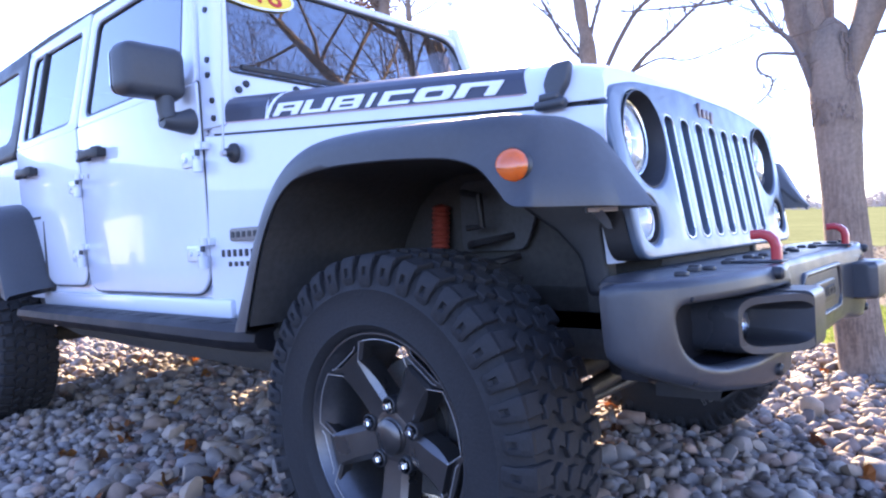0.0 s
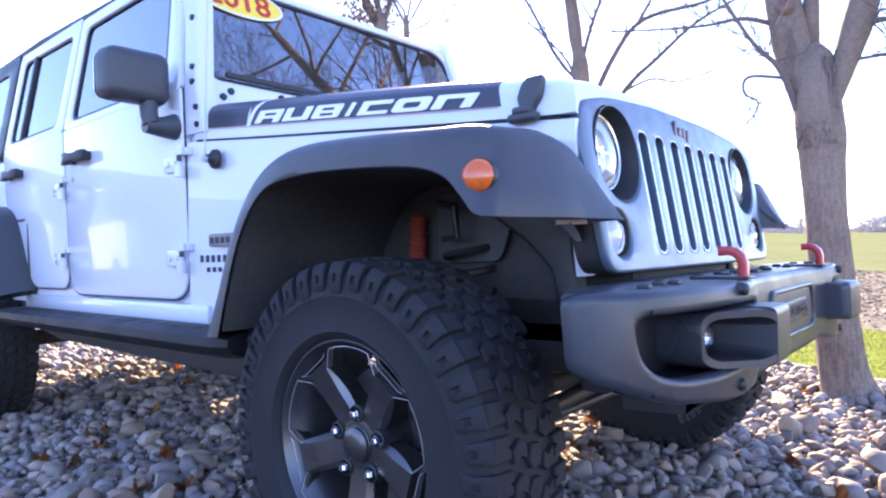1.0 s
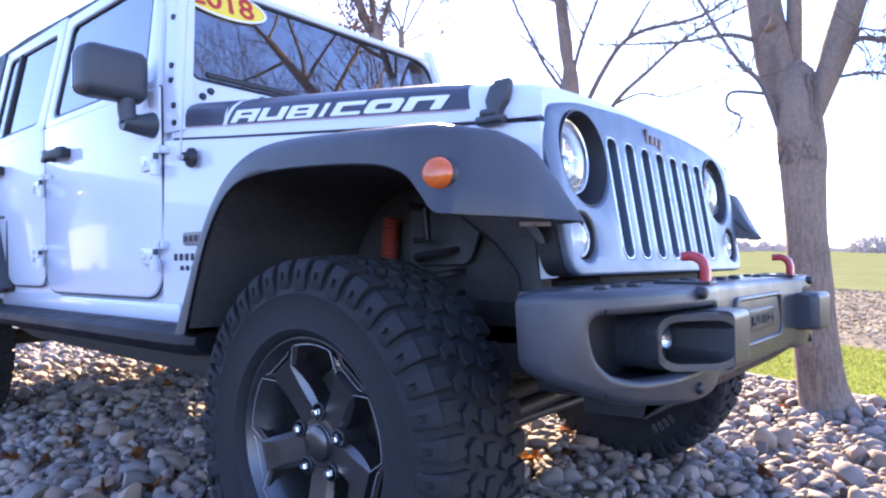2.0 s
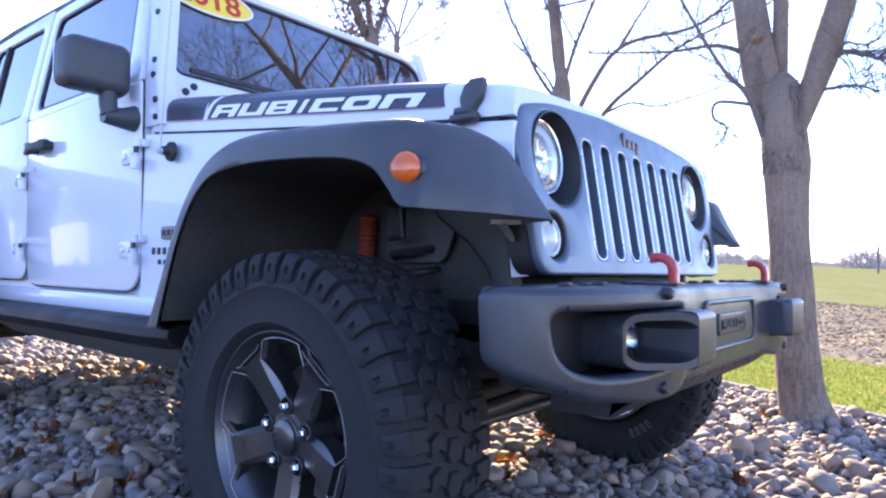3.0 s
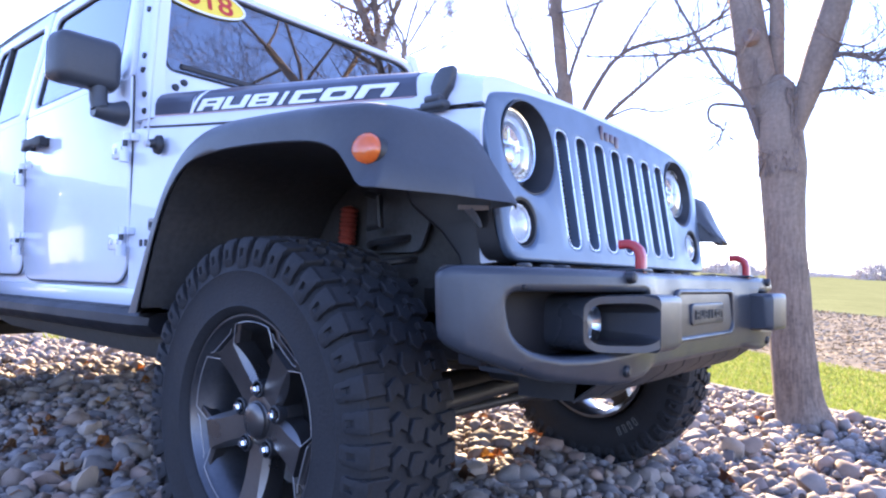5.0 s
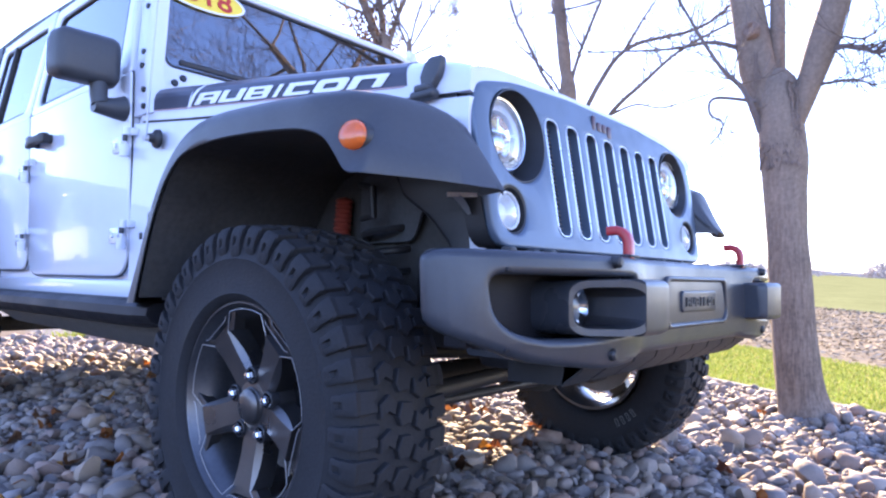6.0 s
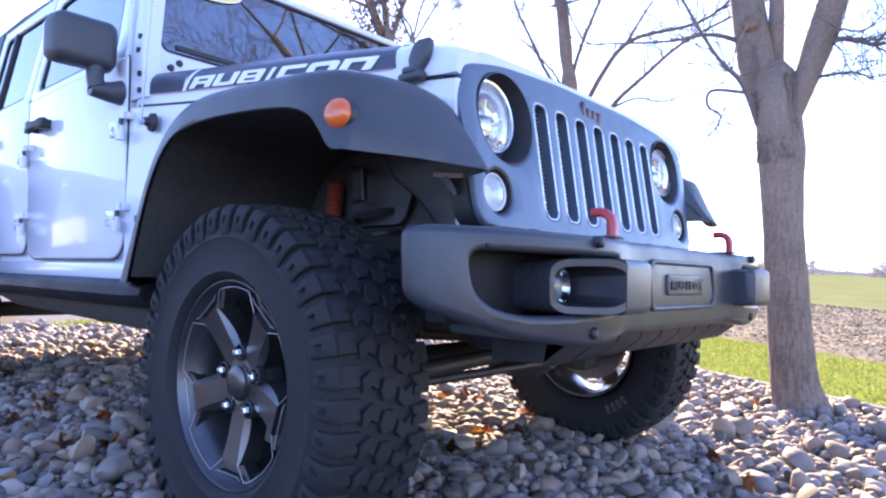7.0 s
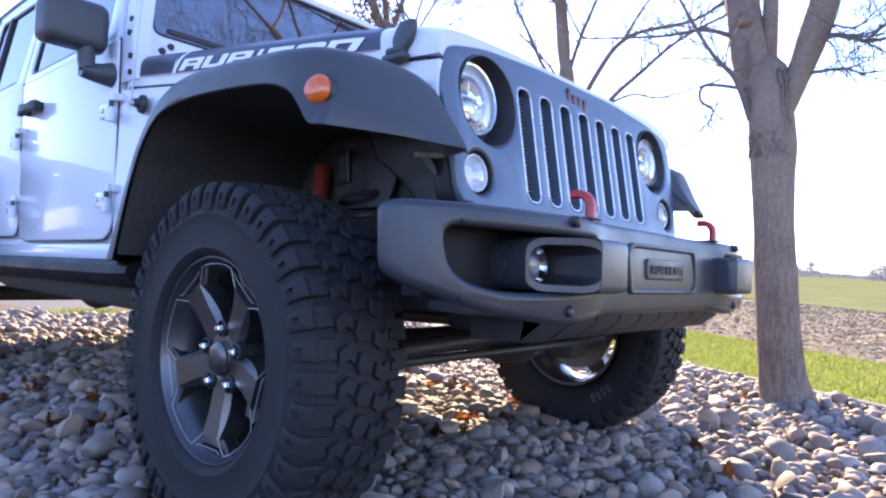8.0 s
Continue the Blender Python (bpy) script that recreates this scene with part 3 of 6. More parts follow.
def door(name, low, low_r, high, window, s):
    put = lambda u, v, w: flank(u, v, w - 0.015, 0.757, s)
    bm = plate([rounded(low, radii=low_r, n=7)], 0.034, 0.007, put)
    up = plate([rounded(high, 0.03), rounded(window, 0.045)[::-1]], 0.034, 0.006, put)
    me = bpy.data.meshes.new("upper")
    up.to_mesh(me)
    up.free()
    bm.from_mesh(me)
    d = part(name, bm, WHITE, car)
    c0 = Vector((sum(p[0] for p in low) / len(low), sum(p[1] for p in low) / len(low)))
    wide = [Vector(p) + Vector((0.006 if p[0] > c0.x else -0.006, 0.0 if p[1] > 1.3 else -0.006)) for p in low]
    loop = [c0 + (Vector(p) - c0) * 1.0 for p in rounded(wide, radii=low_r, n=7)]
    path = [flank(p.x + (0.003 if p.x < c0.x else -0.003), p.y + (0.003 if p.y < 1.3 else 0), -0.006, 0.757, s) for p in loop]
    part("door_seal", tube(bmesh.new(), path + path[:1], 0.0030, 5, False), BLACK, d)
    part("window_pane", plate([rounded(window, 0.045)], 0.005, 0, lambda u, v, w: flank(u, v, w - 0.012, 0.757, s)), GLASS, d, "tinted side glass")
    mid = Vector((sum(p[0] for p in window) / len(window), sum(p[1] for p in window) / len(window)))
    shrunk = [mid + (Vector(p) - mid) * 0.955 for p in window]
    part("seal", plate([rounded(window, 0.045), rounded(shrunk, 0.04)[::-1]], 0.012, 0.002, lambda u, v, w: flank(u, v, w - 0.008, 0.757, s)), BLACK, d)
    return d


FRONT_LOW = [(-0.86, 1.365), (-1.825, 1.365), (-1.825, 0.70), (-0.86, 0.70)]
FRONT_HIGH = [(-0.868, 1.36), (-1.825, 1.36), (-1.80, 1.835), (-0.995, 1.835)]
FRONT_WIN = [(-0.965, 1.395), (-1.765, 1.395), (-1.745, 1.785), (-1.03, 1.785)]
REAR_LOW = [(-1.84, 1.365), (-2.60, 1.365), (-2.60, 1.12), (-2.38, 0.85), (-2.25, 0.72), (-1.84, 0.72)]
REAR_HIGH = [(-1.84, 1.36), (-2.60, 1.36), (-2.57, 1.85), (-1.815, 1.85)]
REAR_WIN = [(-1.92, 1.40), (-2.53, 1.40), (-2.50, 1.80), (-1.885, 1.79)]
for s in (-1, 1):
    fd = door("front_door", FRONT_LOW, [0.01, 0.01, 0.11, 0.11], FRONT_HIGH, FRONT_WIN, s)
    rd = door("rear_door", REAR_LOW, [0.01, 0.01, 0.06, 0.06, 0.06, 0.08], REAR_HIGH, REAR_WIN, s)
    part("window_divider", plate([[(-2.36, 1.40), (-2.385, 1.40), (-2.36, 1.80), (-2.335, 1.80)]], 0.02, 0.002, lambda u, v, w: flank(u, v, w - 0.006, 0.757, s)), BLACK, rd)
    for d, hx, hz in ((fd, -1.650, 1.236), (rd, -2.415, 1.243)):
        bm = bmesh.new()
        rings = []
        for x_, h_, y_ in ((-0.104, 0.016, 0.790), (-0.098, 0.023, 0.793), (-0.055, 0.023, 0.796), (-0.045, 0.017, 0.797), (0.045, 0.016, 0.797), (0.058, 0.022, 0.794), (0.090, 0.021, 0.790), (0.096, 0.014, 0.786)):
            rings.append([Vector((hx + x_, s * (y_ + q[0]), hz + q[1])) for q in rounded([(-0.013, -h_), (0.011, -h_), (0.011, h_), (-0.013, h_)], 0.007, 3)])
        loft(bm, rings)
        box(bm, (hx - 0.078, s * 0.770, hz), (0.045, 0.04, 0.036), 0.008)
        box(bm, (hx + 0.074, s * 0.770, hz), (0.036, 0.04, 0.034), 0.008)
        h = part("handle", bm, BLACK, d, "black door handle")
        part("lock_button", cyl(bmesh.new(), (hx - 0.078, s * 0.803, hz), (hx - 0.078, s * 0.8105, hz), 0.0155, 0.0135, 18), BRIGHT, h, "pale lock button")
        part("handle_cup", lathe(bmesh.new(), [(0.0, 0.0005), (0.036, 0.001), (0.046, 0.0018), (0.050, 0.0)], (hx, s * 0.757, hz), (0, s, 0), 28), WHITE, d)
    part("key_lock", cyl(bmesh.new(), (-1.745, s * 0.756, 1.16), (-1.745, s * 0.762, 1.16), 0.012, 0.011, 16), DULLMETAL, fd)
    for d, hx, zs in ((fd, -0.86, (1.128, 0.832)), (rd, -1.83, (1.13, 0.845))):
        for hz in zs:
            bm = bmesh.new()
            cyl(bm, (hx + 0.010, s * 0.780, hz - 0.046), (hx + 0.010, s * 0.780, hz - 0.010), 0.0155, None, 14)
            box(bm, (hx - 0.055, s * 0.765, hz), (0.10, 0.016, 0.05), 0.005)
            for k in (-0.03, -0.075):
                cyl(bm, (hx + k, s * 0.772, hz), (hx + k, s * 0.779, hz), 0.010, 0.008, 10)
            hinge = part("hinge", bm, WHITE, d)
            # the pin's dark colour paints the shadow between barrel and knuckle
            bm = cyl(bmesh.new(), (hx + 0.010, s * 0.780, hz + 0.004), (hx + 0.010, s * 0.780, hz + 0.022), 0.0075, None, 14)
            part("hinge_pin", bm, SHADE_GREY, hinge, "thin hinge pin, darkened for the shadow between knuckles")
            part("hinge_knuckle", box(cyl(bmesh.new(), (hx + 0.012, s * 0.776, hz + 0.022), (hx + 0.012, s * 0.776, hz + 0.046), 0.0125, None, 14), (hx + 0.022, s * 0.758, hz + 0.034), (0.026, 0.024, 0.024), 0.004), WHITE, hinge)
    # body side behind the doors, sill, rear quarter
    bm = bmesh.new()
    box(bm, (-2.2, s * 0.715, 1.0), (2.76, 0.03, 0.70), 0.01)
    box(bm, (-1.56, s * 0.737, 0.658), (1.62, 0.036, 0.062), 0.012)
    body_side = part("body_side", bm, WHITE, car)
    bm = plate([rounded([(-2.615, 1.33), (-3.72, 1.33), (-3.72, 0.72), (-3.45, 0.72), (-3.35, 0.98), (-2.55, 0.98), (-2.615, 1.12)], 0.05)], 0.03, 0.008, lambda u, v, w: Vector((u, s * (0.742 + w), v)))
    part("rear_quarter", bm, WHITE, car)
    bm = plate([rounded([(-2.62, 1.345), (-3.74, 1.345), (-3.66, 1.87), (-2.59, 1.87)], 0.05), rounded([(-2.72, 1.43), (-3.58, 1.43), (-3.54, 1.79), (-2.70, 1.79)], 0.08)[::-1]], 0.03, 0.008, lambda u, v, w: flank(u, v, w - 0.014, 0.76, s))
    q = part("hard_top_side", bm, TOP, car)
    part("window_pane", plate([rounded([(-2.72, 1.43), (-3.58, 1.43), (-3.54, 1.79), (-2.70, 1.79)], 0.08)], 0.005, 0, lambda u, v, w: flank(u, v, w - 0.008, 0.757, s)), GLASS, q, "dark tinted quarter glass")
    # mirror
    bm = bmesh.new()
    box(bm, (-0.915, s * 0.880, 1.384), (0.10, 0.205, 0.158), 0.034, 4)
    for v in bm.verts:
        f = (v.co.x + 0.865) / -0.10
        v.co.z += 0.0
        if v.co.x > -0.90:
            v.co.y = s * (0.882 + (abs(v.co.y) - 0.882) * 0.93)
    mir = part("mirror", bm, PLASTIC, car, "dark grained plastic door mirror")
    part("mirror_glass", plate([rounded([(-0.095, -0.07), (0.095, -0.07), (0.095, 0.07), (-0.095, 0.07)], 0.03)], 0.004, 0, lambda u, v, w: Vector((-0.9665 - w, s * 0.882 + u, 1.385 + v))), CHROME, mir, "mirror glass")
    bm = bmesh.new()
    tube(bm, [(-0.905, s * 0.845, 1.32), (-0.90, s * 0.845, 1.27), (-0.895, s * 0.84, 1.245)], [0.028, 0.026, 0.027], 14)
    tube(bm, [(-0.90, s * 0.86, 1.24), (-0.90, s * 0.80, 1.24), (-0.90, s * 0.765, 1.245)], [0.024, 0.033, 0.042], 14)
    part("mirror_arm", bm, PLASTIC, mir)
    # side step
    bm = bmesh.new()
    sect = [(-0.075, 0.012), (-0.045, 0.026), (0.035, 0.024), (0.058, 0.010), (0.062, -0.014), (0.045, -0.036), (0.005, -0.052), (-0.075, -0.052)]
    xs = [(-2.36, 0.6), (-2.29, 1.0), (-0.62, 1.0), (-0.52, 0.96), (-0.44, 0.8)]
    loft(bm, [[Vector((x, s * (0.828 + a * k), 0.611 + b * k)) for a, b in sect] for x, k in xs])
    step = part("side_step", bm, STEP, car, "black side step rail")
    bm = bmesh.new()
    loft(bm, [[Vector((x, s * y, z - 0.035 * k)) for y, z in rounded([(0.60, 0.60), (0.60, 0.525), (0.735, 0.510), (0.765, 0.56), (0.765, 0.60)], 0.02, 4)] for x, k in ((-2.25, -0.5), (-2.0, 0.4), (-1.0, 0.8), (-0.50, 1.0), (-0.42, 0.6))])
    part("rock_rail", bm, UNDER, step, "dusty lower rail")
    for k in range(16):
        part("tread_pad", box(bmesh.new(), (-2.15 + k * 0.105, s * 0.835, 0.634), (0.07, 0.05, 0.006), 0.003, 1), STEP, step)
    for x in (-2.1, -1.35, -0.62):
        part("step_bracket", tube(bmesh.new(), [(x, s * 0.81, 0.60), (x, s * 0.70, 0.57), (x, s * 0.55, 0.58)], 0.025, 10), UNDER, step)
    bm = bmesh.new()
    tube(bm, [(-0.47, s * 0.80, 0.61), (-0.43, s * 0.74, 0.60), (-0.40, s * 0.60, 0.58)], 0.036, 12)
    part("step_bracket", bm, UNDER, step)

bm = bmesh.new()
rings = []
for x, hw, z in ((-1.03, 0.645, 1.775), (-1.08, 0.665, 1.798), (-1.35, 0.668, 1.858), (-2.3, 0.672, 1.888), (-3.55, 0.668, 1.880), (-3.68, 0.645, 1.855)):
    rings.append([Vector((x, y * hw, z + dz)) for y, dz in ((-1, -0.035), (-1.012, -0.012), (-0.97, 0.008), (-0.8, 0.022), (0, 0.034), (0.8, 0.022), (0.97, 0.008), (1.012, -0.012), (1, -0.035))])
loft(bm, rings)
part("hard_top_roof", bm, TOP, car, "black hard top roof")
bm = bmesh.new()
box(bm, (-3.71, 0, 1.1), (0.04, 1.46, 0.76), 0.02)
part("tailgate", bm, WHITE, car)
bm = bmesh.new()
box(bm, (-3.69, 0, 1.62), (0.03, 1.30, 0.46), 0.012)
part("rear_window", bm, GLASS, car)
bm = bmesh.new()
box(bm, (-3.78, 0, 0.66), (0.16, 1.66, 0.18), 0.03)
part("rear_bumper", bm, BLACK, car)
bm = bmesh.new()
lathe(bm, [(0.0, 0.02), (0.2, 0.03), (0.23, 0.0), (0.36, 0.02), (0.395, -0.03), (0.39, -0.2), (0.30, -0.22), (0.0, -0.2)], (-3.97, 0.05, 1.12), (-1, 0, 0), 40)
part("spare_wheel", bm, RUBBER, car)

# inside: floor, dash and seats, dark behind the tinted glass
bm = bmesh.new()
box(bm, (-2.1, 0, 0.66), (3.1, 1.40, 0.10), 0.02)
box(bm, (-0.80, 0, 0.95), (0.05, 1.40, 0.55), 0.01)
part("floor_pan", bm, UNDER, car)
bm = bmesh.new()
box(bm, (-1.0, 0, 1.24), (0.32, 1.36, 0.26), 0.05)
part("dashboard", bm, BLACK, car)
for x in (-1.75, -2.65):
    for y in (-0.36, 0.36):
        bm = bmesh.new()
        box(bm, (x, y, 0.98), (0.5, 0.5, 0.18), 0.05)
        box(bm, (x - 0.28, y, 1.28), (0.15, 0.48, 0.6), 0.05, turn=Matrix.Rotation(radians(-12), 4, "Y"))
        box(bm, (x - 0.36, y, 1.66), (0.09, 0.24, 0.18), 0.035)
        part("seat", bm, SEAT, car)
bm = bmesh.new()
u, v = frame_of((1, 0, 0.45))
tube(bm, [Vector((-1.28, 0.36, 1.32)) + (u * math.cos(a) + v * math.sin(a)) * 0.185 for a in (2 * math.pi * k / 24 for k in range(25))], 0.016, 8)
part("steering_wheel", bm, BLACK, car)

# grille: a plate with seven slots, lamps set in
def face(u, v, w):
    return Vector((0.3955 + (1.17 - v) * 0.163 + w, u, v))


outline = rounded([(-0.585, 0.775), (0.585, 0.775), (0.615, 1.06), (0.588, 1.130), (0.45, 1.160), (0.2, 1.176), (-0.2, 1.176), (-0.45, 1.160), (-0.588, 1.130), (-0.615, 1.06)], 0.045)
SLOTS = [-0.2985 + 0.0995 * k for k in range(7)]
holes = []
for c in SLOTS:
    holes.append(rounded([(c - 0.0305, 0.812), (c + 0.0305, 0.812), (c + 0.0305, 1.100), (c - 0.0305, 1.100)], 0.028, 6)[::-1])
LAMP_Y, LAMP_Z, LAMP_R = 0.450, 1.030, 0.106
TURN_Y, TURN_Z, TURN_R = 0.510, 0.856, 0.052
for s in (-1, 1):
    holes.append(oval(s * LAMP_Y, LAMP_Z, LAMP_R, n=48)[::-1])
    holes.append(oval(s * TURN_Y, TURN_Z, TURN_R, n=32)[::-1])
flat = plate([outline, *holes], 0.056, 0.007, None, res=2)
for k in range(-11, 12):
    bmesh.ops.bisect_plane(flat, geom=list(flat.verts) + list(flat.edges) + list(flat.faces), plane_co=(k * 0.052, 0, 0), plane_no=(1, 0, 0), dist=1e-5)
for v in flat.verts:
    v.co = face(v.co.x, v.co.y, v.co.z - 0.011)
grille = part("grille", flat, SILVER, car, "silver painted grille with seven slots", angle=60)
for hole in holes[:7]:
    part("slot_trim", tube(bmesh.new(), [face(p[0], p[1], 0.0155) for p in hole] + [face(hole[0][0], hole[0][1], 0.0155)], 0.0026, 6, False), TRIM, grille, "thin bright slot trim")
bm = bmesh.new()
for k in range(26):
    z = 0.815 + k * 0.0108
    box(bm, face(0, z, -0.016), (0.016, 0.62, 0.0045), 0, turn=Matrix.Rotation(radians(20), 4, "Y"))
for c in SLOTS:
    for e in (-0.0345, 0.0345):
        box(bm, face(c + e, 0.95, -0.05), (0.05, 0.003, 0.27))
part("grille_mesh", bm, DULLMETAL, grille, "dark horizontal mesh")
bm = bmesh.new()
box(bm, (0.30, 0, 0.96), (0.05, 0.9, 0.38), 0.01)
part("radiator", bm, UNDER, car)
bm = bmesh.new()
for k in (1.010, 1.004):
    loft(bm, [[face(p[0] * k, 0.975 + (p[1] - 0.975) * k, w) for p in outline] for w in (-0.05, 0.000)], caps=False)
part("grille_gasket", bm, BLACK, grille)
bm = bmesh.new()
for k, (w, h) in enumerate(((0.018, 0.040), (0.024, 0.024), (0.024, 0.024), (0.024, 0.034))):
    c = face(-0.072 + k * 0.029, 1.131 - (0.006 if k == 3 else 0) + (0.006 if k == 0 else 0), 0.018)
    box(bm, c, (0.006, w, h), 0.005)
part("emblem", bm, EMBLEM, grille, "small dark emblem shapes")
for s in (-1, 1):
    c = face(s * LAMP_Y, LAMP_Z, 0)
    ax = Vector((1, 0, 0.10)).normalized()
    cup = part("headlight_cup", lathe(bmesh.new(), [(0.1075, 0.016), (0.104, 0.017), (0.100, -0.03), (0.096, -0.055), (0.0, -0.058)], c, ax, 48), PLASTIC, grille, "dark round headlight surround")
    hc = c + Vector((-0.012, s * 0.024, 0.005))
    head = part("headlight", lathe(bmesh.new(), [(0.080, -0.045), (0.0850, -0.010), (0.0850, 0.002), (0.0830, 0.005), (0.0800, 0.004), (0.0785, -0.006)], hc, ax, 56), CHROME, grille, "round headlight with a bright rim and stepped reflector", angle=30)
    part("lamp_bezel", lathe(bmesh.new(), [(0.0785, -0.004), (0.0770, 0.001), (0.0740, 0.000), (0.0640, -0.012), (0.0600, -0.013), (0.0585, -0.008), (0.0560, -0.007), (0.0545, -0.012), (0.0540, -0.020)], hc, ax, 56), LAMP, head, "pale stepped ring", angle=30)
    facets = bmesh.new()
    fr = random.Random(12)
    u_, v_ = Vector((0, 1, 0)), ax.cross(Vector((0, 1, 0)))
    cols, rows_ = 14, [(0.0545, -0.018), (0.044, -0.026), (0.034, -0.033), (0.024, -0.039), (0.012, -0.042)]
    for (r0, d0), (r1, d1) in zip(rows_, rows_[1:]):
        for k in range(cols):
            a0, a1, tilt = 2 * math.pi * k / cols, 2 * math.pi * (k + 1) / cols, fr.uniform(-0.005, 0.005)
            facets.faces.new([facets.verts.new(hc + (u_ * math.cos(q) + v_ * math.sin(q)) * r + ax * (d + e)) for q, r, d, e in ((a0, r0, d0, tilt), (a1, r0, d0, -tilt), (a1, r1, d1, -tilt), (a0, r1, d1, tilt))])
    part("reflector", facets, MIRRORED, head, "faceted silvered reflector", angle=5)
    bm = bmesh.new()
    box(bm, hc + ax * -0.014 + Vector((0, 0, 0.004)), (0.020, 0.104, 0.004), 0.001, 1)
    box(bm, hc + ax * -0.014 + Vector((0, s * 0.012, 0.022)), (0.020, 0.004, 0.034), 0.001, 1)
    part("reflector_bar", bm, CHROME, head)
    part("bulb_shield", lathe(bmesh.new(), [(0.0, -0.006), (0.014, -0.008), (0.021, -0.013), (0.024, -0.022), (0.022, -0.040)], hc + Vector((0, s * -0.004, -0.016)), ax, 24), MIRRORED, head)
    bm = bmesh.new()
    for k in range(7):
        a = radians(-128 + k * 13)
        box(bm, hc + ax * -0.004 + u_ * 0.0685 * math.cos(a) - v_ * -0.0685 * math.sin(a), (0.010, 0.012, 0.011), 0.002, 1)
    part("marker_cells", bm, BRIGHT, head, "row of small lamp cells")
    part("headlight_lens", lathe(bmesh.new(), [(0.0, 0.020), (0.03, 0.018), (0.06, 0.011), (0.0805, 0.002), (0.0805, -0.001), (0.06, 0.0085), (0.03, 0.0155), (0.0, 0.0175)], hc, ax, 48), CLEAR, head, "clear domed lens")
    c = face(s * TURN_Y, TURN_Z, 0)
    part("turn_lamp_cup", lathe(bmesh.new(), [(0.054, 0.014), (0.049, 0.012), (0.047, -0.03), (0.0, -0.032)], c, ax, 32), BLACK, grille)
    lamp = part("turn_lamp", lathe(bmesh.new(), [(0.042, -0.028), (0.043, 0.004), (0.040, 0.006), (0.036, -0.002), (0.02, -0.018), (0.0, -0.02)], c, ax, 14), LAMP, grille, "round clear turn lamp", angle=10)
    part("turn_lamp_lens", lathe(bmesh.new(), [(0.0, 0.014), (0.022, 0.011), (0.041, 0.001), (0.041, -0.001), (0.022, 0.009), (0.0, 0.0115)], c, ax, 32), CLEAR, lamp)

# fender flares
FLARE_IN = [(-0.385, 0.637), (-0.348, 0.735), (-0.302, 0.84), (-0.245, 0.925), (-0.18, 0.975), (-0.105, 0.992), (-0.01, 0.996), (0.10, 0.992), (0.20, 0.985), (0.29, 0.974), (0.345, 0.955), (0.385, 0.922), (0.425, 0.887), (0.520, 0.868)]


def fine_curve(pts, n=40):
    """A smooth curve through pts."""
    out = []
    for k in range(n + 1):
        t = (len(pts) - 1) * k / n
        i = min(int(t), len(pts) - 2)
        f = t - i
        p0, p1, p2, p3 = (Vector(pts[min(max(j, 0), len(pts) - 1)]) for j in (i - 1, i, i + 1, i + 2))
        out.append(0.5 * (2 * p1 + (p2 - p0) * f + (2 * p0 - 5 * p1 + 4 * p2 - p3) * f * f + (3 * p1 - p0 - 3 * p2 + p3) * f ** 3))
    return out


def flare_rings(outer, inner, root, s, axle=0.0):
    rings = []
    for o, i, r in zip(fine_curve(outer), fine_curve(inner), fine_curve(root)):
        body = half_width(r.x + axle) - 0.012
        a, b = r.lerp(o, 0.35), r.lerp(o, 0.75)
        lift = (r - o).length * 0.10
        ring = [(r.x, body, r.y), (a.x, body * 0.55 + 0.45 * 0.90, a.y + lift * 0.7), (b.x, body * 0.22 + 0.78 * 0.915, b.y + lift), (o.x * 0.9 + b.x * 0.1, 0.918, o.y + 0.002), (o.x, 0.932, o.y - 0.016),
                (o.x * 0.5 + i.x * 0.5, 0.937, o.y * 0.45 + i.y * 0.55), (i.x, 0.930, i.y + 0.003), (i.x, 0.918, i.y), (i.x, body, i.y + 0.004)]
        rings.append([Vector((x + axle, s * y, z)) for x, y, z in ring])
    return rings


# front flare, swept along its arch: each station gives x and z at the body, at the shoulder and at the lower lip
FLARE_ARCH = [(-0.69, 0.628, -0.452, 0.632, -0.385, 0.637), (-0.655, 0.75, -0.40, 0.73, -0.348, 0.735), (-0.605, 0.88, -0.345, 0.845, -0.302, 0.84),
              (-0.54, 0.975, -0.285, 0.942, -0.245, 0.925), (-0.45, 1.045, -0.215, 1.010, -0.18, 0.975), (-0.34, 1.084, -0.13, 1.049, -0.105, 0.992),
              (-0.20, 1.096, -0.03, 1.062, -0.01, 0.996), (-0.02, 1.092, 0.10, 1.059, 0.10, 0.992), (0.13, 1.080, 0.22, 1.053, 0.20, 0.985), (0.24, 1.067, 0.305, 1.047, 0.285, 0.974)]
# where it wraps inwards round the corner of the car: body, shoulder and lip in full
FLARE_WRAP = [((0.31, 0.600, 1.056), (0.362, 0.908, 1.050), (0.343, 0.934, 0.953)), ((0.345, 0.597, 1.050), (0.388, 0.882, 1.050), (0.378, 0.934, 0.918)),
              ((0.370, 0.594, 1.044), (0.403, 0.846, 1.050), (0.407, 0.934, 0.886)), ((0.385, 0.592, 1.036), (0.412, 0.800, 1.050), (0.445, 0.920, 0.881)),
              ((0.408, 0.590, 1.012), (0.428, 0.705, 1.043), (0.490, 0.81, 0.880)), ((0.422, 0.592, 0.992), (0.438, 0.662, 1.024), (0.506, 0.745, 0.879)),
              ((0.445, 0.598, 0.955), (0.458, 0.632, 0.982), (0.518, 0.695, 0.878)), ((0.490, 0.612, 0.908), (0.498, 0.624, 0.917), (0.527, 0.660, 0.878)),
              ((0.520, 0.628, 0.882), (0.525, 0.633, 0.884), (0.532, 0.641, 0.877))]
FLARE_ROWS = [((a, half_width(a) - 0.006, b), (c, 0.930, d), (e, 0.934, f)) for a, b, c, d, e, f in FLARE_ARCH] + FLARE_WRAP
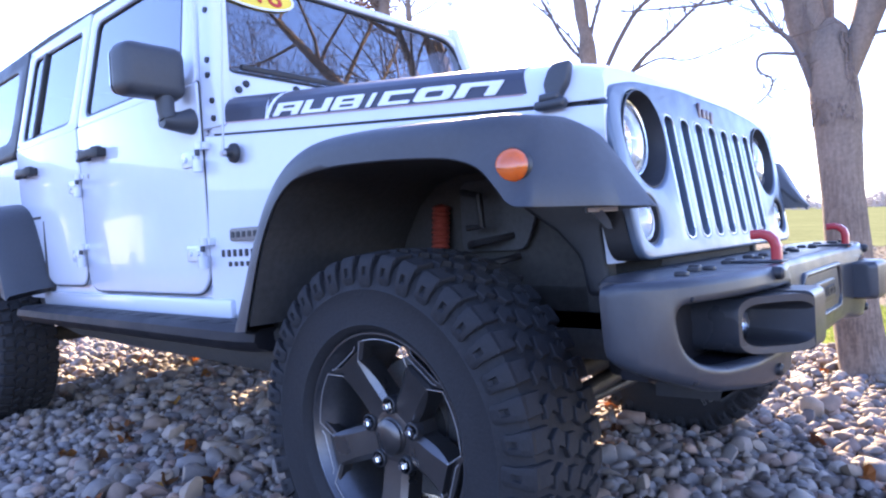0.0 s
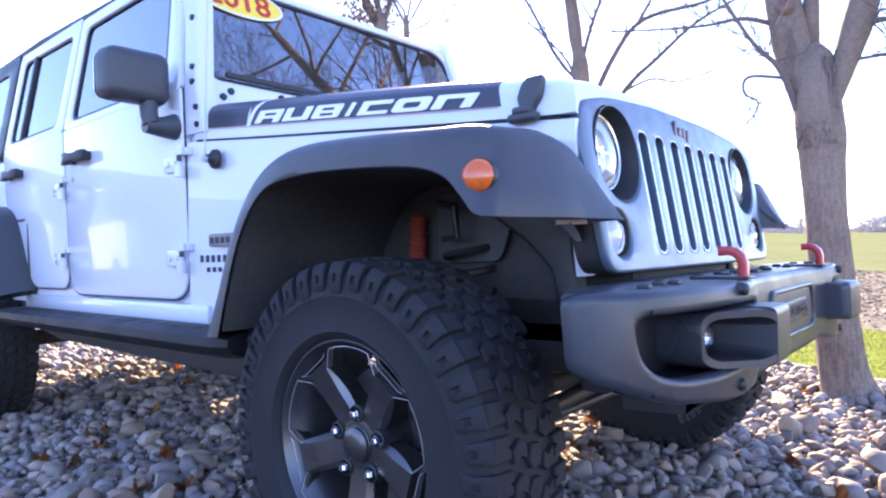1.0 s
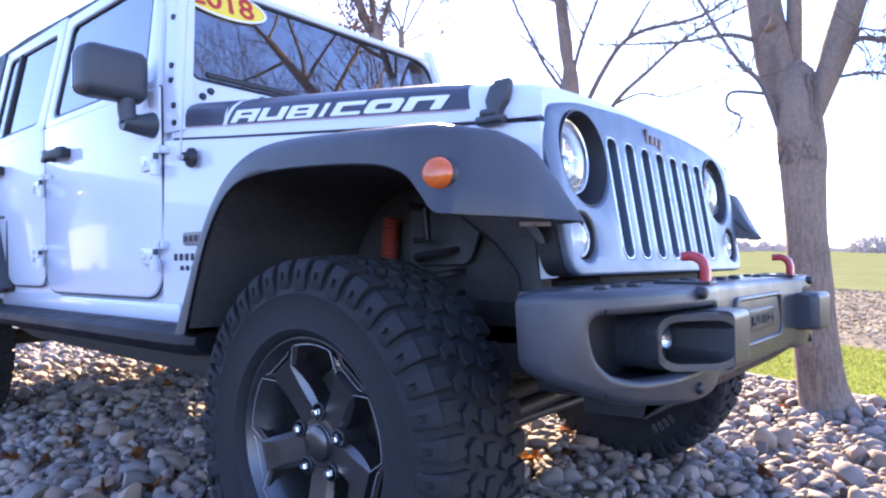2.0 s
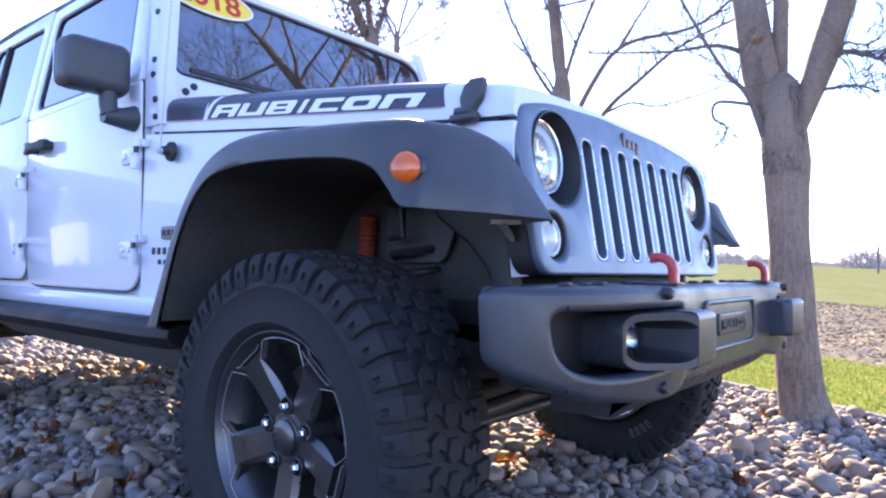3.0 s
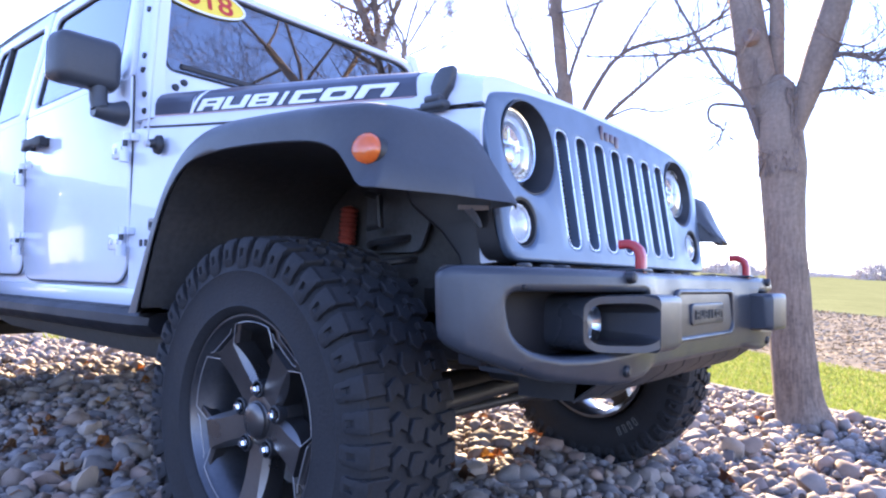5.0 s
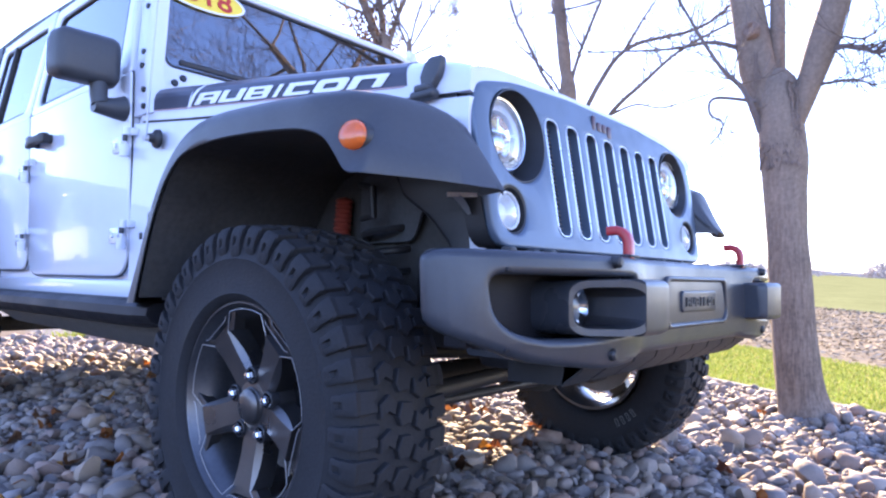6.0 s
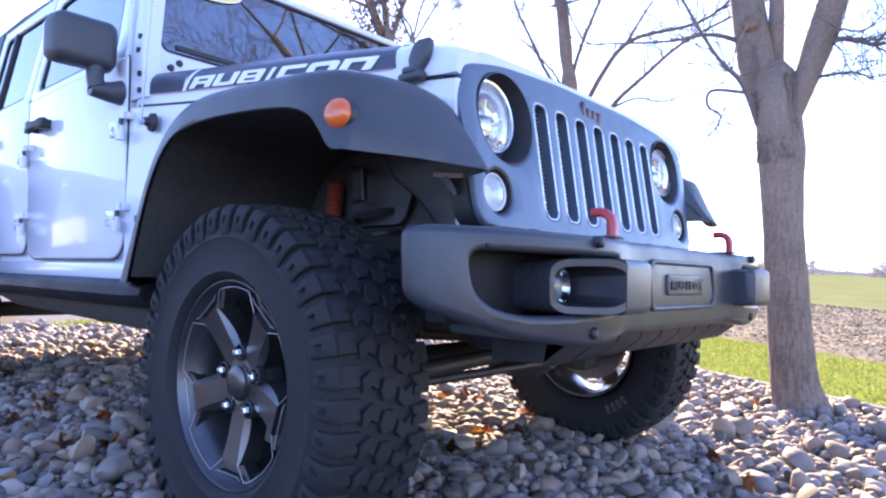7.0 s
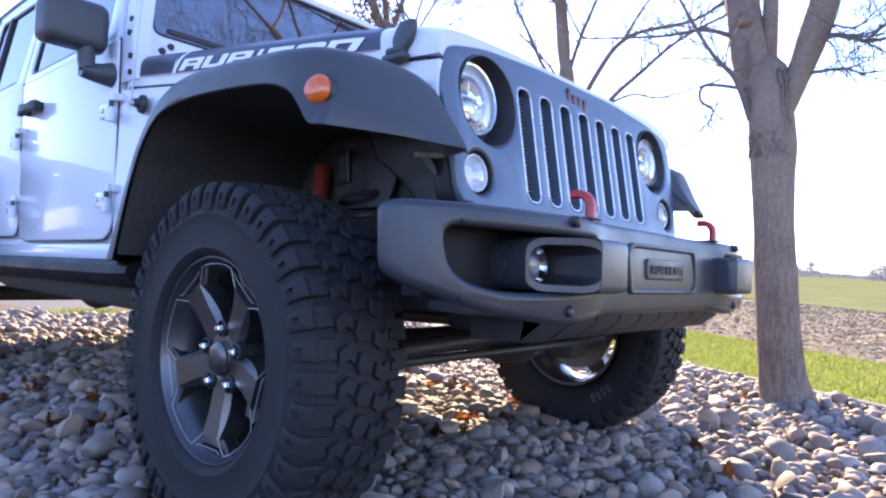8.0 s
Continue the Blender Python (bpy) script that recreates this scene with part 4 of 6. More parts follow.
FLARE_RADIUS = [(0, 0.036), (9, 0.036), (11, 0.055), (13, 0.055), (15, 0.04), (16, 0.025), (17, 0.01), (18, 0.003)]


def front_flare_mesh(s):
    roots, shoulders, lows = (fine_curve([row[k] for row in FLARE_ROWS], 72) for k in range(3))
    radii = [lerp(FLARE_RADIUS, (len(FLARE_ROWS) - 1) * k / 72) for k in range(73)]
    rings = []
    for r, c, l, rad in zip(roots, shoulders, lows, radii):
        to_r, to_l = (r - c), (l - c)
        p0, p2 = c + to_r.normalized() * min(rad, to_r.length * 0.45), c + to_l.normalized() * min(rad, to_l.length * 0.75)
        swell = Vector((0, 0, min(0.012, to_r.length * 0.05)))
        ring = [r, r.lerp(p0, 0.33) + swell * 0.8, r.lerp(p0, 0.7) + swell * 0.7]
        ring += [(1 - t) ** 2 * p0 + 2 * t * (1 - t) * c + t * t * p2 for t in (0, 0.17, 0.33, 0.5, 0.67, 0.83, 1)]
        ring += [p2.lerp(l, 0.5), l + (p2 - l).normalized() * min(0.004, (p2 - l).length * 0.3)]
        inner = (r - l).normalized() * min(0.016, (r - l).length * 0.3)
        ring += [l + inner * 0.25, l + inner, p2 + inner + (r - p2).normalized() * min(0.012, (r - p2).length * 0.3), r - Vector((0, 0, 0.012))]
        rings.append([Vector((p.x, s * p.y, p.z)) for p in ring])
    bm = loft(bmesh.new(), rings)
    ends = [Vector(r) for r in roots if r.x > 0.395]
    wall = [[Vector((p.x, s * (p.y + d), z)) for d, z in ((0.0, p.z), (0.006, p.z), (0.006, min(0.879, p.z - 0.002)), (0.0, min(0.879, p.z - 0.002)))] for p in ends]
    return loft(bm, wall)


for s in (-1, 1):
    fl = part("front_flare", front_flare_mesh(s), PLASTIC, car, "dark grained plastic fender flare", angle=50)
    ax = Vector((0.20, s, 0.10)).normalized()
    at = Vector((0.397 if s < 0 else 0.388, s * 0.908, 0.954))
    ml = part("side_marker", lathe(bmesh.new(), [(0.0, 0.016), (0.014, 0.0145), (0.024, 0.010), (0.0290, 0.003), (0.0295, -0.004), (0.0295, -0.03)], at, ax, 32), ORANGE, fl, "round amber side marker lamp")
    part("marker_rim", lathe(bmesh.new(), [(0.0305, -0.03), (0.0318, -0.004), (0.0300, -0.001)], at, ax, 32), BLACK, ml)
    ro = [(-0.52, 0.72), (-0.47, 0.83), (-0.40, 0.95), (-0.30, 1.04), (-0.15, 1.085), (0.15, 1.09), (0.35, 1.075), (0.47, 1.02), (0.55, 0.90), (0.65, 0.68)]
    ri = [(-0.45, 0.72), (-0.41, 0.82), (-0.35, 0.92), (-0.27, 0.99), (-0.14, 1.02), (0.14, 1.025), (0.32, 1.01), (0.42, 0.965), (0.49, 0.87), (0.58, 0.68)]
    part("rear_flare", loft(bmesh.new(), flare_rings(ro, ri, [(x * 1.02, z + 0.03) for x, z in ro], s, REAR_X)), PLASTIC, car, "dark grained plastic fender flare", angle=50)
    # wheel house
    bm = bmesh.new()
    lin = [(x, z + 0.012) for x, z in FLARE_IN[:11]]
    loft(bm, [[Vector((x, s * y, z)) for y in (0.922, 0.72, 0.55, 0.44)] + [Vector((x, s * y, z + 0.015)) for y in (0.44, 0.55, 0.72, 0.922)] for x, z in lin])
    part("wheel_house", bm, UNDER, car, "dark inner wheel house")
    part("wheel_house_wall", box(bmesh.new(), (-0.10, s * 0.42, 0.84), (0.76, 0.03, 0.40), 0.01), UNDER, car)
    part("wheel_house_wall", box(bmesh.new(), (-0.415, s * 0.57, 0.83), (0.03, 0.30, 0.40), 0.01), UNDER, car)
    bm = bmesh.new()
    box(bm, (-2.93, s * 0.58, 1.03), (1.24, 0.36, 0.05), 0.02)
    box(bm, (-2.30, s * 0.60, 0.86), (0.05, 0.32, 0.34), 0.02)
    box(bm, (-2.93, s * 0.42, 0.88), (1.2, 0.04, 0.36), 0.01)
    part("rear_wheel_house", bm, UNDER, car)
    # brackets behind the front flare
    bm = bmesh.new()
    loft(bm, [[Vector((x, s * y, 0.8815)) + Vector((a, s * a, b)) for a, b in ((-0.005, -0.005), (0.005, -0.005), (0.005, 0.004), (-0.005, 0.004))] for x, y in ((0.388, 0.642), (0.418, 0.61), (0.452, 0.576))])
    loft(bm, [[Vector((x, s * y, z)) + Vector((a, s * a * 0.4, 0)) for a in (-w, w)] + [Vector((x - 0.004, s * (y - 0.004), z)) + Vector((a, s * a * 0.4, 0)) for a in (w, -w)] for x, y, z, w in ((0.402, 0.628, 0.880, 0.016), (0.408, 0.618, 0.868, 0.014), (0.413, 0.610, 0.855, 0.012), (0.418, 0.604, 0.842, 0.006))])
    part("flare_strap", bm, BRIGHT, car, "bare metal flare strap")
    part("apron", plate([rounded([(0.376, 0.862), (0.404, 0.864), (0.427, 0.772), (0.384, 0.768)], 0.006, 3)], 0.010, 0.002, lambda u, v, w: Vector((u, s * (0.555 + w), v))), WHITE, car)
    # inner fender, brake hose and liner seen through the arch
    # the panel's grey has the wheel arch's shade painted in
    bm = plate([rounded([(-0.08, 0.80), (0.12, 0.80), (0.16, 0.90), (0.10, 0.985), (-0.08, 0.985)], 0.03)], 0.012, 0.003, lambda u, v, w: Vector((u, s * (0.455 + w), v)))
    part("inner_fender", bm, SHADE_GREY, car, "inner fender panel, its paint greyed for shade")
    bm = bmesh.new()
    tube(bm, [(-0.04, s * 0.50, 0.955), (0.025, s * 0.515, 0.94), (0.03, s * 0.515, 0.865), (-0.02, s * 0.51, 0.862)], [0.009, 0.010, 0.010, 0.008], 8)
    part("brake_hose", bm, BLACK, car)
    bm = plate([rounded([(0.12, 0.985), (0.42, 0.95), (0.42, 0.86), (0.372, 0.85), (0.385, 0.70), (0.33, 0.70), (0.315, 0.781), (0.26, 0.84), (0.165, 0.905)], 0.012, 3)], 0.05, 0.012, lambda u, v, w: Vector((u, s * (0.555 - 0.03 + w), v)))
    part("liner", bm, BLACK, car, "dark plastic liner")

# front bumper
def bumper_front(y):
    return lerp([(0, 0.664), (0.32, 0.664), (0.40, 0.686), (0.47, 0.688), (0.60, 0.674), (0.72, 0.648), (0.775, 0.630), (0.82, 0.604), (0.85, 0.575), (0.868, 0.545)], abs(y))


def bumper_low(y):
    return lerp([(0, 0.553), (0.34, 0.553), (0.44, 0.542), (0.52, 0.541), (0.72, 0.566), (0.80, 0.594), (0.868, 0.622)], abs(y))


def bumper_back(y):
    return lerp([(0, 0.46), (0.72, 0.46), (0.80, 0.49), (0.868, 0.525)], abs(y))


def bar_section(x0, x1, z0, z1, r):
    return rounded([(x0, z0), (x1, z0), (x1, z1), (x0, z1)], radii=[0.012, r, r, 0.012], n=5)


def shrink(y):
    return lerp([(0, 0.0), (0.84, 0.0), (0.860, 0.004), (0.868, 0.012)], abs(y))


# the front skin is cut from a plate with two rounded pockets, then bent to the plan of the bumper
HALF = [(0.0, 0.553), (0.34, 0.553), (0.44, 0.541), (0.53, 0.541), (0.72, 0.566), (0.80, 0.594), (0.868, 0.624), (0.868, 0.757)]
edge = [(-y, z) for y, z in HALF[::-1]] + HALF[1:]
pockets = [rounded([(s * 0.40, 0.716), (s * 0.40, 0.612), (s * 0.60, 0.602), (s * 0.71, 0.606), (s * 0.790, 0.632), (s * 0.800, 0.716)], radii=[0.02, 0.03, 0.03, 0.04, 0.04, 0.03], n=6) for s in (-1, 1)]
skin = plate([rounded(edge, radii=[0.022] + [0.03] * (len(edge) - 2) + [0.022], n=4), *pockets], 0.040, 0.014, None, res=4)
for y in [s * q for q in (0.30, 0.36, 0.42, 0.48, 0.56, 0.64, 0.70, 0.74, 0.775, 0.79, 0.805, 0.82, 0.835, 0.85, 0.86) for s in (-1, 1)]:
    bmesh.ops.bisect_plane(skin, geom=list(skin.verts) + list(skin.edges) + list(skin.faces), plane_co=(y, 0, 0), plane_no=(1, 0, 0), dist=1e-5)
for v in skin.verts:
    y, z, w = v.co
    bulge = 0.010 * (1 - ((z - 0.655) / 0.11) ** 2)
    lean = lerp([(0, 0), (0.72, 0), (0.868, 0.35)], abs(y))
    v.co = Vector((bumper_front(y) - 0.020 + w * (1 - lean * 0.4) + bulge, y - (1 if y > 0 else -1) * w * -lean * 0.6, z))
bumper = part("front_bumper", skin, STEEL, car, "grey powder coated steel off-road bumper", angle=50)
ys = [-0.846, -0.835, -0.82, -0.79, -0.74, -0.66, -0.56, -0.46, -0.36, -0.2, 0, 0.2, 0.36, 0.46, 0.56, 0.66, 0.74, 0.79, 0.82, 0.835, 0.846]
bm = loft(bmesh.new(), [[Vector((p[0], y, p[1])) for p in bar_section(bumper_back(y), bumper_front(y) - 0.016, 0.738, 0.7575 - shrink(y), 0.008)] for y in ys])
part("top_deck", bm, STEEL, bumper)
bm = loft(bmesh.new(), [[Vector((p[0], y, p[1])) for p in bar_section(bumper_back(y), bumper_front(y) - 0.016, bumper_low(y) + 0.002, bumper_low(y) + 0.020, 0.008)] for y in ys if abs(y) < 0.70])
part("lower_lip", bm, STEEL, bumper)
for s in (-1, 1):
    bm = bmesh.new()
    box(bm, (0.545, s * 0.595, 0.66), (0.05, 0.41, 0.14), 0.005)
    for z in (0.724, 0.592):
        box(bm, (0.60, s * 0.585, z), (0.075, 0.385, 0.008), 0.002, 1)
    box(bm, (0.560, s * 0.796, 0.668), (0.03, 0.006, 0.09), 0.002, 1)
    part("pocket_liner", bm, STEP, bumper, "black lining of the bumper pocket")


def pod_front(y):
    return lerp([(0.30, 0.748), (0.487, 0.748), (0.60, 0.652)], abs(y))


for s in (-1, 1):
    bm = bmesh.new()
    loft(bm, [[Vector((p[0], s * y, p[1])) for p in rounded([(0.55, 0.604), (x1, 0.604 + e), (x1, 0.712 - e), (0.55, 0.712)], 0.016, 4)] for y, x1, e in ((0.352, 0.728, 0.008), (0.362, 0.742, 0.002), (0.40, 0.748, 0), (0.485, 0.748, 0))])
    loop = rounded([(0.470, 0.604), (0.604, 0.606), (0.604, 0.708), (0.470, 0.712)], radii=[0.05, 0.036, 0.036, 0.05], n=8)
    mid = Vector((0.537, 0.657))
    def ring(scale, x):
        return [Vector((x if isinstance(x, float) else x(q[0]), s * q[0], q[1])) for q in (mid + (p - mid) * scale for p in (Vector(p) for p in loop))]
    inner_loop = [Vector((mid.x + (p.x - mid.x) * 0.86, mid.y + (p.y - mid.y) * 0.74)) for p in (Vector(p) for p in loop)]
    rows = [ring(1.0, 0.55), ring(1.0, lambda y: pod_front(y) - 0.008), ring(0.985, lambda y: pod_front(y)),
            [Vector((pod_front(q.x) - 0.001, s * q.x, q.y)) for q in inner_loop]]
    deep = [[Vector((pod_front(q.x) - 0.001 - d, s * (mid.x + (q.x - mid.x) * k), mid.y + (q.y - mid.y) * k)) for q in inner_loop] for d, k in ((0, 1.0), (0.012, 0.97))]
    deep.append([Vector((0.59, s * (mid.x + (q.x - mid.x) * 0.93), mid.y + (q.y - mid.y) * 0.92)) for q in inner_loop])
    loft(bm, rows, caps=False)
    pod = part("fog_lamp_pod", bm, STEEL, bumper, "protruding steel fog lamp housing")
    part("pod_lining", loft(bmesh.new(), deep + [[sum(deep[-1], Vector()) / len(deep[-1]) + Vector((0, 0, 1e-4 * k)) for k in range(len(deep[-1]))]], caps=False), BLACK, bumper, "black lining of the lamp housing")
    fog = part("fog_lamp", lathe(bmesh.new(), [(0.041, 0.0), (0.042, 0.03), (0.038, 0.033), (0.032, 0.020), (0.0, 0.010)], (0.606, s * 0.545, 0.656), (1, 0, 0), 32), CHROME, bumper, "round chrome fog lamp")
    part("fog_lens", lathe(bmesh.new(), [(0.0, 0.044), (0.020, 0.042), (0.039, 0.032), (0.039, 0.030), (0.020, 0.039), (0.0, 0.041)], (0.606, s * 0.545, 0.656), (1, 0, 0), 32), CLEAR, fog)
    # tow hooks
    bm = bmesh.new()
    path = [(0.664, s * 0.38, 0.735), (0.664, s * 0.38, 0.788), (0.660, s * 0.38, 0.802), (0.650, s * 0.38, 0.811), (0.638, s * 0.38, 0.815), (0.618, s * 0.38, 0.814)]
    rings = []
    for k, p in enumerate(path):
        a, b = Vector(path[max(k - 1, 0)]), Vector(path[min(k + 1, len(path) - 1)])
        d = (b - a).normalized()
        u, v = Vector((0, 1, 0)), d.cross(Vector((0, 1, 0)))
        rings.append([Vector(p) + u * q[0] + v * q[1] for q in rounded([(-0.011, -0.0095), (0.011, -0.0095), (0.011, 0.0095), (-0.011, 0.0095)], 0.005, 3)])
    loft(bm, rings)
    part("tow_hook", bm, RED, bumper, "red enamelled steel tow hook")
    bm = bmesh.new()
    box(bm, (0.63, s * 0.38, 0.7605), (0.10, 0.05, 0.006), 0.003)
    part("hook_plate", bm, STEEL, bumper)
    for z, x, y in ((0.744, 0.690, 0.492), (0.568, 0.684, 0.502)):
        bolt = part("bolt", lathe(bmesh.new(), [(0.0, 0.013), (0.007, 0.013), (0.0115, 0.009), (0.013, -0.006)], (x, s * y, z), (1, 0, 0), 18), BLACK, bumper, "black bolt head")
    for x, y in ((0.60, 0.72), (0.585, 0.62), (0.60, 0.585), (0.56, 0.545), (0.575, 0.40), (0.56, 0.33), (0.60, 0.27), (0.575, 0.13), (0.60, 0.06), (0.56, 0.20)):
        bm = bmesh.new()
        box(bm, (x, s * y, 0.760), (0.022, 0.020, 0.010), 0.004, 2)
        part("top_plug", bm, BLACK, bumper)
FRAME_O = rounded([(-0.205, 0.60), (0.205, 0.60), (0.225, 0.625), (0.205, 0.722), (-0.205, 0.722), (-0.225, 0.70)], 0.015)
FRAME_I = rounded([(-0.19, 0.612), (0.19, 0.612), (0.207, 0.63), (0.19, 0.710), (-0.19, 0.710), (-0.208, 0.695)], 0.012)
part("centre_frame", plate([FRAME_O, FRAME_I[::-1]], 0.022, 0.006, lambda u, v, w: Vector((0.668 + w, u, v))), STEEL, bumper)
plaque = part("plaque", plate([rounded([(-0.118, 0.636), (0.118, 0.636), (0.118, 0.688), (-0.118, 0.688)], 0.012)], 0.016, 0.004, lambda u, v, w: Vector((0.671 + w, u, v))), STEEL, bumper, "raised steel plaque with dark marks")
bm = bmesh.new()
for k, (kind, w) in enumerate((("block", 0.0), ("cup", 0), ("double", 0), ("bar", 0), ("open", 0), ("ring", 0), ("gate", 0))):
    one = plate([[Vector((-0.10 + 0.029 * k + p[0] * 0.024, 0.65 + p[1] * 0.022)) for p in pts] for pts in mark_outlines(kind)], 0.003, 0, lambda u, v, w: Vector((0.681 + w, u, v)))
    me = bpy.data.meshes.new("mark")
    one.to_mesh(me)
    one.free()
    bm.from_mesh(me)
part("plaque_marks", bm, BLACK, plaque)
# ribbed black air dam under the bumper
bm = bmesh.new()
loft(bm, [[Vector((x, y, z)) for x, z in ((0.46, 0.56), (0.64, 0.56), (0.63, 0.535), (0.585, 0.500), (0.46, 0.495))] for y in (-0.52, 0.52)])
for k in range(9):
    y = -0.52 + k * 0.116
    loft(bm, [[Vector((x, yy, z)) for x, z in ((0.60, 0.56), (0.644, 0.56), (0.634, 0.533), (0.587, 0.497))] for yy in (y, y + 0.109)])
part("air_dam", bm, BLACK, car, "ribbed black plastic air dam")

# underbody
bm = bmesh.new()
for s in (-1, 1):
    box(bm, (-1.6, s * 0.40, 0.60), (4.0, 0.07, 0.13), 0.015)
    box(bm, (0.30, s * 0.40, 0.66), (0.4, 0.07, 0.13), 0.015)
box(bm, (-1.3, 0, 0.56), (0.9, 0.6, 0.08), 0.02)
box(bm, (0.15, 0, 0.72), (0.55, 0.7, 0.2), 0.05)
part("chassis", bm, UNDER, car)
bm = box(bmesh.new(), (0.39, 0, 0.550), (0.17, 0.86, 0.10), 0.02)
box(bm, (0.16, -0.12, 0.56), (0.40, 0.62, 0.05), 0.015)
part("skid_plate", bm, BLACK, car)
for x, y in ((0.0, 0.22), (REAR_X, 0.0)):
    bm = bmesh.new()
    tube(bm, [(x, -0.70, AXLE_Z), (x, 0.70, AXLE_Z)], 0.042, 16)
    axle = part("axle", bm, UNDER, car)
    part("differential", lathe(bmesh.new(), [(0.0, -0.15), (0.05, -0.14), (0.085, -0.08), (0.095, 0), (0.085, 0.08), (0.05, 0.14), (0.0, 0.15)], (x + 0.02, y, AXLE_Z), (1, 0, 0), 24), UNDER, axle)
for a, b, r, m in (((0.19, -0.62, 0.405), (0.19, 0.62, 0.405), 0.013, BLACK), ((0.22, -0.50, 0.44), (0.20, 0.35, 0.475), 0.022, BLACK), ((0.12, -0.40, 0.52), (0.12, 0.52, 0.44), 0.018, BLACK)):
    part("steering_rod", tube(bmesh.new(), [a, Vector(a).lerp(Vector(b), 0.5), b], r, 12), m, car, "steel steering rod")
for s in (-1, 1):
    part("control_arm", tube(bmesh.new(), [(-0.02, s * 0.5, 0.44), (-0.9, s * 0.42, 0.52)], 0.03, 10), UNDER, car)
    part("control_arm", tube(bmesh.new(), [(-0.02, s * 0.44, 0.50), (-0.75, s * 0.40, 0.60)], 0.022, 10), UNDER, car)
    part("steering_knuckle", box(bmesh.new(), (0.03, s * 0.64, 0.43), (0.12, 0.14, 0.22), 0.03), UNDER, car)
for s in (-1, 1):
    bm = bmesh.new()
    lathe(bm, [(0.0, 0.0)] + [(0.021 if k % 2 else 0.026, 0.004 + 0.0065 * k) for k in range(20)] + [(0.0, 0.135)], (-0.15, s * 0.47, 0.80), (0.03, 0.06 * -s, 1), 18)
    part("shock_boot", bm, SHOCK, car, "red shock absorber sleeve")
    bm = bmesh.new()
    part("shock_rod", tube(bmesh.new(), [(-0.15, s * 0.48, 0.46), (-0.15, s * 0.47, 0.80)], 0.024, 12), UNDER, car)
    pts = [(0.02 + 0.065 * math.cos(a), s * 0.45 + 0.065 * math.sin(a), 0.5 + 0.34 * a / (2 * math.pi * 6)) for a in (2 * math.pi * 6 * k / 120 for k in range(121))]
    tube(bm, pts, 0.009, 6)
    part("spring", bm, BLACK, car)
part("drive_shaft", tube(bmesh.new(), [(-2.4, 0.2, 0.52), (-0.5, 0.15, 0.50)], 0.035, 12), UNDER, car)
part("exhaust_pipe", tube(bmesh.new(), [(-3.5, -0.3, 0.55), (-2.6, -0.35, 0.62), (-1.4, -0.2, 0.56)], 0.03, 12), DULLMETAL, car)


# wheels
def tyre_mesh():
    """A mud tyre, its axle along y, outer side towards -y."""
    bm = bmesh.new()
    w = 0.125
    prof = [(0.222, -0.085), (0.2275, -0.104), (0.231, -0.114), (0.242, -0.1215), (0.246, -0.1250), (0.250, -0.1235), (0.29, -0.129), (0.322, -0.1275), (0.325, -0.1292), (0.328, -0.1275), (0.352, -0.122), (0.376, -0.116), (0.391, -0.102),
            (0.396, -0.04), (0.397, 0.0), (0.396, 0.04), (0.391, 0.102), (0.376, 0.116), (0.352, 0.122), (0.330, 0.127), (0.29, 0.129), (0.250, 0.123), (0.232, 0.113), (0.222, 0.090)]
    lathe(bm, prof, (0, 0, 0), (0, 1, 0), 72, True)

    return bm


def settle(bm):
    """Brings the tyre's outline from its moulded size to the size it stands at, the bead staying on the rim."""
    for v in bm.verts:
        r = math.hypot(v.co.x, v.co.z)
        if r > 0.2275:
            k = (0.2275 + (r - 0.2275) * 0.937) / r
            v.co.x, v.co.z = v.co.x * k, v.co.z * k
    return bm


def block_mesh(pts, r0=0.384, r1=0.4095, taper=0.9):
    """One tread block at the top of the wheel: pts are (arc metres, across metres)."""
    bm = bmesh.new()
    cy, ca = sum(p[1] for p in pts) / len(pts), sum(p[0] for p in pts) / len(pts)
    rows = []
    for r, k in ((r0, 1.06), (r1 - 0.002, 1.0), (r1, taper)):
        ring = []
        for a, y in pts:
            aa, yy = math.pi / 2 + (ca + (a - ca) * k) / 0.4, cy + (y - cy) * k
            rr = r - 0.010 * (abs(yy) / 0.12) ** 2 * (r > r0)
            ring.append(Vector((rr * math.cos(aa), yy, rr * math.sin(aa))))
        rows.append(ring)
    return loft(bm, rows)


def biter_mesh(s, long):
    """A lug with a dimple that wraps over the shoulder of the tyre."""
    rows = []
    h = 0.0215
    low = 0.326 if long else 0.338
    mid = math.pi / 2
    for r, y0, y1, t, dip in ((low, 0.118, 0.1265, 0.72, 0), (low + 0.010, 0.118, 0.1305, 0.95, 0), (0.354, 0.115, 0.1312, 0.96, 0.0), (0.360, 0.112, 0.131, 0.9, 0.007), (0.370, 0.108, 0.1300, 0.94, 0.007), (0.376, 0.105, 0.1290, 1.0, 0.0), (0.392, 0.10, 0.1245, 0.98, 0.0), (0.4015, 0.095, 0.116, 0.9, 0.0)):
        aa, bb = mid - h * t / 0.4, mid + h * t / 0.4
        rows.append([Vector((r * math.cos(q), s * y, r * math.sin(q))) for q, y in ((aa, y0), (aa, y1 - 0.002), (aa + 0.012, y1), (mid - 0.018, y1), (mid - 0.014, y1 - dip), (mid + 0.014, y1 - dip), (mid + 0.018, y1), (bb - 0.012, y1), (bb, y1 - 0.002), (bb, y0))])
    return loft(bmesh.new(), rows)


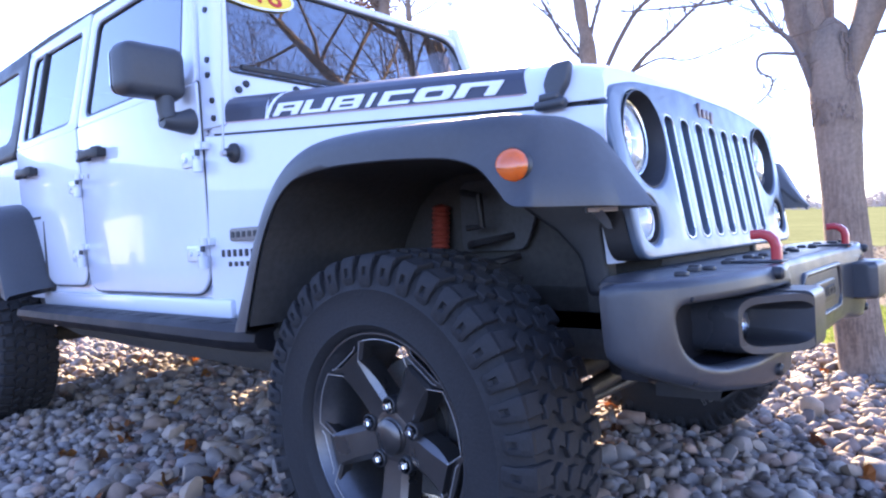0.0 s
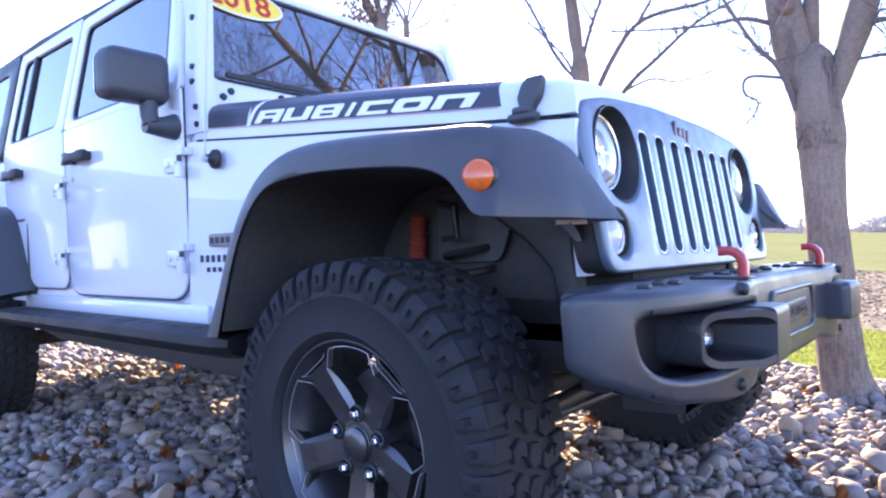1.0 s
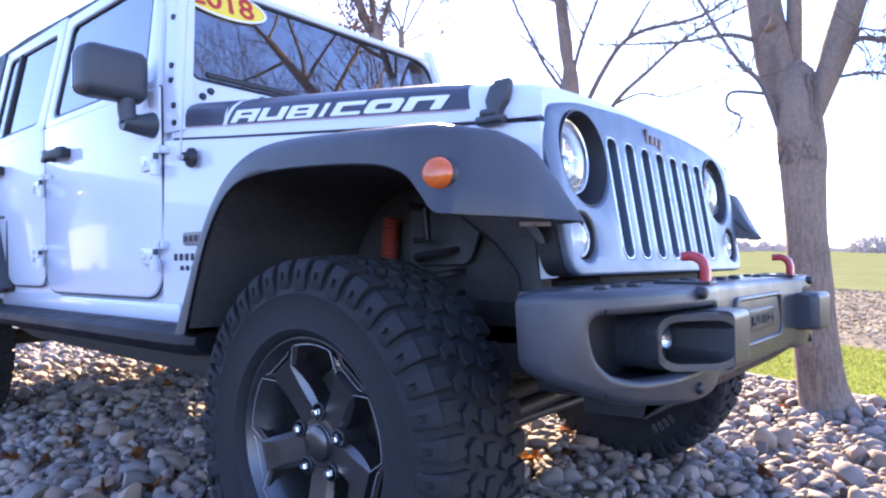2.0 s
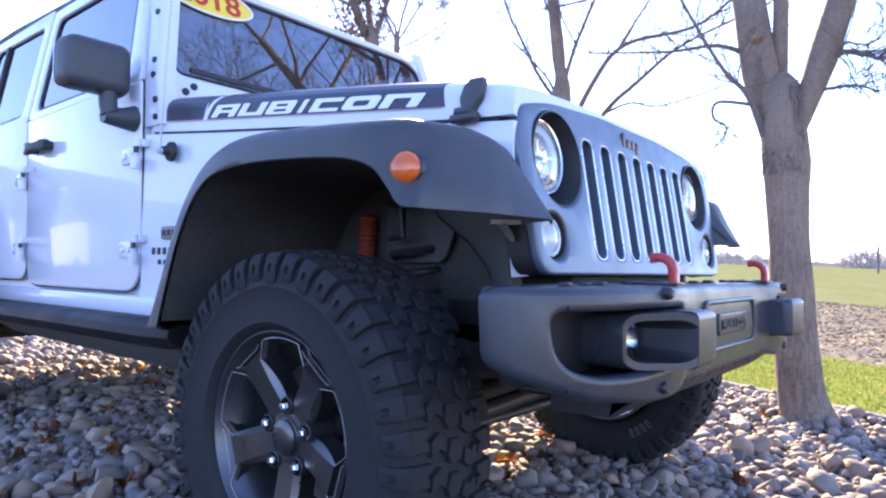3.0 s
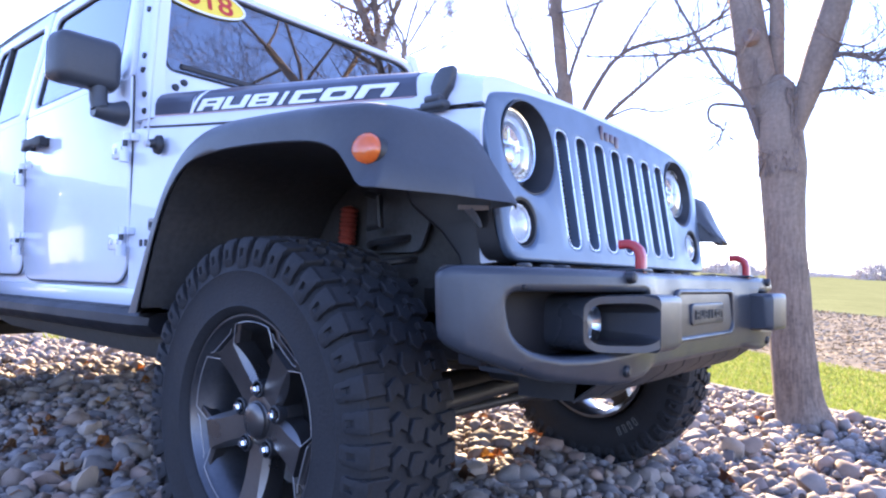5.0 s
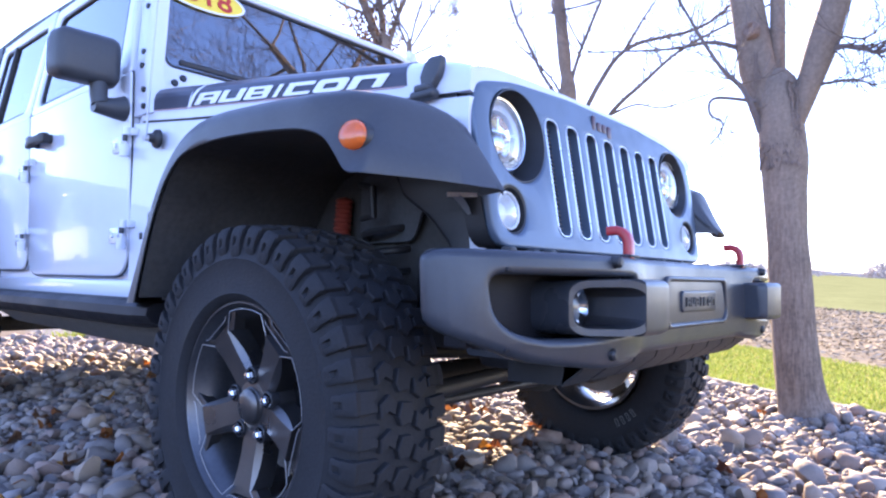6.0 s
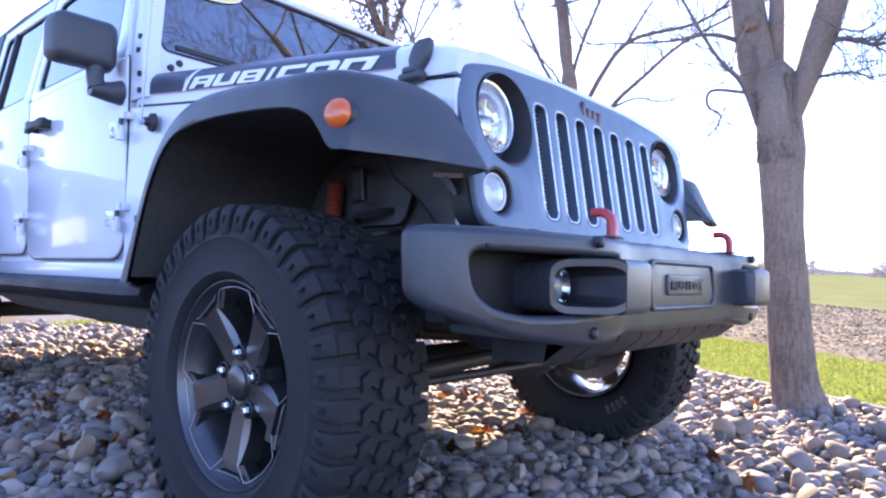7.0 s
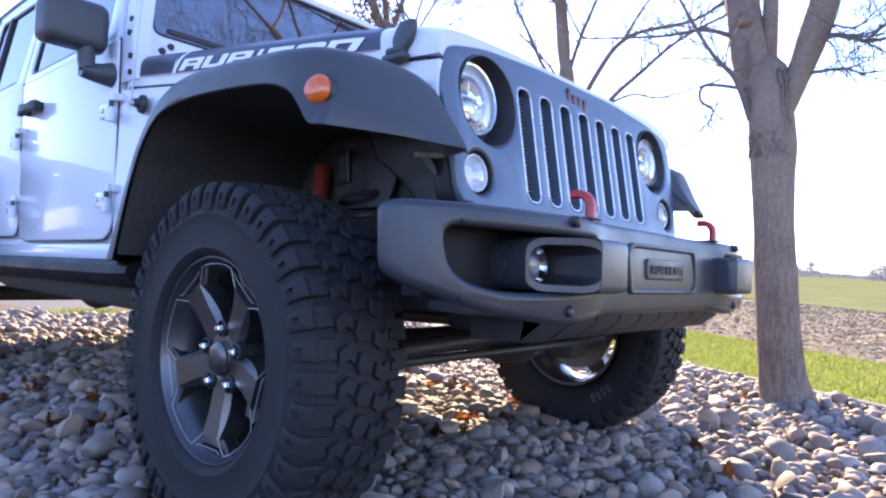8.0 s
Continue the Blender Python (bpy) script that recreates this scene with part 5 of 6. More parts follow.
def tread(wheel):
    n = 40
    step = 360 / n
    shapes = [("shoulder_block", block_mesh([(-0.021, -0.070), (-0.006, -0.070), (0.0, -0.080), (0.006, -0.068), (0.020, -0.066), (0.0225, -0.117), (-0.0225, -0.118)]), 0, 1),
              ("shoulder_block", block_mesh([(-0.021, 0.070), (-0.006, 0.070), (0.0, 0.080), (0.006, 0.068), (0.020, 0.066), (0.0225, 0.117), (-0.0225, 0.118)]), 0.5, 1),
              ("tread_block", block_mesh([(-0.018, -0.063), (0.008, -0.064), (0.024, -0.040), (0.012, -0.024), (-0.016, -0.028), (-0.006, -0.044)]), 0.25, 1),
              ("tread_block", block_mesh([(0.018, 0.063), (-0.008, 0.064), (-0.024, 0.040), (-0.012, 0.024), (0.016, 0.028), (0.006, 0.044)]), 0.75, 1),
              ("tread_block", block_mesh([(-0.022, -0.014), (-0.004, -0.022), (0.022, -0.010), (0.020, 0.014), (0.002, 0.020), (-0.020, 0.012)]), 0.5, 1),
              ("side_lug", biter_mesh(-1, True), 0, 2), ("side_lug", biter_mesh(-1, False), 1, 2), ("side_lug", biter_mesh(1, True), 0.5, 2), ("side_lug", biter_mesh(1, False), 1.5, 2)]
    for name, bm, off, every in shapes:
        first = part(name, settle(bm), RUBBER, wheel, angle=30)
        for k in range(n // every):
            ob = first if k == 0 else new(name, first.data)
            ob.parent = wheel
            ob.rotation_euler = (0, radians((k * every + off) * step), 0)


def polar(r, a):
    return Vector((r * math.cos(a), r * math.sin(a)))


def rim_depth(r):
    """How far the alloy face lies out along the axle, by its radius."""
    return lerp([(0, -0.074), (0.055, -0.074), (0.09, -0.079), (0.15, -0.090), (0.175, -0.096), (0.2, -0.1005), (0.22, -0.1015)], r)


def spoke_axes(a):
    """Turns places on a spoke (out along it, across it, in along the axle) into the wheel's own."""
    out, side = polar(1, a), polar(1, a + math.pi / 2)
    def at(r, v, d=0.0):
        p = out * r + side * v
        return Vector((p.x, rim_depth(math.hypot(r, v)) + d, p.y))
    return at


FLARE_CORNER, RIM_IN, RIM_OUT = (0.172, 0.0335), 0.2105, 0.2205
ARC = [radians(36 - 17 * k / 5) for k in range(6)]


def spoke_end_outline():
    """The forked end of a spoke and its stretch of the rim, over a fifth of the wheel."""
    right = [(0.160, 0.0325), FLARE_CORNER] + [(RIM_IN * math.cos(q), RIM_IN * math.sin(q)) for q in ARC[::-1]]
    arc = [(RIM_OUT * math.cos(q), RIM_OUT * math.sin(q)) for q in (radians(36 - 72 * k / 18) for k in range(19))]
    return right + arc + [(r, -v) for r, v in right[::-1]]


def slot_outline():
    """The thin curved slot between a spoke's end and the rim."""
    arc = [(0.2130 * math.cos(q), 0.2130 * math.sin(q)) for q in (radians(14.5 - 29 * k / 8) for k in range(9))]
    return [(0.1935, 0.040), (0.1985, 0.050)] + arc + [(0.1985, -0.050), (0.1935, -0.040)]


def spoke_mesh(a):
    """One spoke: a flat face with broad chamfered flanks, and a forked end that carries its stretch of rim."""
    at = spoke_axes(a)
    bm = bmesh.new()
    rings = []
    for r, w, cut in ((0.040, 0.030, 0.4), (0.06, 0.033, 0.6), (0.08, 0.035, 0.8), (0.10, 0.036, 0.9), (0.12, 0.036, 0.85), (0.14, 0.0355, 0.65), (0.158, 0.0345, 0.40), (0.171, 0.0335, 0.18)):
        c = 0.0135 * cut
        rings.append([at(r, v, d) for v, d in ((-w - 0.004, 0.052), (-w - 0.002, c), (-w + c * 0.9, 0.0), (w - c * 0.9, 0.0), (w + 0.002, c), (w + 0.004, 0.052))])
    loft(bm, rings)
    end = plate([spoke_end_outline(), slot_outline()], 0.030, 0.0022, lambda u, v, w: at(u, v, 0.0305 - w))
    me = bpy.data.meshes.new("spoke_end")
    end.to_mesh(me)
    end.free()
    bm.from_mesh(me)
    return bm


def spoke_edges(a):
    """The thin machined line that follows the windows and the slot."""
    at = spoke_axes(a)
    bm = bmesh.new()
    for s in (-1, 1):
        pts = [(0.088, 0.0325), (0.12, 0.034), (0.15, 0.0335), FLARE_CORNER] + [(RIM_IN * math.cos(q), RIM_IN * math.sin(q)) for q in ARC[::-1]]
        tube(bm, [at(r, s * v, 0.0015 if r > 0.16 else 0.011) for r, v in pts[2:]], 0.0012, 5)
        tube(bm, [at(r, s * (v - 0.010), 0.0008) for r, v in pts[:3]] + [at(FLARE_CORNER[0], s * FLARE_CORNER[1], 0.0012)], 0.0008, 5)
    tube(bm, [at(r, v, 0.001) for r, v in [(0.1985, 0.050), (0.1935, 0.040), (0.1935, -0.040), (0.1985, -0.050)]], 0.0012, 5)
    return bm


MARK_ARCS = (254, 80)


def make_wheel():
    hub = lathe(bmesh.new(), [(0.0, -0.074), (0.046, -0.076), (0.060, -0.074), (0.076, -0.066), (0.082, -0.052), (0.084, -0.02), (0.0, -0.02)], (0, 0, 0), (0, 1, 0), 40)
    wheel = part("wheel", hub, ALLOY, car, "granite grey five-spoke alloy wheel with mud tyre", angle=28)
    for k in range(5):
        a = math.pi / 2 + (k + 0.5) * 2 * math.pi / 5
        spoke = part("spoke", spoke_mesh(a), ALLOY, wheel, angle=14)
        part("spoke_edge", spoke_edges(a), EDGE, spoke, "thin bright machined edge")
    part("tyre", settle(tyre_mesh()), RUBBER, wheel, "black mud terrain tyre", angle=40)
    tread(wheel)
    bm = lathe(bmesh.new(), [(0.198, -0.070), (0.214, -0.088), (0.221, -0.104), (0.226, -0.106), (0.223, -0.098), (0.206, -0.06), (0.199, -0.02), (0.196, 0.06), (0.208, 0.10), (0.218, 0.108), (0.208, 0.108), (0.189, 0.06), (0.191, -0.02)], (0, 0, 0), (0, 1, 0), 72, True)
    part("rim_barrel", bm, LIP, wheel)
    for middle in MARK_ARCS:
        for k in range(4):
            a = radians(middle + (k - 1.5) * 5.2)
            bm = bmesh.new()
            for da, r0, r1 in ((-0.017, 0.268, 0.298), (0.017, 0.268, 0.298)):
                p, q = polar(r0, a + da), polar(r1, a + da)
                tube(bm, [(p.x, 0.1275, p.y), (q.x, 0.1285, q.y)], 0.0014, 5)
            for r in (0.268, 0.298):
                p, q = polar(r, a - 0.017), polar(r, a + 0.017)
                tube(bm, [(p.x, 0.1280, p.y), (q.x, 0.1280, q.y)], 0.0014, 5)
            part("sidewall_mark", settle(bm), DUSTY_WHITE, wheel, "pale outlined bar on the sidewall")
    part("rim_lip", lathe(bmesh.new(), [(0.2195, -0.098), (0.2210, -0.1050), (0.2235, -0.1085), (0.2262, -0.1085), (0.2290, -0.1060), (0.2280, -0.100)], (0, 0, 0), (0, 1, 0), 72), LIP, wheel, "dark rim lip")
    part("hub_cap", lathe(bmesh.new(), [(0.0, -0.0945), (0.018, -0.0940), (0.030, -0.0915), (0.037, -0.0865), (0.0385, -0.0800), (0.0400, -0.0790), (0.0415, -0.074), (0.042, -0.04)], (0, 0, 0), (0, 1, 0), 36), ALLOY, wheel)
    for k in range(5):
        a = math.pi / 2 + k * 2 * math.pi / 5
        c = polar(0.0665, a)
        part("nut_seat", lathe(bmesh.new(), [(0.0195, -0.060), (0.0190, -0.0800), (0.0165, -0.0815), (0.0155, -0.066), (0.0, -0.066)], (c.x, 0, c.y), (0, 1, 0), 20), BLACK, wheel)
        part("lug_nut", lathe(bmesh.new(), [(0.0, -0.094), (0.007, -0.093), (0.0110, -0.087), (0.0125, -0.076), (0.0125, -0.05)], (c.x, 0, c.y), (0, 1, 0), 6), CHROME, wheel, "chrome lug nut")
    part("brake_disc", lathe(bmesh.new(), [(0.06, 0.02), (0.155, 0.02), (0.155, 0.04), (0.06, 0.04)], (0, 0, 0), (0, 1, 0), 40, True), DULLMETAL, wheel, "dull steel brake disc")
    bm = bmesh.new()
    box(bm, (0.12, 0.03, 0.05), (0.07, 0.06, 0.14), 0.015)
    lathe(bm, [(0.0, -0.02), (0.07, -0.015), (0.075, 0.05), (0.0, 0.06)], (0, 0, 0), (0, 1, 0), 24)
    part("brake_caliper", bm, UNDER, wheel)
    return wheel


wheel = make_wheel()
wheel.matrix_basis = pose(AXLE_X, -TRACK, AXLE_Z, 0, 0, 0)
for x, y, rz, roll in ((AXLE_X, TRACK, 180, 20), (REAR_X, -TRACK, 0, 14), (REAR_X, TRACK, 180, 50)):
    w2 = copy_thing(wheel, pose(x, y, AXLE_Z, 0, 0, rz) @ pose(0, 0, 0, 0, roll, 0))

# ---- trees ----
def wander(rng, p, d, length, n, bend):
    """Points along a limb that bends as it grows."""
    pts, d = [Vector(p)], Vector(d).normalized()
    for _ in range(n):
        d = (d + Vector((rng.uniform(-1, 1), rng.uniform(-1, 1), rng.uniform(-0.6, 1.0))) * bend).normalized()
        pts.append(pts[-1] + d * (length / n))
    return pts


def grow(rng, bm, p, d, length, r, level, forks=(4, 6), up=0.25):
    """A limb with its twigs, down to level 0."""
    n = 6 if level > 1 else 4
    pts = wander(rng, p, d, length, n, 0.2 if level > 1 else 0.34)
    tube(bm, pts, [max(r * (1 - 0.82 * k / n), 0.0016) for k in range(n + 1)], 7 if level > 2 else (5 if level > 1 else 3))
    if level == 0:
        return
    for k in range(rng.randint(*forks)):
        f = rng.uniform(0.28, 0.98)
        i = min(int(f * n), n - 1)
        q = pts[i].lerp(pts[i + 1], f * n - i)
        axis = (pts[i + 1] - pts[i]).normalized()
        side = axis.orthogonal().normalized()
        side.rotate(Matrix.Rotation(rng.uniform(0, 6.28), 3, axis))
        nd = (axis * rng.uniform(0.5, 1.0) + side * rng.uniform(0.6, 1.1) + Vector((0, 0, up))).normalized()
        grow(rng, bm, q, nd, length * rng.uniform(0.4, 0.68), max(r * (1 - 0.75 * f) * 0.5, 0.0018), level - 1, forks, up)


def tree(label, at, trunk, limbs, seed, level=3, twigs=()):
    """A bare tree. trunk: (dx, dy, z, radius) up the stem; limbs: (start, towards, length, radius)."""
    rng = random.Random(seed)
    t = thing("tree", label, "tree", (at[0], at[1], 0), "bare trees in the stone bed")
    bm = bmesh.new()
    pts, rad = [], []
    fine_n = 40
    zs = [q[2] for q in trunk]
    for k in range(fine_n + 1):
        z = zs[0] + (zs[-1] - zs[0]) * k / fine_n
        pts.append(Vector((np.interp(z, zs, [q[0] for q in trunk]), np.interp(z, zs, [q[1] for q in trunk]), z)))
        rad.append(np.interp(z, zs, [q[3] for q in trunk]))
    rings = []
    for p, r in zip(pts, rad):
        ring = []
        for i in range(28):
            a = 2 * math.pi * i / 28
            lump = 1 + 0.05 * noise.noise(Vector((math.cos(a) * 1.5, math.sin(a) * 1.5, p.z * 3 + seed))) + 0.025 * noise.noise(Vector((math.cos(a) * 5, math.sin(a) * 5, p.z * 7 + seed)))
            root = 0.10 * max(0, 1 - p.z / 0.25) * math.cos(a * 5 + seed) if trunk[0][2] <= 0 else 0
            ring.append(p + Vector((math.cos(a), math.sin(a), 0)) * r * (lump + root))
        rings.append(ring)
    loft(bm, rings)
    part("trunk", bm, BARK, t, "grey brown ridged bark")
    for n, (start, towards, length, r0, r1, lev) in enumerate(limbs):
        bm = bmesh.new()
        path = wander(rng, start, Vector(towards) - Vector(start), length, 8, 0.025 if r0 > 0.06 else 0.12)
        path[1] = Vector(start).lerp(Vector(towards), 1 / 8 * length / max((Vector(towards) - Vector(start)).length, 0.1))
        tube(bm, path, [(r0 + (r1 - r0) * k / 8) * (0.55 if k == 0 else 1) for k in range(9)], 14 if r0 > 0.04 else 8)
        for k in range(2, 9):
            for _ in range(2 if lev > 1 else 1):
                axis = (path[k] - path[k - 1]).normalized()
                side = axis.orthogonal().normalized()
                side.rotate(Matrix.Rotation(rng.uniform(0, 6.28), 3, axis))
                grow(rng, bm, path[k], axis * 0.7 + side * 0.9 + Vector((0, 0, 0.15)), length * rng.uniform(0.3, 0.55), (r0 + (r1 - r0) * k / 8) * 0.45, lev)
        part("limb", bm, BARK if r0 > 0.04 else TWIG, t)
    for pts, r in twigs:
        bm = bmesh.new()
        pts = fine_curve(pts, 12 + 2 * len(pts))
        tube(bm, pts, [r * (1 - 0.7 * k / (len(pts) - 1)) for k in range(len(pts))], 6)
        for a, p in zip(pts[len(pts) // 3:], pts[len(pts) // 3 + 1:]):
            for _ in range(2 if rng.random() < 0.5 else 1):
                d = (p - Vector(a)).normalized() * 0.8 + Vector((rng.uniform(-1, 1), rng.uniform(-0.6, 0.6), rng.uniform(-0.6, 0.9)))
                grow(rng, bm, Vector(a).lerp(p, rng.random()), d, min(0.5, r * rng.uniform(10, 30)), r * 0.24, 1, (2, 5))
        part("branch", bm, TWIG, t)
    return t


near_tree = tree("bare tree with grey-brown bark forking above head height", (0.46, 2.22),
     [(0.0, 0, -0.05, 0.165), (-0.005, 0, 0.03, 0.140), (-0.03, 0, 0.12, 0.122), (-0.06, 0, 0.45, 0.110), (-0.09, 0, 1.0, 0.104), (-0.10, 0, 1.26, 0.111), (-0.102, 0, 1.41, 0.120), (-0.112, 0, 1.58, 0.118), (-0.115, 0, 1.74, 0.112), (-0.115, 0, 1.84, 0.085), (-0.115, 0, 1.90, 0.03)],
     [((-0.15, 0.0, 1.50), (-0.42, 0.02, 2.9), 3.4, 0.106, 0.035, 3),
      ((-0.13, 0.05, 1.6), (-0.175, 0.10, 2.8), 2.8, 0.046, 0.02, 2),
      ((-0.05, -0.01, 1.55), (0.40, 0.0, 2.92), 3.3, 0.080, 0.035, 3)], 5,
     twigs=[([(-0.22, -0.08, 1.72), (-0.40, -0.2, 1.742), (-0.428, -0.2, 1.66), (-0.36, -0.2, 1.60), (-0.375, -0.2, 1.54), (-0.42, -0.2, 1.49)], 0.011),
            ([(-0.20, -0.06, 1.55), (-0.27, -0.12, 1.78), (-0.42, -0.2, 2.0), (-0.8, -0.3, 2.8)], 0.022),
            ([(-0.30, 0, 2.05), (-0.45, -0.1, 2.1), (-0.72, -0.1, 2.12), (-1.25, -0.1, 2.22)], 0.016),
            ([(0.03, 0.0, 1.86), (0.10, -0.02, 1.915), (0.183, -0.02, 1.955), (0.285, -0.02, 1.918), (0.40, -0.03, 1.885), (0.9, -0.05, 1.95)], 0.021),
            ([(-0.02, 0.0, 1.80), (0.08, -0.02, 1.775), (0.208, -0.02, 1.772), (0.27, -0.02, 1.755), (0.335, -0.02, 1.708)], 0.012),
            ([(0.16, -0.02, 1.95), (0.19, -0.03, 2.0), (0.25, -0.03, 1.978), (0.31, -0.03, 1.978), (0.40, -0.03, 2.05), (0.60, -0.05, 2.12)], 0.008),
            ([(0.15, -0.02, 1.94), (0.195, -0.03, 1.885), (0.215, -0.03, 1.80)], 0.006),
            ([(0.34, -0.03, 1.90), (0.48, -0.05, 2.00), (0.75, -0.1, 2.22)], 0.009),
            ([(0.6, -0.05, 1.90), (0.75, -0.1, 2.0), (0.98, -0.1, 2.03)], 0.007)])
# a healed knot on the near tree's stem, and a collar of wrinkled bark under its fork
bm = lathe(bmesh.new(), [(0.0, 0.004), (0.016, 0.002), (0.026, 0.012), (0.036, 0.016), (0.046, 0.010), (0.052, -0.02)], (-0.240, -0.094, 2.125), (-0.20, -1, 0.1), 20)
for v in bm.verts:
    v.co += Vector((noise.noise(v.co * 30), noise.noise(v.co * 30 + Vector((5, 0, 0))), noise.noise(v.co * 30 + Vector((0, 7, 0))))) * 0.008
part("knot", bm, KNOT, near_tree, "healed orange-brown branch scar")
bm = bmesh.new()
for k in range(7):
    z = 1.335 + 0.021 * k
    r = np.interp(z, (1.3, 1.4, 1.6), (0.112, 0.108, 0.112)) - 0.007
    tube(bm, [Vector((-0.103 + r * math.cos(a), r * math.sin(a), z + 0.010 * noise.noise(Vector((math.cos(a) * 2, math.sin(a) * 2, k))))) for a in (2 * math.pi * i / 32 for i in range(33))], [0.0085 + 0.005 * noise.noise(Vector((i * 0.4, k, 0))) for i in range(33)], 6, False)
part("bark_collar", bm, BARK, near_tree, "wrinkled collar of bark")
# rough strips of old bark on its face: below the fork, round the collar and beside the scar
FACES = ((-0.108, -0.02, 0.1205), (-0.15, -0.193, 0.104), (-0.05, 0.328, 0.079))


def stem_front(x, z):
    """How far the stem's face stands out towards the car at a height."""
    out = [math.sqrt(max(0.0, r * r - (x - x0 - run * (z - 1.52)) ** 2)) for x0, run, r in FACES]
    return -max(out if z < 1.80 else out[1:])


def bark_strips(count, seed, where, length, thick):
    r = random.Random(seed)
    bm = bmesh.new()
    for _ in range(count):
        x, z = where(r)
        ln, th, drift = length * r.uniform(0.5, 1.3), thick * r.uniform(0.6, 1.3), r.uniform(-0.006, 0.006)
        pts = [(x + drift * f + r.uniform(-0.002, 0.002), z - ln * f) for f in (0, 0.3, 0.65, 1)]
        tube(bm, [(px, stem_front(px, pz) + th * 0.25, pz) for px, pz in pts], [th * 0.35, th, th * 0.85, th * 0.3], 5)
    return bm


def below_fork(r):
    f = r.random()
    return -0.040 + 0.034 * f + r.uniform(-0.024, 0.022) * (1 - 0.4 * f), 1.87 - 0.40 * f


def round_collar(r):
    return -0.105 + 0.100 * math.sin(r.uniform(-1.5, 1.5)), 1.48 - 0.13 * r.random()


part("bark_strip", bark_strips(80, 3, below_fork, 0.045, 0.0055), OLD_BARK, near_tree, "rough dark bark below the fork")
part("bark_strip", bark_strips(75, 4, round_collar, 0.034, 0.0050), OLD_BARK, near_tree, "rough dark bark round the collar")
part("bark_strip", bark_strips(7, 5, lambda r: (-0.205 + r.uniform(-0.02, 0.012), 1.93 + r.uniform(-0.04, 0.08)), 0.16, 0.0042), OLD_BARK, near_tree, "long dark creases in the bark")
second_tree = tree("bare slender tree with upswept limbs", (-1.95, 3.92),
     [(0.05, 0, -0.05, 0.13), (0.03, 0, 0.3, 0.10), (0.0, 0, 1.5, 0.085), (0.0, 0, 2.2, 0.082), (-0.02, 0, 2.62, 0.085), (-0.03, 0, 2.8, 0.05)],
     [((-0.02, 0, 2.55), (-0.20, 0.05, 3.9), 3.0, 0.072, 0.03, 3),
      ((-0.04, 0, 2.45), (-0.55, -0.1, 3.1), 1.8, 0.022, 0.008, 1)], 11,
     twigs=[([(0.0, 0, 2.05), (0.32, 0, 2.61), (0.62, 0.05, 2.92), (1.27, 0.1, 2.97), (1.75, 0.1, 3.30)], 0.030),
            ([(0.02, 0, 1.75), (0.45, -0.05, 2.27), (0.80, -0.1, 2.50), (1.20, -0.1, 2.75), (1.9, -0.15, 2.92)], 0.028),
            ([(0.45, -0.05, 2.27), (0.69, 0, 2.345), (0.95, 0.05, 2.29), (1.50, 0.1, 2.39)], 0.014),
            ([(-0.07, 0, 2.48), (-0.21, 0, 2.76), (-0.7, 0, 3.3)], 0.020),
            ([(-0.02, 0, 2.56), (0.12, 0.02, 3.02), (0.5, 0.05, 3.8)], 0.026),
            ([(0.13, 0.02, 3.0), (0.0, -0.05, 3.3), (-0.05, -0.05, 3.6)], 0.012),
            ([(0.53, 0.05, 2.87), (0.80, 0, 3.18), (1.10, 0, 3.50)], 0.014),
            ([(-0.22, 0, 3.45), (0.3, 0, 3.43), (0.7, 0, 3.55)], 0.014)])
third_tree = tree("bare tree still holding some rusty leaves", (-7.27, 6.45),
     [(0, 0, -0.05, 0.24), (0, 0, 0.4, 0.18), (0, 0, 3.0, 0.145), (0, 0, 4.6, 0.135), (0, 0, 5.0, 0.12), (0, 0, 5.2, 0.06)],
     [((0, 0, 4.8), (-0.72, 0, 6.05), 4.2, 0.098, 0.04, 3),
      ((0.0, 0, 4.9), (-0.20, 0, 5.92), 3.4, 0.066, 0.03, 3),
      ((0.04, 0, 4.9), (0.28, 0.1, 5.80), 3.0, 0.052, 0.02, 3),
      ((-0.05, 0, 4.65), (-1.80, 0.1, 5.85), 2.6, 0.028, 0.010, 2)], 23)
slim_tree = tree("slender bare tree with fine spreading twigs", (-6.66, 6.45),
     [(0, 0, -0.05, 0.10), (0, 0, 0.4, 0.075), (0, 0, 3.0, 0.062), (0, 0, 4.6, 0.058), (0, 0, 4.9, 0.052), (0, 0, 5.0, 0.03)],
     [((0, 0, 4.80), (-0.27, 0, 5.30), 1.8, 0.026, 0.008, 3),
      ((0, 0, 4.85), (-0.08, 0, 5.30), 2.0, 0.024, 0.008, 3),
      ((0, 0, 4.82), (0.15, 0.05, 5.51), 2.0, 0.024, 0.008, 3),
      ((0, 0, 4.80), (0.76, 0, 5.45), 1.9, 0.022, 0.008, 3),
      ((0, 0, 4.66), (0.66, 0, 4.81), 1.6, 0.018, 0.006, 3),
      ((0, 0, 4.70), (-0.35, 0, 4.95), 1.0, 0.014, 0.005, 2)], 29)
fourth_tree = tree("bare tree with two upright limbs", (3.6, 3.2),
     [(0, 0, -0.05, 0.2), (0, 0, 0.4, 0.13), (0, 0, 1.6, 0.085), (0, 0, 2.0, 0.08), (0, 0, 2.2, 0.05)],
     [((0, 0, 1.9), (-0.5, 0, 3.5), 3.5, 0.026, 0.010, 3), ((0.03, 0, 1.9), (0.6, 0.2, 3.4), 3.2, 0.022, 0.010, 3), ((0.0, 0, 1.7), (-0.9, 0.1, 2.9), 2.4, 0.014, 0.006, 3)], 31)
rng = random.Random(4)
bm = bmesh.new()
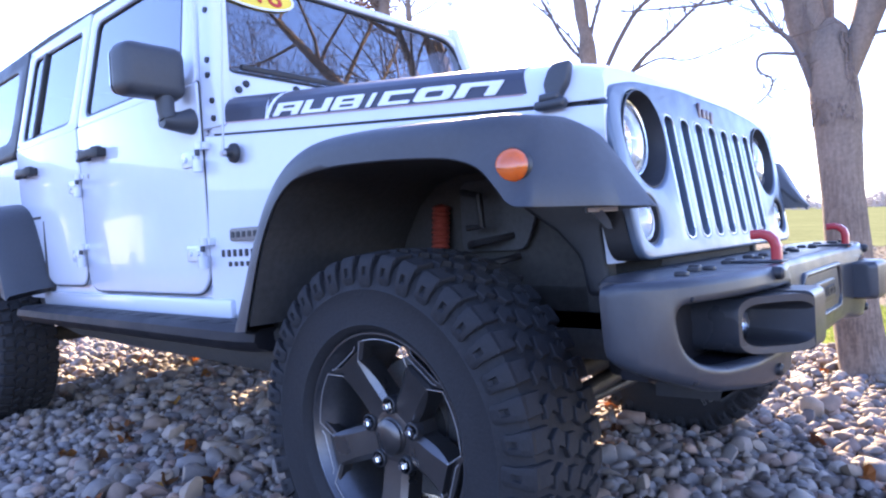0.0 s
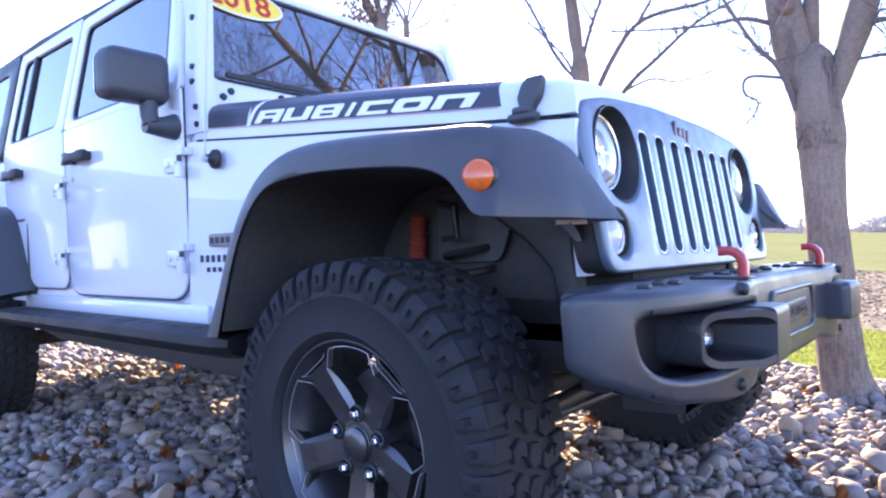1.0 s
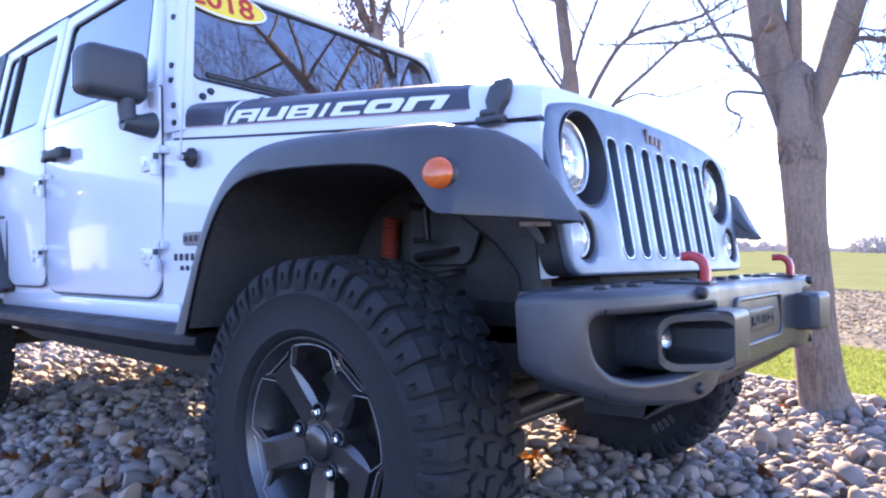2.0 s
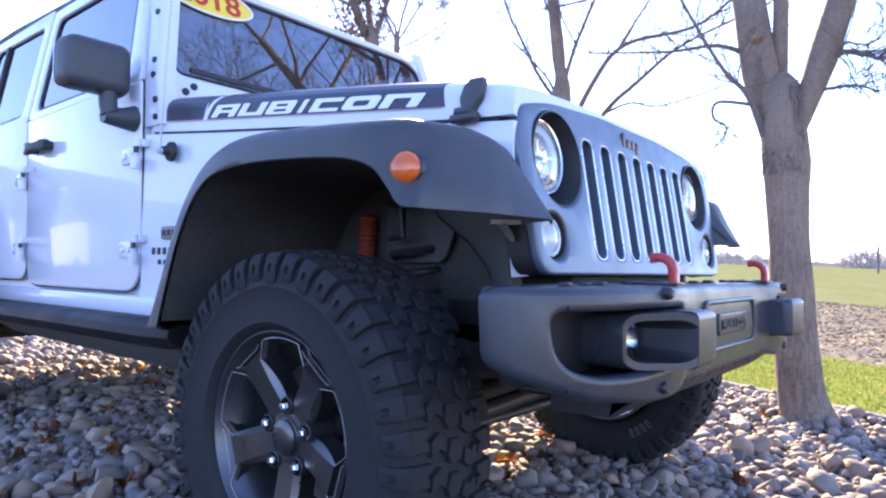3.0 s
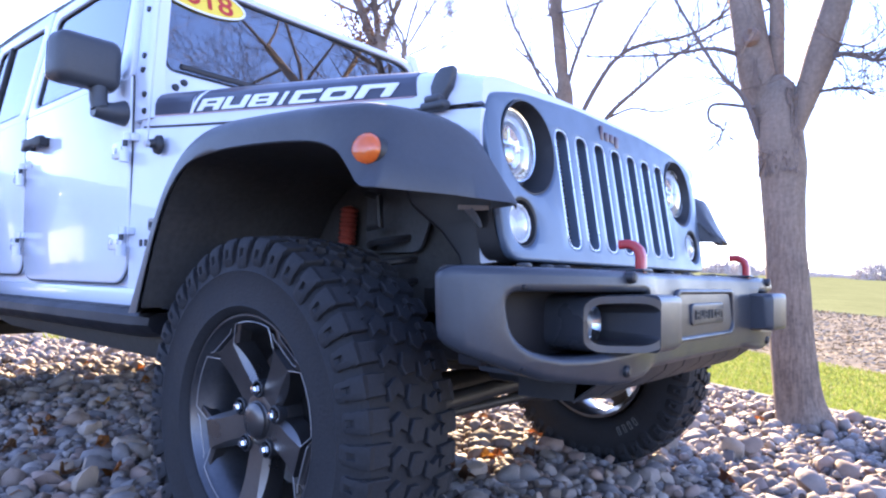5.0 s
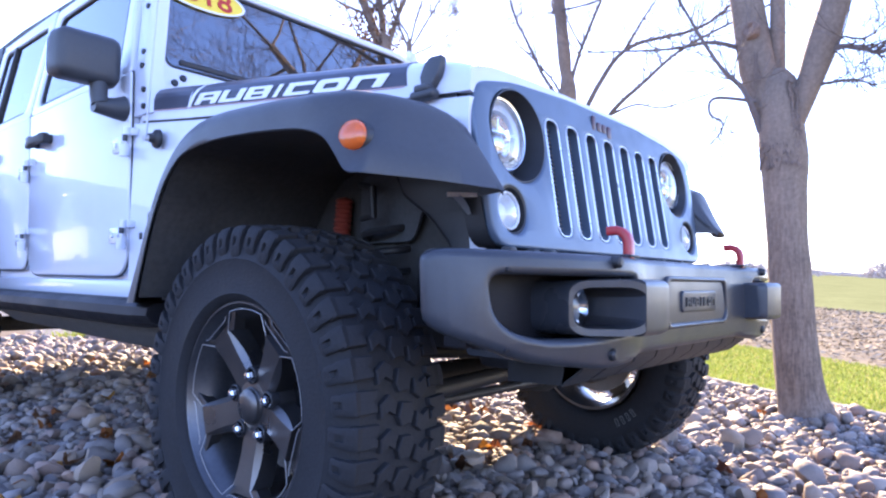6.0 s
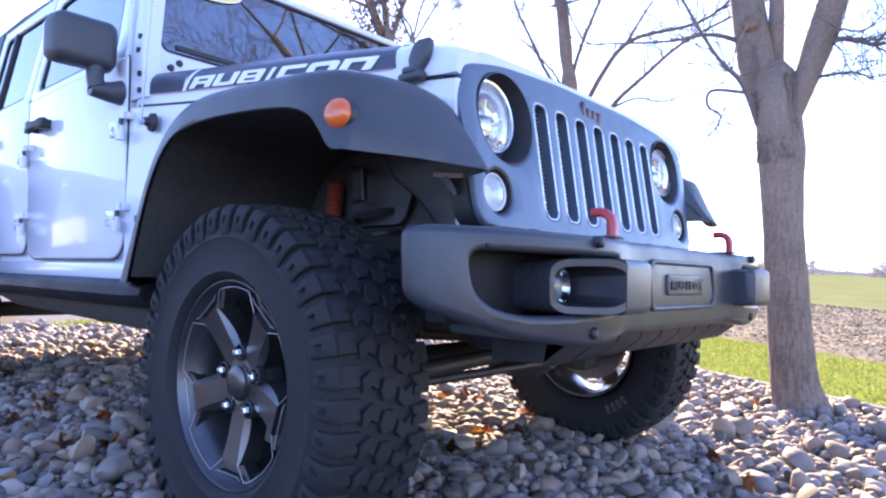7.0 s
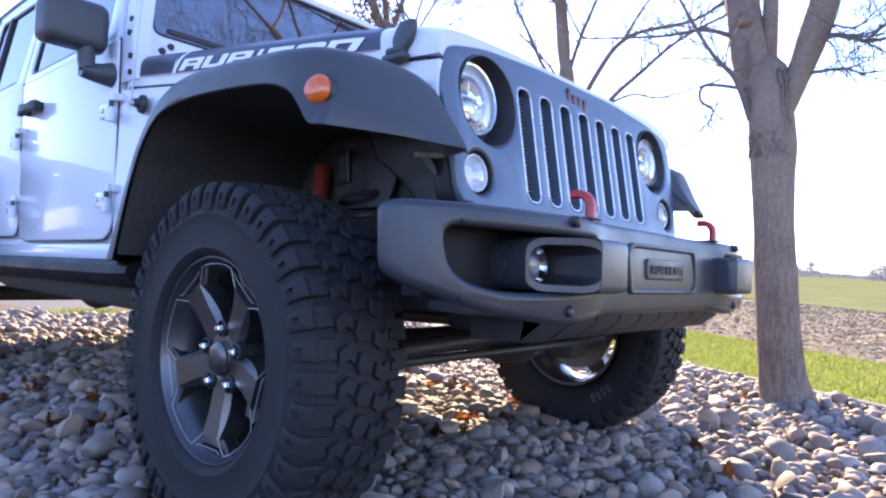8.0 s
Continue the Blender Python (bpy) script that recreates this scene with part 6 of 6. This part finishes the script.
for _ in range(520):
    c = Vector((rng.gauss(-0.32, 0.30), rng.gauss(-0.1, 0.3), rng.gauss(5.25, 0.26)))
    u = Vector((rng.uniform(-1, 1), rng.uniform(-1, 1), rng.uniform(-1, 1))).normalized()
    v = u.orthogonal().normalized()
    s = rng.uniform(0.025, 0.05)
    bm.faces.new([bm.verts.new(c + u * a * s + v * b * s) for a, b in ((-1.2, 0), (-0.3, -0.6), (1.1, 0), (-0.3, 0.6))])
tagged(part("foliage", bm, RUSTY, third_tree, "rusty brown dead leaves"), kind="stuff")


# woods and single trees far over the fields
def far_tree(at, height, width, seed, name_label):
    rng = random.Random(seed)
    p = Vector((at[0], at[1], ground_z(*at)))
    t = thing("far_tree", name_label, "tree", p, "trees on the horizon")
    bm = bmesh.new()
    tube(bm, [(0, 0, -0.5), (0, 0, height * 0.5)], [height * 0.03, height * 0.012], 7)
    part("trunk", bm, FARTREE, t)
    bm = bmesh.new()
    for _ in range(1300):
        a, e = rng.uniform(0, 6.28), rng.uniform(0.0, 1.57)
        r = rng.uniform(0.3, 1.0) ** 0.6 * (1 + 0.25 * math.sin(a * 3 + seed))
        c = Vector((math.cos(a) * math.cos(e) * width * r, math.sin(a) * math.cos(e) * width * r, math.sin(e) * height * 0.62 * r))
        u = Vector((rng.uniform(-1, 1), rng.uniform(-1, 1), rng.uniform(-1, 1))).normalized()
        v = u.orthogonal().normalized()
        s = rng.uniform(0.02, 0.06) * width
        bm.faces.new([bm.verts.new(c + u * a2 * s + v * b2 * s) for a2, b2 in ((-1.2, 0), (0, -0.7), (1.1, 0), (0, 0.6))])
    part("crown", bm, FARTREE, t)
    return t


FAR = [(95.1, 255, 9, 6), (95.9, 250, 11, 7), (96.6, 256, 9, 6), (97.3, 262, 6, 4), (101.3, 190, 8, 4), (102.2, 230, 5, 4), (103.2, 250, 6, 5), (104.6, 190, 5, 4), (105.4, 180, 6, 4), (106.4, 230, 6, 6), (107.2, 240, 6, 6), (92.0, 240, 8, 8), (89.5, 250, 9, 9), (111, 230, 7, 6), (113, 240, 6, 5), (86, 230, 8, 7), (80, 240, 9, 9)]
for k, (az, dist, h, w) in enumerate(FAR):
    far_tree((1.2 + dist * math.cos(radians(az)), -1.7 + dist * math.sin(radians(az))), h, w, k, "bare tree on the horizon, haze painted into its grey")
rng = random.Random(8)
bm = bmesh.new()
for k in range(8000):
    az = radians(rng.uniform(60, 160))
    d = rng.uniform(420, 470)
    x, y = 1.2 + d * math.cos(az), -1.7 + d * math.sin(az)
    top = 3.0 * (0.45 + 0.55 * noise.noise(Vector((az * 40, 0, 0)))) + 0.8
    c = Vector((x, y, ground_z(x, y) + rng.uniform(0, top)))
    u = Vector((-math.sin(az), math.cos(az), 0))
    s = rng.uniform(0.5, 1.4)
    bm.faces.new([bm.verts.new(c + u * a * s + Vector((0, 0, b * s))) for a, b in ((-1.2, 0), (-0.2, -0.7), (1.1, 0), (0.1, 0.8))])
# pale colour carries the haze; no mist is modelled
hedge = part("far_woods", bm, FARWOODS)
tagged(hedge, "low line of woods on the horizon, paled with painted haze", "woods", kind="stuff")
# pole shape in place of a young sapling; its crossbar is added
pole_at = (1.2 + 95 * math.cos(radians(95.2)), -1.7 + 95 * math.sin(radians(95.2)))
bm = bmesh.new()
tube(bm, [(*pole_at, ground_z(*pole_at) - 0.3), (*pole_at, ground_z(*pole_at) + 6.0)], [0.13, 0.09], 8)
box(bm, (pole_at[0], pole_at[1], ground_z(*pole_at) + 5.5), (1.8, 0.12, 0.12))
tagged(part("utility_pole", bm, TWIG), "thin grey pole in the field standing in for a young sapling", "pole")

# what the doors mirror: a tree line and parked white cars across the car park
def line_top(az):
    """The wood stands on a hill that falls away towards the open fields."""
    return min(26.0, max(13.0, 21.0 - 0.16 * (math.degrees(az) - 200))) + 2.0 * noise.noise(Vector((az * 4, 0, 3)))


bm = bmesh.new()
rng = random.Random(9)
for k in range(16000):
    az = radians(rng.uniform(150, 330))
    d = rng.uniform(150, 190)
    x, y = d * math.cos(az), d * math.sin(az)
    top = line_top(az) + 0.3 * noise.noise(Vector((az * 60, 0, 3)))
    c = Vector((x, y, rng.uniform(0, 1) ** 0.8 * (top - 4.0)))
    u = Vector((-math.sin(az), math.cos(az), 0))
    s = rng.uniform(0.5, 1.2)
    bm.faces.new([bm.verts.new(c + u * a * s + Vector((0, 0, b * s))) for a, b in ((-1.2, 0), (-0.2, -0.7), (1.1, 0), (0.1, 0.8))])
rows = []
for k in range(181):
    az = radians(150 + k)
    rows.append([bm.verts.new((172 * math.cos(az), 172 * math.sin(az), z)) for z in (-1, line_top(az))])
for p, q in zip(rows, rows[1:]):
    bm.faces.new((p[0], q[0], q[1], p[1]))
tagged(part("tree_line", bm, TREELINE), "bare tree line across the car park, tinted blue for haze", "woods", kind="stuff")


def parked_car(at, turn, label, tall, belt):
    c = thing("parked_car", label, "car", (*at, 0.05), "parked white cars")
    c.rotation_euler = (0, 0, radians(turn))
    bm = bmesh.new()
    low = [(-2.3, 0.35), (-2.3, 0.9), (-2.2, 1.0), (-0.9, 1.05), (-0.9, 1.02), (1.0, 1.02), (2.1, 0.9), (2.3, 0.75), (2.3, 0.35)]
    loft(bm, [[Vector((x, y, z * k * belt)) for x, z in low] for y, k in ((-0.88, 0.97), (-0.8, 1.0), (0.8, 1.0), (0.88, 0.97))])
    part("body", bm, WHITE, c)
    bm = bmesh.new()
    cab = [(-1.9 if tall < 1.6 else -0.9, belt), (-1.3 if tall < 1.6 else -0.7, tall), (0.3, tall), (1.1, belt)]
    loft(bm, [[Vector((x, y * (1 if z < tall else 0.84), z)) for x, z in cab] for y in (-0.78, 0.78)])
    part("cabin", bm, GLASS, c)
    bm = bmesh.new()
    box(bm, ((cab[1][0] + 0.3) / 2, 0, tall), (abs(0.3 - cab[1][0]), 1.3, 0.06), 0.03)
    part("roof", bm, WHITE, c)
    for x in (-1.4, 1.4):
        for y in (-0.86, 0.86):
            part("wheel", lathe(bmesh.new(), [(0.0, -0.1), (0.2, -0.11), (0.34, -0.1), (0.36, -0.06), (0.36, 0.06), (0.34, 0.1), (0.0, 0.1)], (x, y, 0.32), (0, 1, 0), 24), RUBBER, c)
    return c


parked_car((-12.4, -4.5), 150, "white pickup parked across the car park", 2.0, 1.3)
parked_car((-20.5, -9.6), 155, "white saloon parked across the car park", 1.45, 1.0)

# ---- stones, leaves and grass, last ----
rs = np.random.RandomState(3)


def stone_shape(k, sub):
    """A rounded, uneven pebble about 1 across."""
    bm = bmesh.new()
    bmesh.ops.create_icosphere(bm, subdivisions=sub, radius=0.5)
    r = random.Random(100 + k)
    cuts = [(Vector((r.uniform(-1, 1), r.uniform(-1, 1), r.uniform(-1, 1))).normalized(), r.uniform(0.21, 0.38)) for _ in range(r.randint(5, 10))]
    off = Vector((k * 7.1, 3.3, 1.7))
    for v in bm.verts:
        d = v.co.normalized()
        v.co *= 1 + 0.26 * noise.noise(d * 1.3 + off)
        for n, h in cuts:
            over = v.co.dot(n) - h
            if over > 0:
                v.co -= n * over * 0.80
        v.co.x *= 1.18
        v.co.z *= 0.76
    vs = np.array([v.co[:] for v in bm.verts])
    fs = np.array([[v.index for v in f.verts] for f in bm.faces])
    bm.free()
    return vs, fs


FINE = [stone_shape(k, 3 if k < 0 else 2) for k in range(14)]
ROUGH = [stone_shape(k, 1) for k in range(10)]


def in_bed(x, y):
    return beyond(x, y) < -0.03 and x > -6.05 and y > -4.4 and math.hypot(x - 0.46, y - 2.22) > 0.15


def turn_matrix(rng):
    a, b, c = rng.uniform(0, 6.283), rng.normal(0, 0.42), rng.normal(0, 0.42)
    return np.array(Euler((b, c, a)).to_matrix())


def scatter(x0, x1, y0, y1, size, cell, layer, rng, keep):
    """Places, sizes and turns of stones over a patch, on a jittered lattice."""
    out = []
    for i, gx in enumerate(np.arange(x0, x1, cell)):
        for gy in np.arange(y0, y1, cell):
            x = gx + rng.uniform(-0.45, 0.45) * cell
            y = gy + rng.uniform(-0.45, 0.45) * cell + (0.5 * cell if i % 2 else 0)
            if not (in_bed(x, y) and keep(x, y)):
                continue
            s = size * math.exp(rng.normal(0, 0.39))
            z = ground_z(x, y) + layer + rng.uniform(-0.25, 0.30) * s
            out.append((x, y, z, s, turn_matrix(rng)))
    return out


def under_tyre(x, y):
    return any(abs(x - ax) < 0.20 and abs(y - ay) < 0.13 for ax in (0, REAR_X) for ay in (-TRACK, TRACK))


def joined(name, some, shapes, rng):
    verts, faces, base = [], [], 0
    for x, y, z, s, turn in some:
        vs, fs = shapes[rng.randint(len(shapes))]
        w = vs * (s * rng.uniform(0.85, 1.15), s * rng.uniform(0.85, 1.15), s * rng.uniform(0.8, 1.15)) @ turn.T + (x, y, z)
        verts.append(w), faces.append(fs + base)
        base += len(vs)
    me = bpy.data.meshes.new(name)
    me.from_pydata(np.concatenate(verts), [], np.concatenate(faces))
    return me


def in_near(x, y):
    return -2.4 < x < 1.9 and -1.7 < y < 2.0


def in_front(x, y):
    """Open stretches of the bed beside and before the car."""
    return (-1.7 < x < -0.1 and -1.25 < y < 0.3) or (-0.1 < x < 1.7 and -0.9 < y < 1.7)


def in_show(x, y):
    """The stretch of bed beside the front wheels whose stones are built one by one."""
    return (0.10 < x < 0.80 and 0.25 < y < 0.95) or (-1.05 < x < -0.55 and -1.15 < y < -0.55)


bed = thing("stone_bed", "bed of loose grey and tan river stones", "stones", kind="structure")
base_layer = scatter(-2.4, 1.9, -1.7, 2.0, 0.040, 0.034, -0.016, rs, in_near)
top_near = scatter(-2.4, 1.9, -1.7, 2.0, 0.044, 0.037, 0.006, rs, lambda x, y: in_near(x, y) and not under_tyre(x, y))
singles = [q for q in top_near if in_show(q[0], q[1])][:300]
chosen = {id(q) for q in singles}
far_some = scatter(-7.0, 6.0, -4.4, 6.0, 0.056, 0.048, 0.004, rs, lambda x, y: not in_near(x, y))
rest = [q for q in top_near if id(q) not in chosen]
me = joined("stones", [q for q in rest if not in_front(q[0], q[1])], ROUGH, rs)
tagged(part("stones", me, STONES, bed, angle=180), kind="stuff")
me = joined("stones", [q for q in rest if in_front(q[0], q[1])], FINE, rs)
tagged(part("stones", me, STONES, bed, angle=40), kind="stuff")
me = joined("stones", base_layer, ROUGH, rs)
tagged(part("stones", me, STONES, bed, angle=180), kind="stuff")
me = joined("stones", far_some, ROUGH, rs)
tagged(part("stones", me, STONES, bed, angle=180), kind="stuff")
shared = []
for k, (vs, fs) in enumerate(FINE):
    me = bpy.data.meshes.new("stone")
    me.from_pydata(vs, [], fs)
    me.polygons.foreach_set("use_smooth", [True] * len(me.polygons))
    me.set_sharp_from_angle(angle=radians(40))
    me.materials.append(STONE)
    shared.append(me)
for x, y, z, s, turn in singles:
    ob = new("stone", shared[rs.randint(len(shared))])
    ob.parent = bed
    ob.matrix_basis = Matrix.LocRotScale((x, y, z), Matrix(turn.tolist()).to_euler(), (s * rs.uniform(0.9, 1.1), s * rs.uniform(0.9, 1.1), s * rs.uniform(0.85, 1.1)))


# fallen leaves, curled and lobed
def leaf_mesh(seed):
    r = random.Random(seed)
    bm = bmesh.new()
    n = 15
    rim = []
    for k in range(n):
        a = 2 * math.pi * k / n
        rad = (0.032 if k % 3 == 0 else 0.024) * r.uniform(0.85, 1.15)
        rim.append(bm.verts.new((rad * 1.15 * math.cos(a), rad * math.sin(a), 0.016 * math.sin(a * 2 + seed) + 0.008 * math.sin(a + seed) + r.uniform(-0.004, 0.008))))
    mid = bm.verts.new((0, 0, -0.004))
    for k in range(n):
        bm.faces.new((mid, rim[k], rim[(k + 1) % n]))
    bmesh.ops.solidify(bm, geom=list(bm.faces), thickness=0.0008)
    tube(bm, [(0.03, 0, 0), (0.05, 0.004, 0.004)], 0.0012, 4)
    me = bpy.data.meshes.new("fallen_leaf")
    bmesh.ops.recalc_face_normals(bm, faces=bm.faces)
    bm.to_mesh(me)
    bm.free()
    me.materials.append(LEAF)
    return me


leaves = [leaf_mesh(k) for k in range(6)]
LEAF_AT = [(-3.54, 0.123), (-1.92, -0.65), (-1.94, -0.58), (-1.19, -0.575), (-1.16, -0.54), (-1.19, -0.625), (-1.39, -0.587), (-1.15, -0.816), (-1.12, -0.80), (-1.59, -0.837), (-2.56, 0.12), (-2.5, 0.10),
           (-0.73, 0.71), (-0.66, 0.82), (-0.63, 0.76), (-0.16, 0.23), (-0.14, 0.25), (-0.28, 0.73), (-0.08, 0.37), (-0.07, 0.0), (0.49, 0.776), (0.67, 0.52), (0.28, 2.05), (-1.25, -0.66), (-1.0, -0.98), (-1.75, -0.9), (-3.1, 0.35), (-2.1, -0.3)]
for _ in range(8):
    LEAF_AT.append((rs.uniform(-2.2, -0.8), rs.uniform(-1.15, -0.4)))
for k, (x, y) in enumerate(LEAF_AT):
    ob = new("fallen_leaf", leaves[k % 6])
    ob.matrix_basis = Matrix.LocRotScale((x, y, ground_z(x, y) + 0.036), Euler((rs.normal(0, 0.2), rs.normal(0, 0.2), rs.uniform(0, 6.28))), [1.5 if k in (0, 13, 14) else rs.uniform(0.7, 1.1)] * 3)
    tagged(ob, "curled orange-brown dry leaf on the stones", "leaf", "fallen leaves")


# grass blades
def blades(name, count, where, height, parent, seed):
    r = np.random.RandomState(seed)
    verts, faces = [], []
    for k in range(count):
        x, y = where(r)
        z = ground_z(x, y) + 0.003
        a, h = r.uniform(0, 6.283), height * r.uniform(0.5, 1.25)
        w = 0.004 * r.uniform(0.7, 1.5)
        lx, ly = r.normal(0, 0.35) * h, r.normal(0, 0.35) * h
        dx, dy = math.cos(a) * w, math.sin(a) * w
        b = len(verts)
        verts += [(x - dx, y - dy, z), (x + dx, y + dy, z), (x + dx * 0.6 + lx * 0.45, y + dy * 0.6 + ly * 0.45, z + h * 0.62), (x + lx, y + ly, z + h)]
        faces += [(b, b + 1, b + 2), (b, b + 2, b + 3)]
    me = bpy.data.meshes.new(name)
    me.from_pydata(verts, [], faces)
    ob = part(name, me, GRASS, parent, angle=180)
    return ob


def on_lawn(r):
    q = EDGE_AT + EDGE_DIR * r.uniform(-3.0, 5.0) + EDGE_N * (0.06 + 1.85 * r.uniform(0, 1))
    return q.x, q.y


tagged(blades("grass", 46000, on_lawn, 0.026, None, 1), "short bright green grass blades on the lawn", "grass", kind="stuff")


def by_road(r):
    return -5.85 + r.normal(0, 0.10), 1.02 + r.normal(0, 0.16)


tagged(blades("grass", 700, by_road, 0.07, None, 2), "patch of grass at the end of the stone bed", "grass", kind="stuff")


# straw and clods in the ploughed field
def straw_at(r):
    q = EDGE_AT + EDGE_DIR * r.uniform(-6, 9) + EDGE_N * r.uniform(1.9, 9.4)
    return q.x, q.y


r = np.random.RandomState(6)
verts, faces = [], []
for k in range(22000):
    x, y = straw_at(r)
    z = ground_z(x, y) + 0.012 + r.uniform(0, 0.03)
    a, ln, w = r.uniform(0, 6.283), r.uniform(0.012, 0.04), r.uniform(0.003, 0.009)
    c, s = math.cos(a), math.sin(a)
    b = len(verts)
    verts += [(x - c * ln + s * w, y - s * ln - c * w, z), (x + c * ln + s * w, y + s * ln - c * w, z + r.uniform(-0.01, 0.03)), (x + c * ln - s * w, y + s * ln + c * w, z + 0.012), (x - c * ln - s * w, y - s * ln + c * w, z + 0.008)]
    faces.append((b, b + 1, b + 2, b + 3))
me = bpy.data.meshes.new("straw")
me.from_pydata(verts, [], faces)
STRAW = many_coloured("straw and clods", [(0.29, 0.248, 0.178), (0.21, 0.178, 0.130), (0.35, 0.308, 0.228), (0.15, 0.124, 0.090)], "island", rough=0.9, bump=0)
tagged(part("straw", me, STRAW, angle=180), "loose straw and clods on the ploughed field", "straw", kind="stuff")
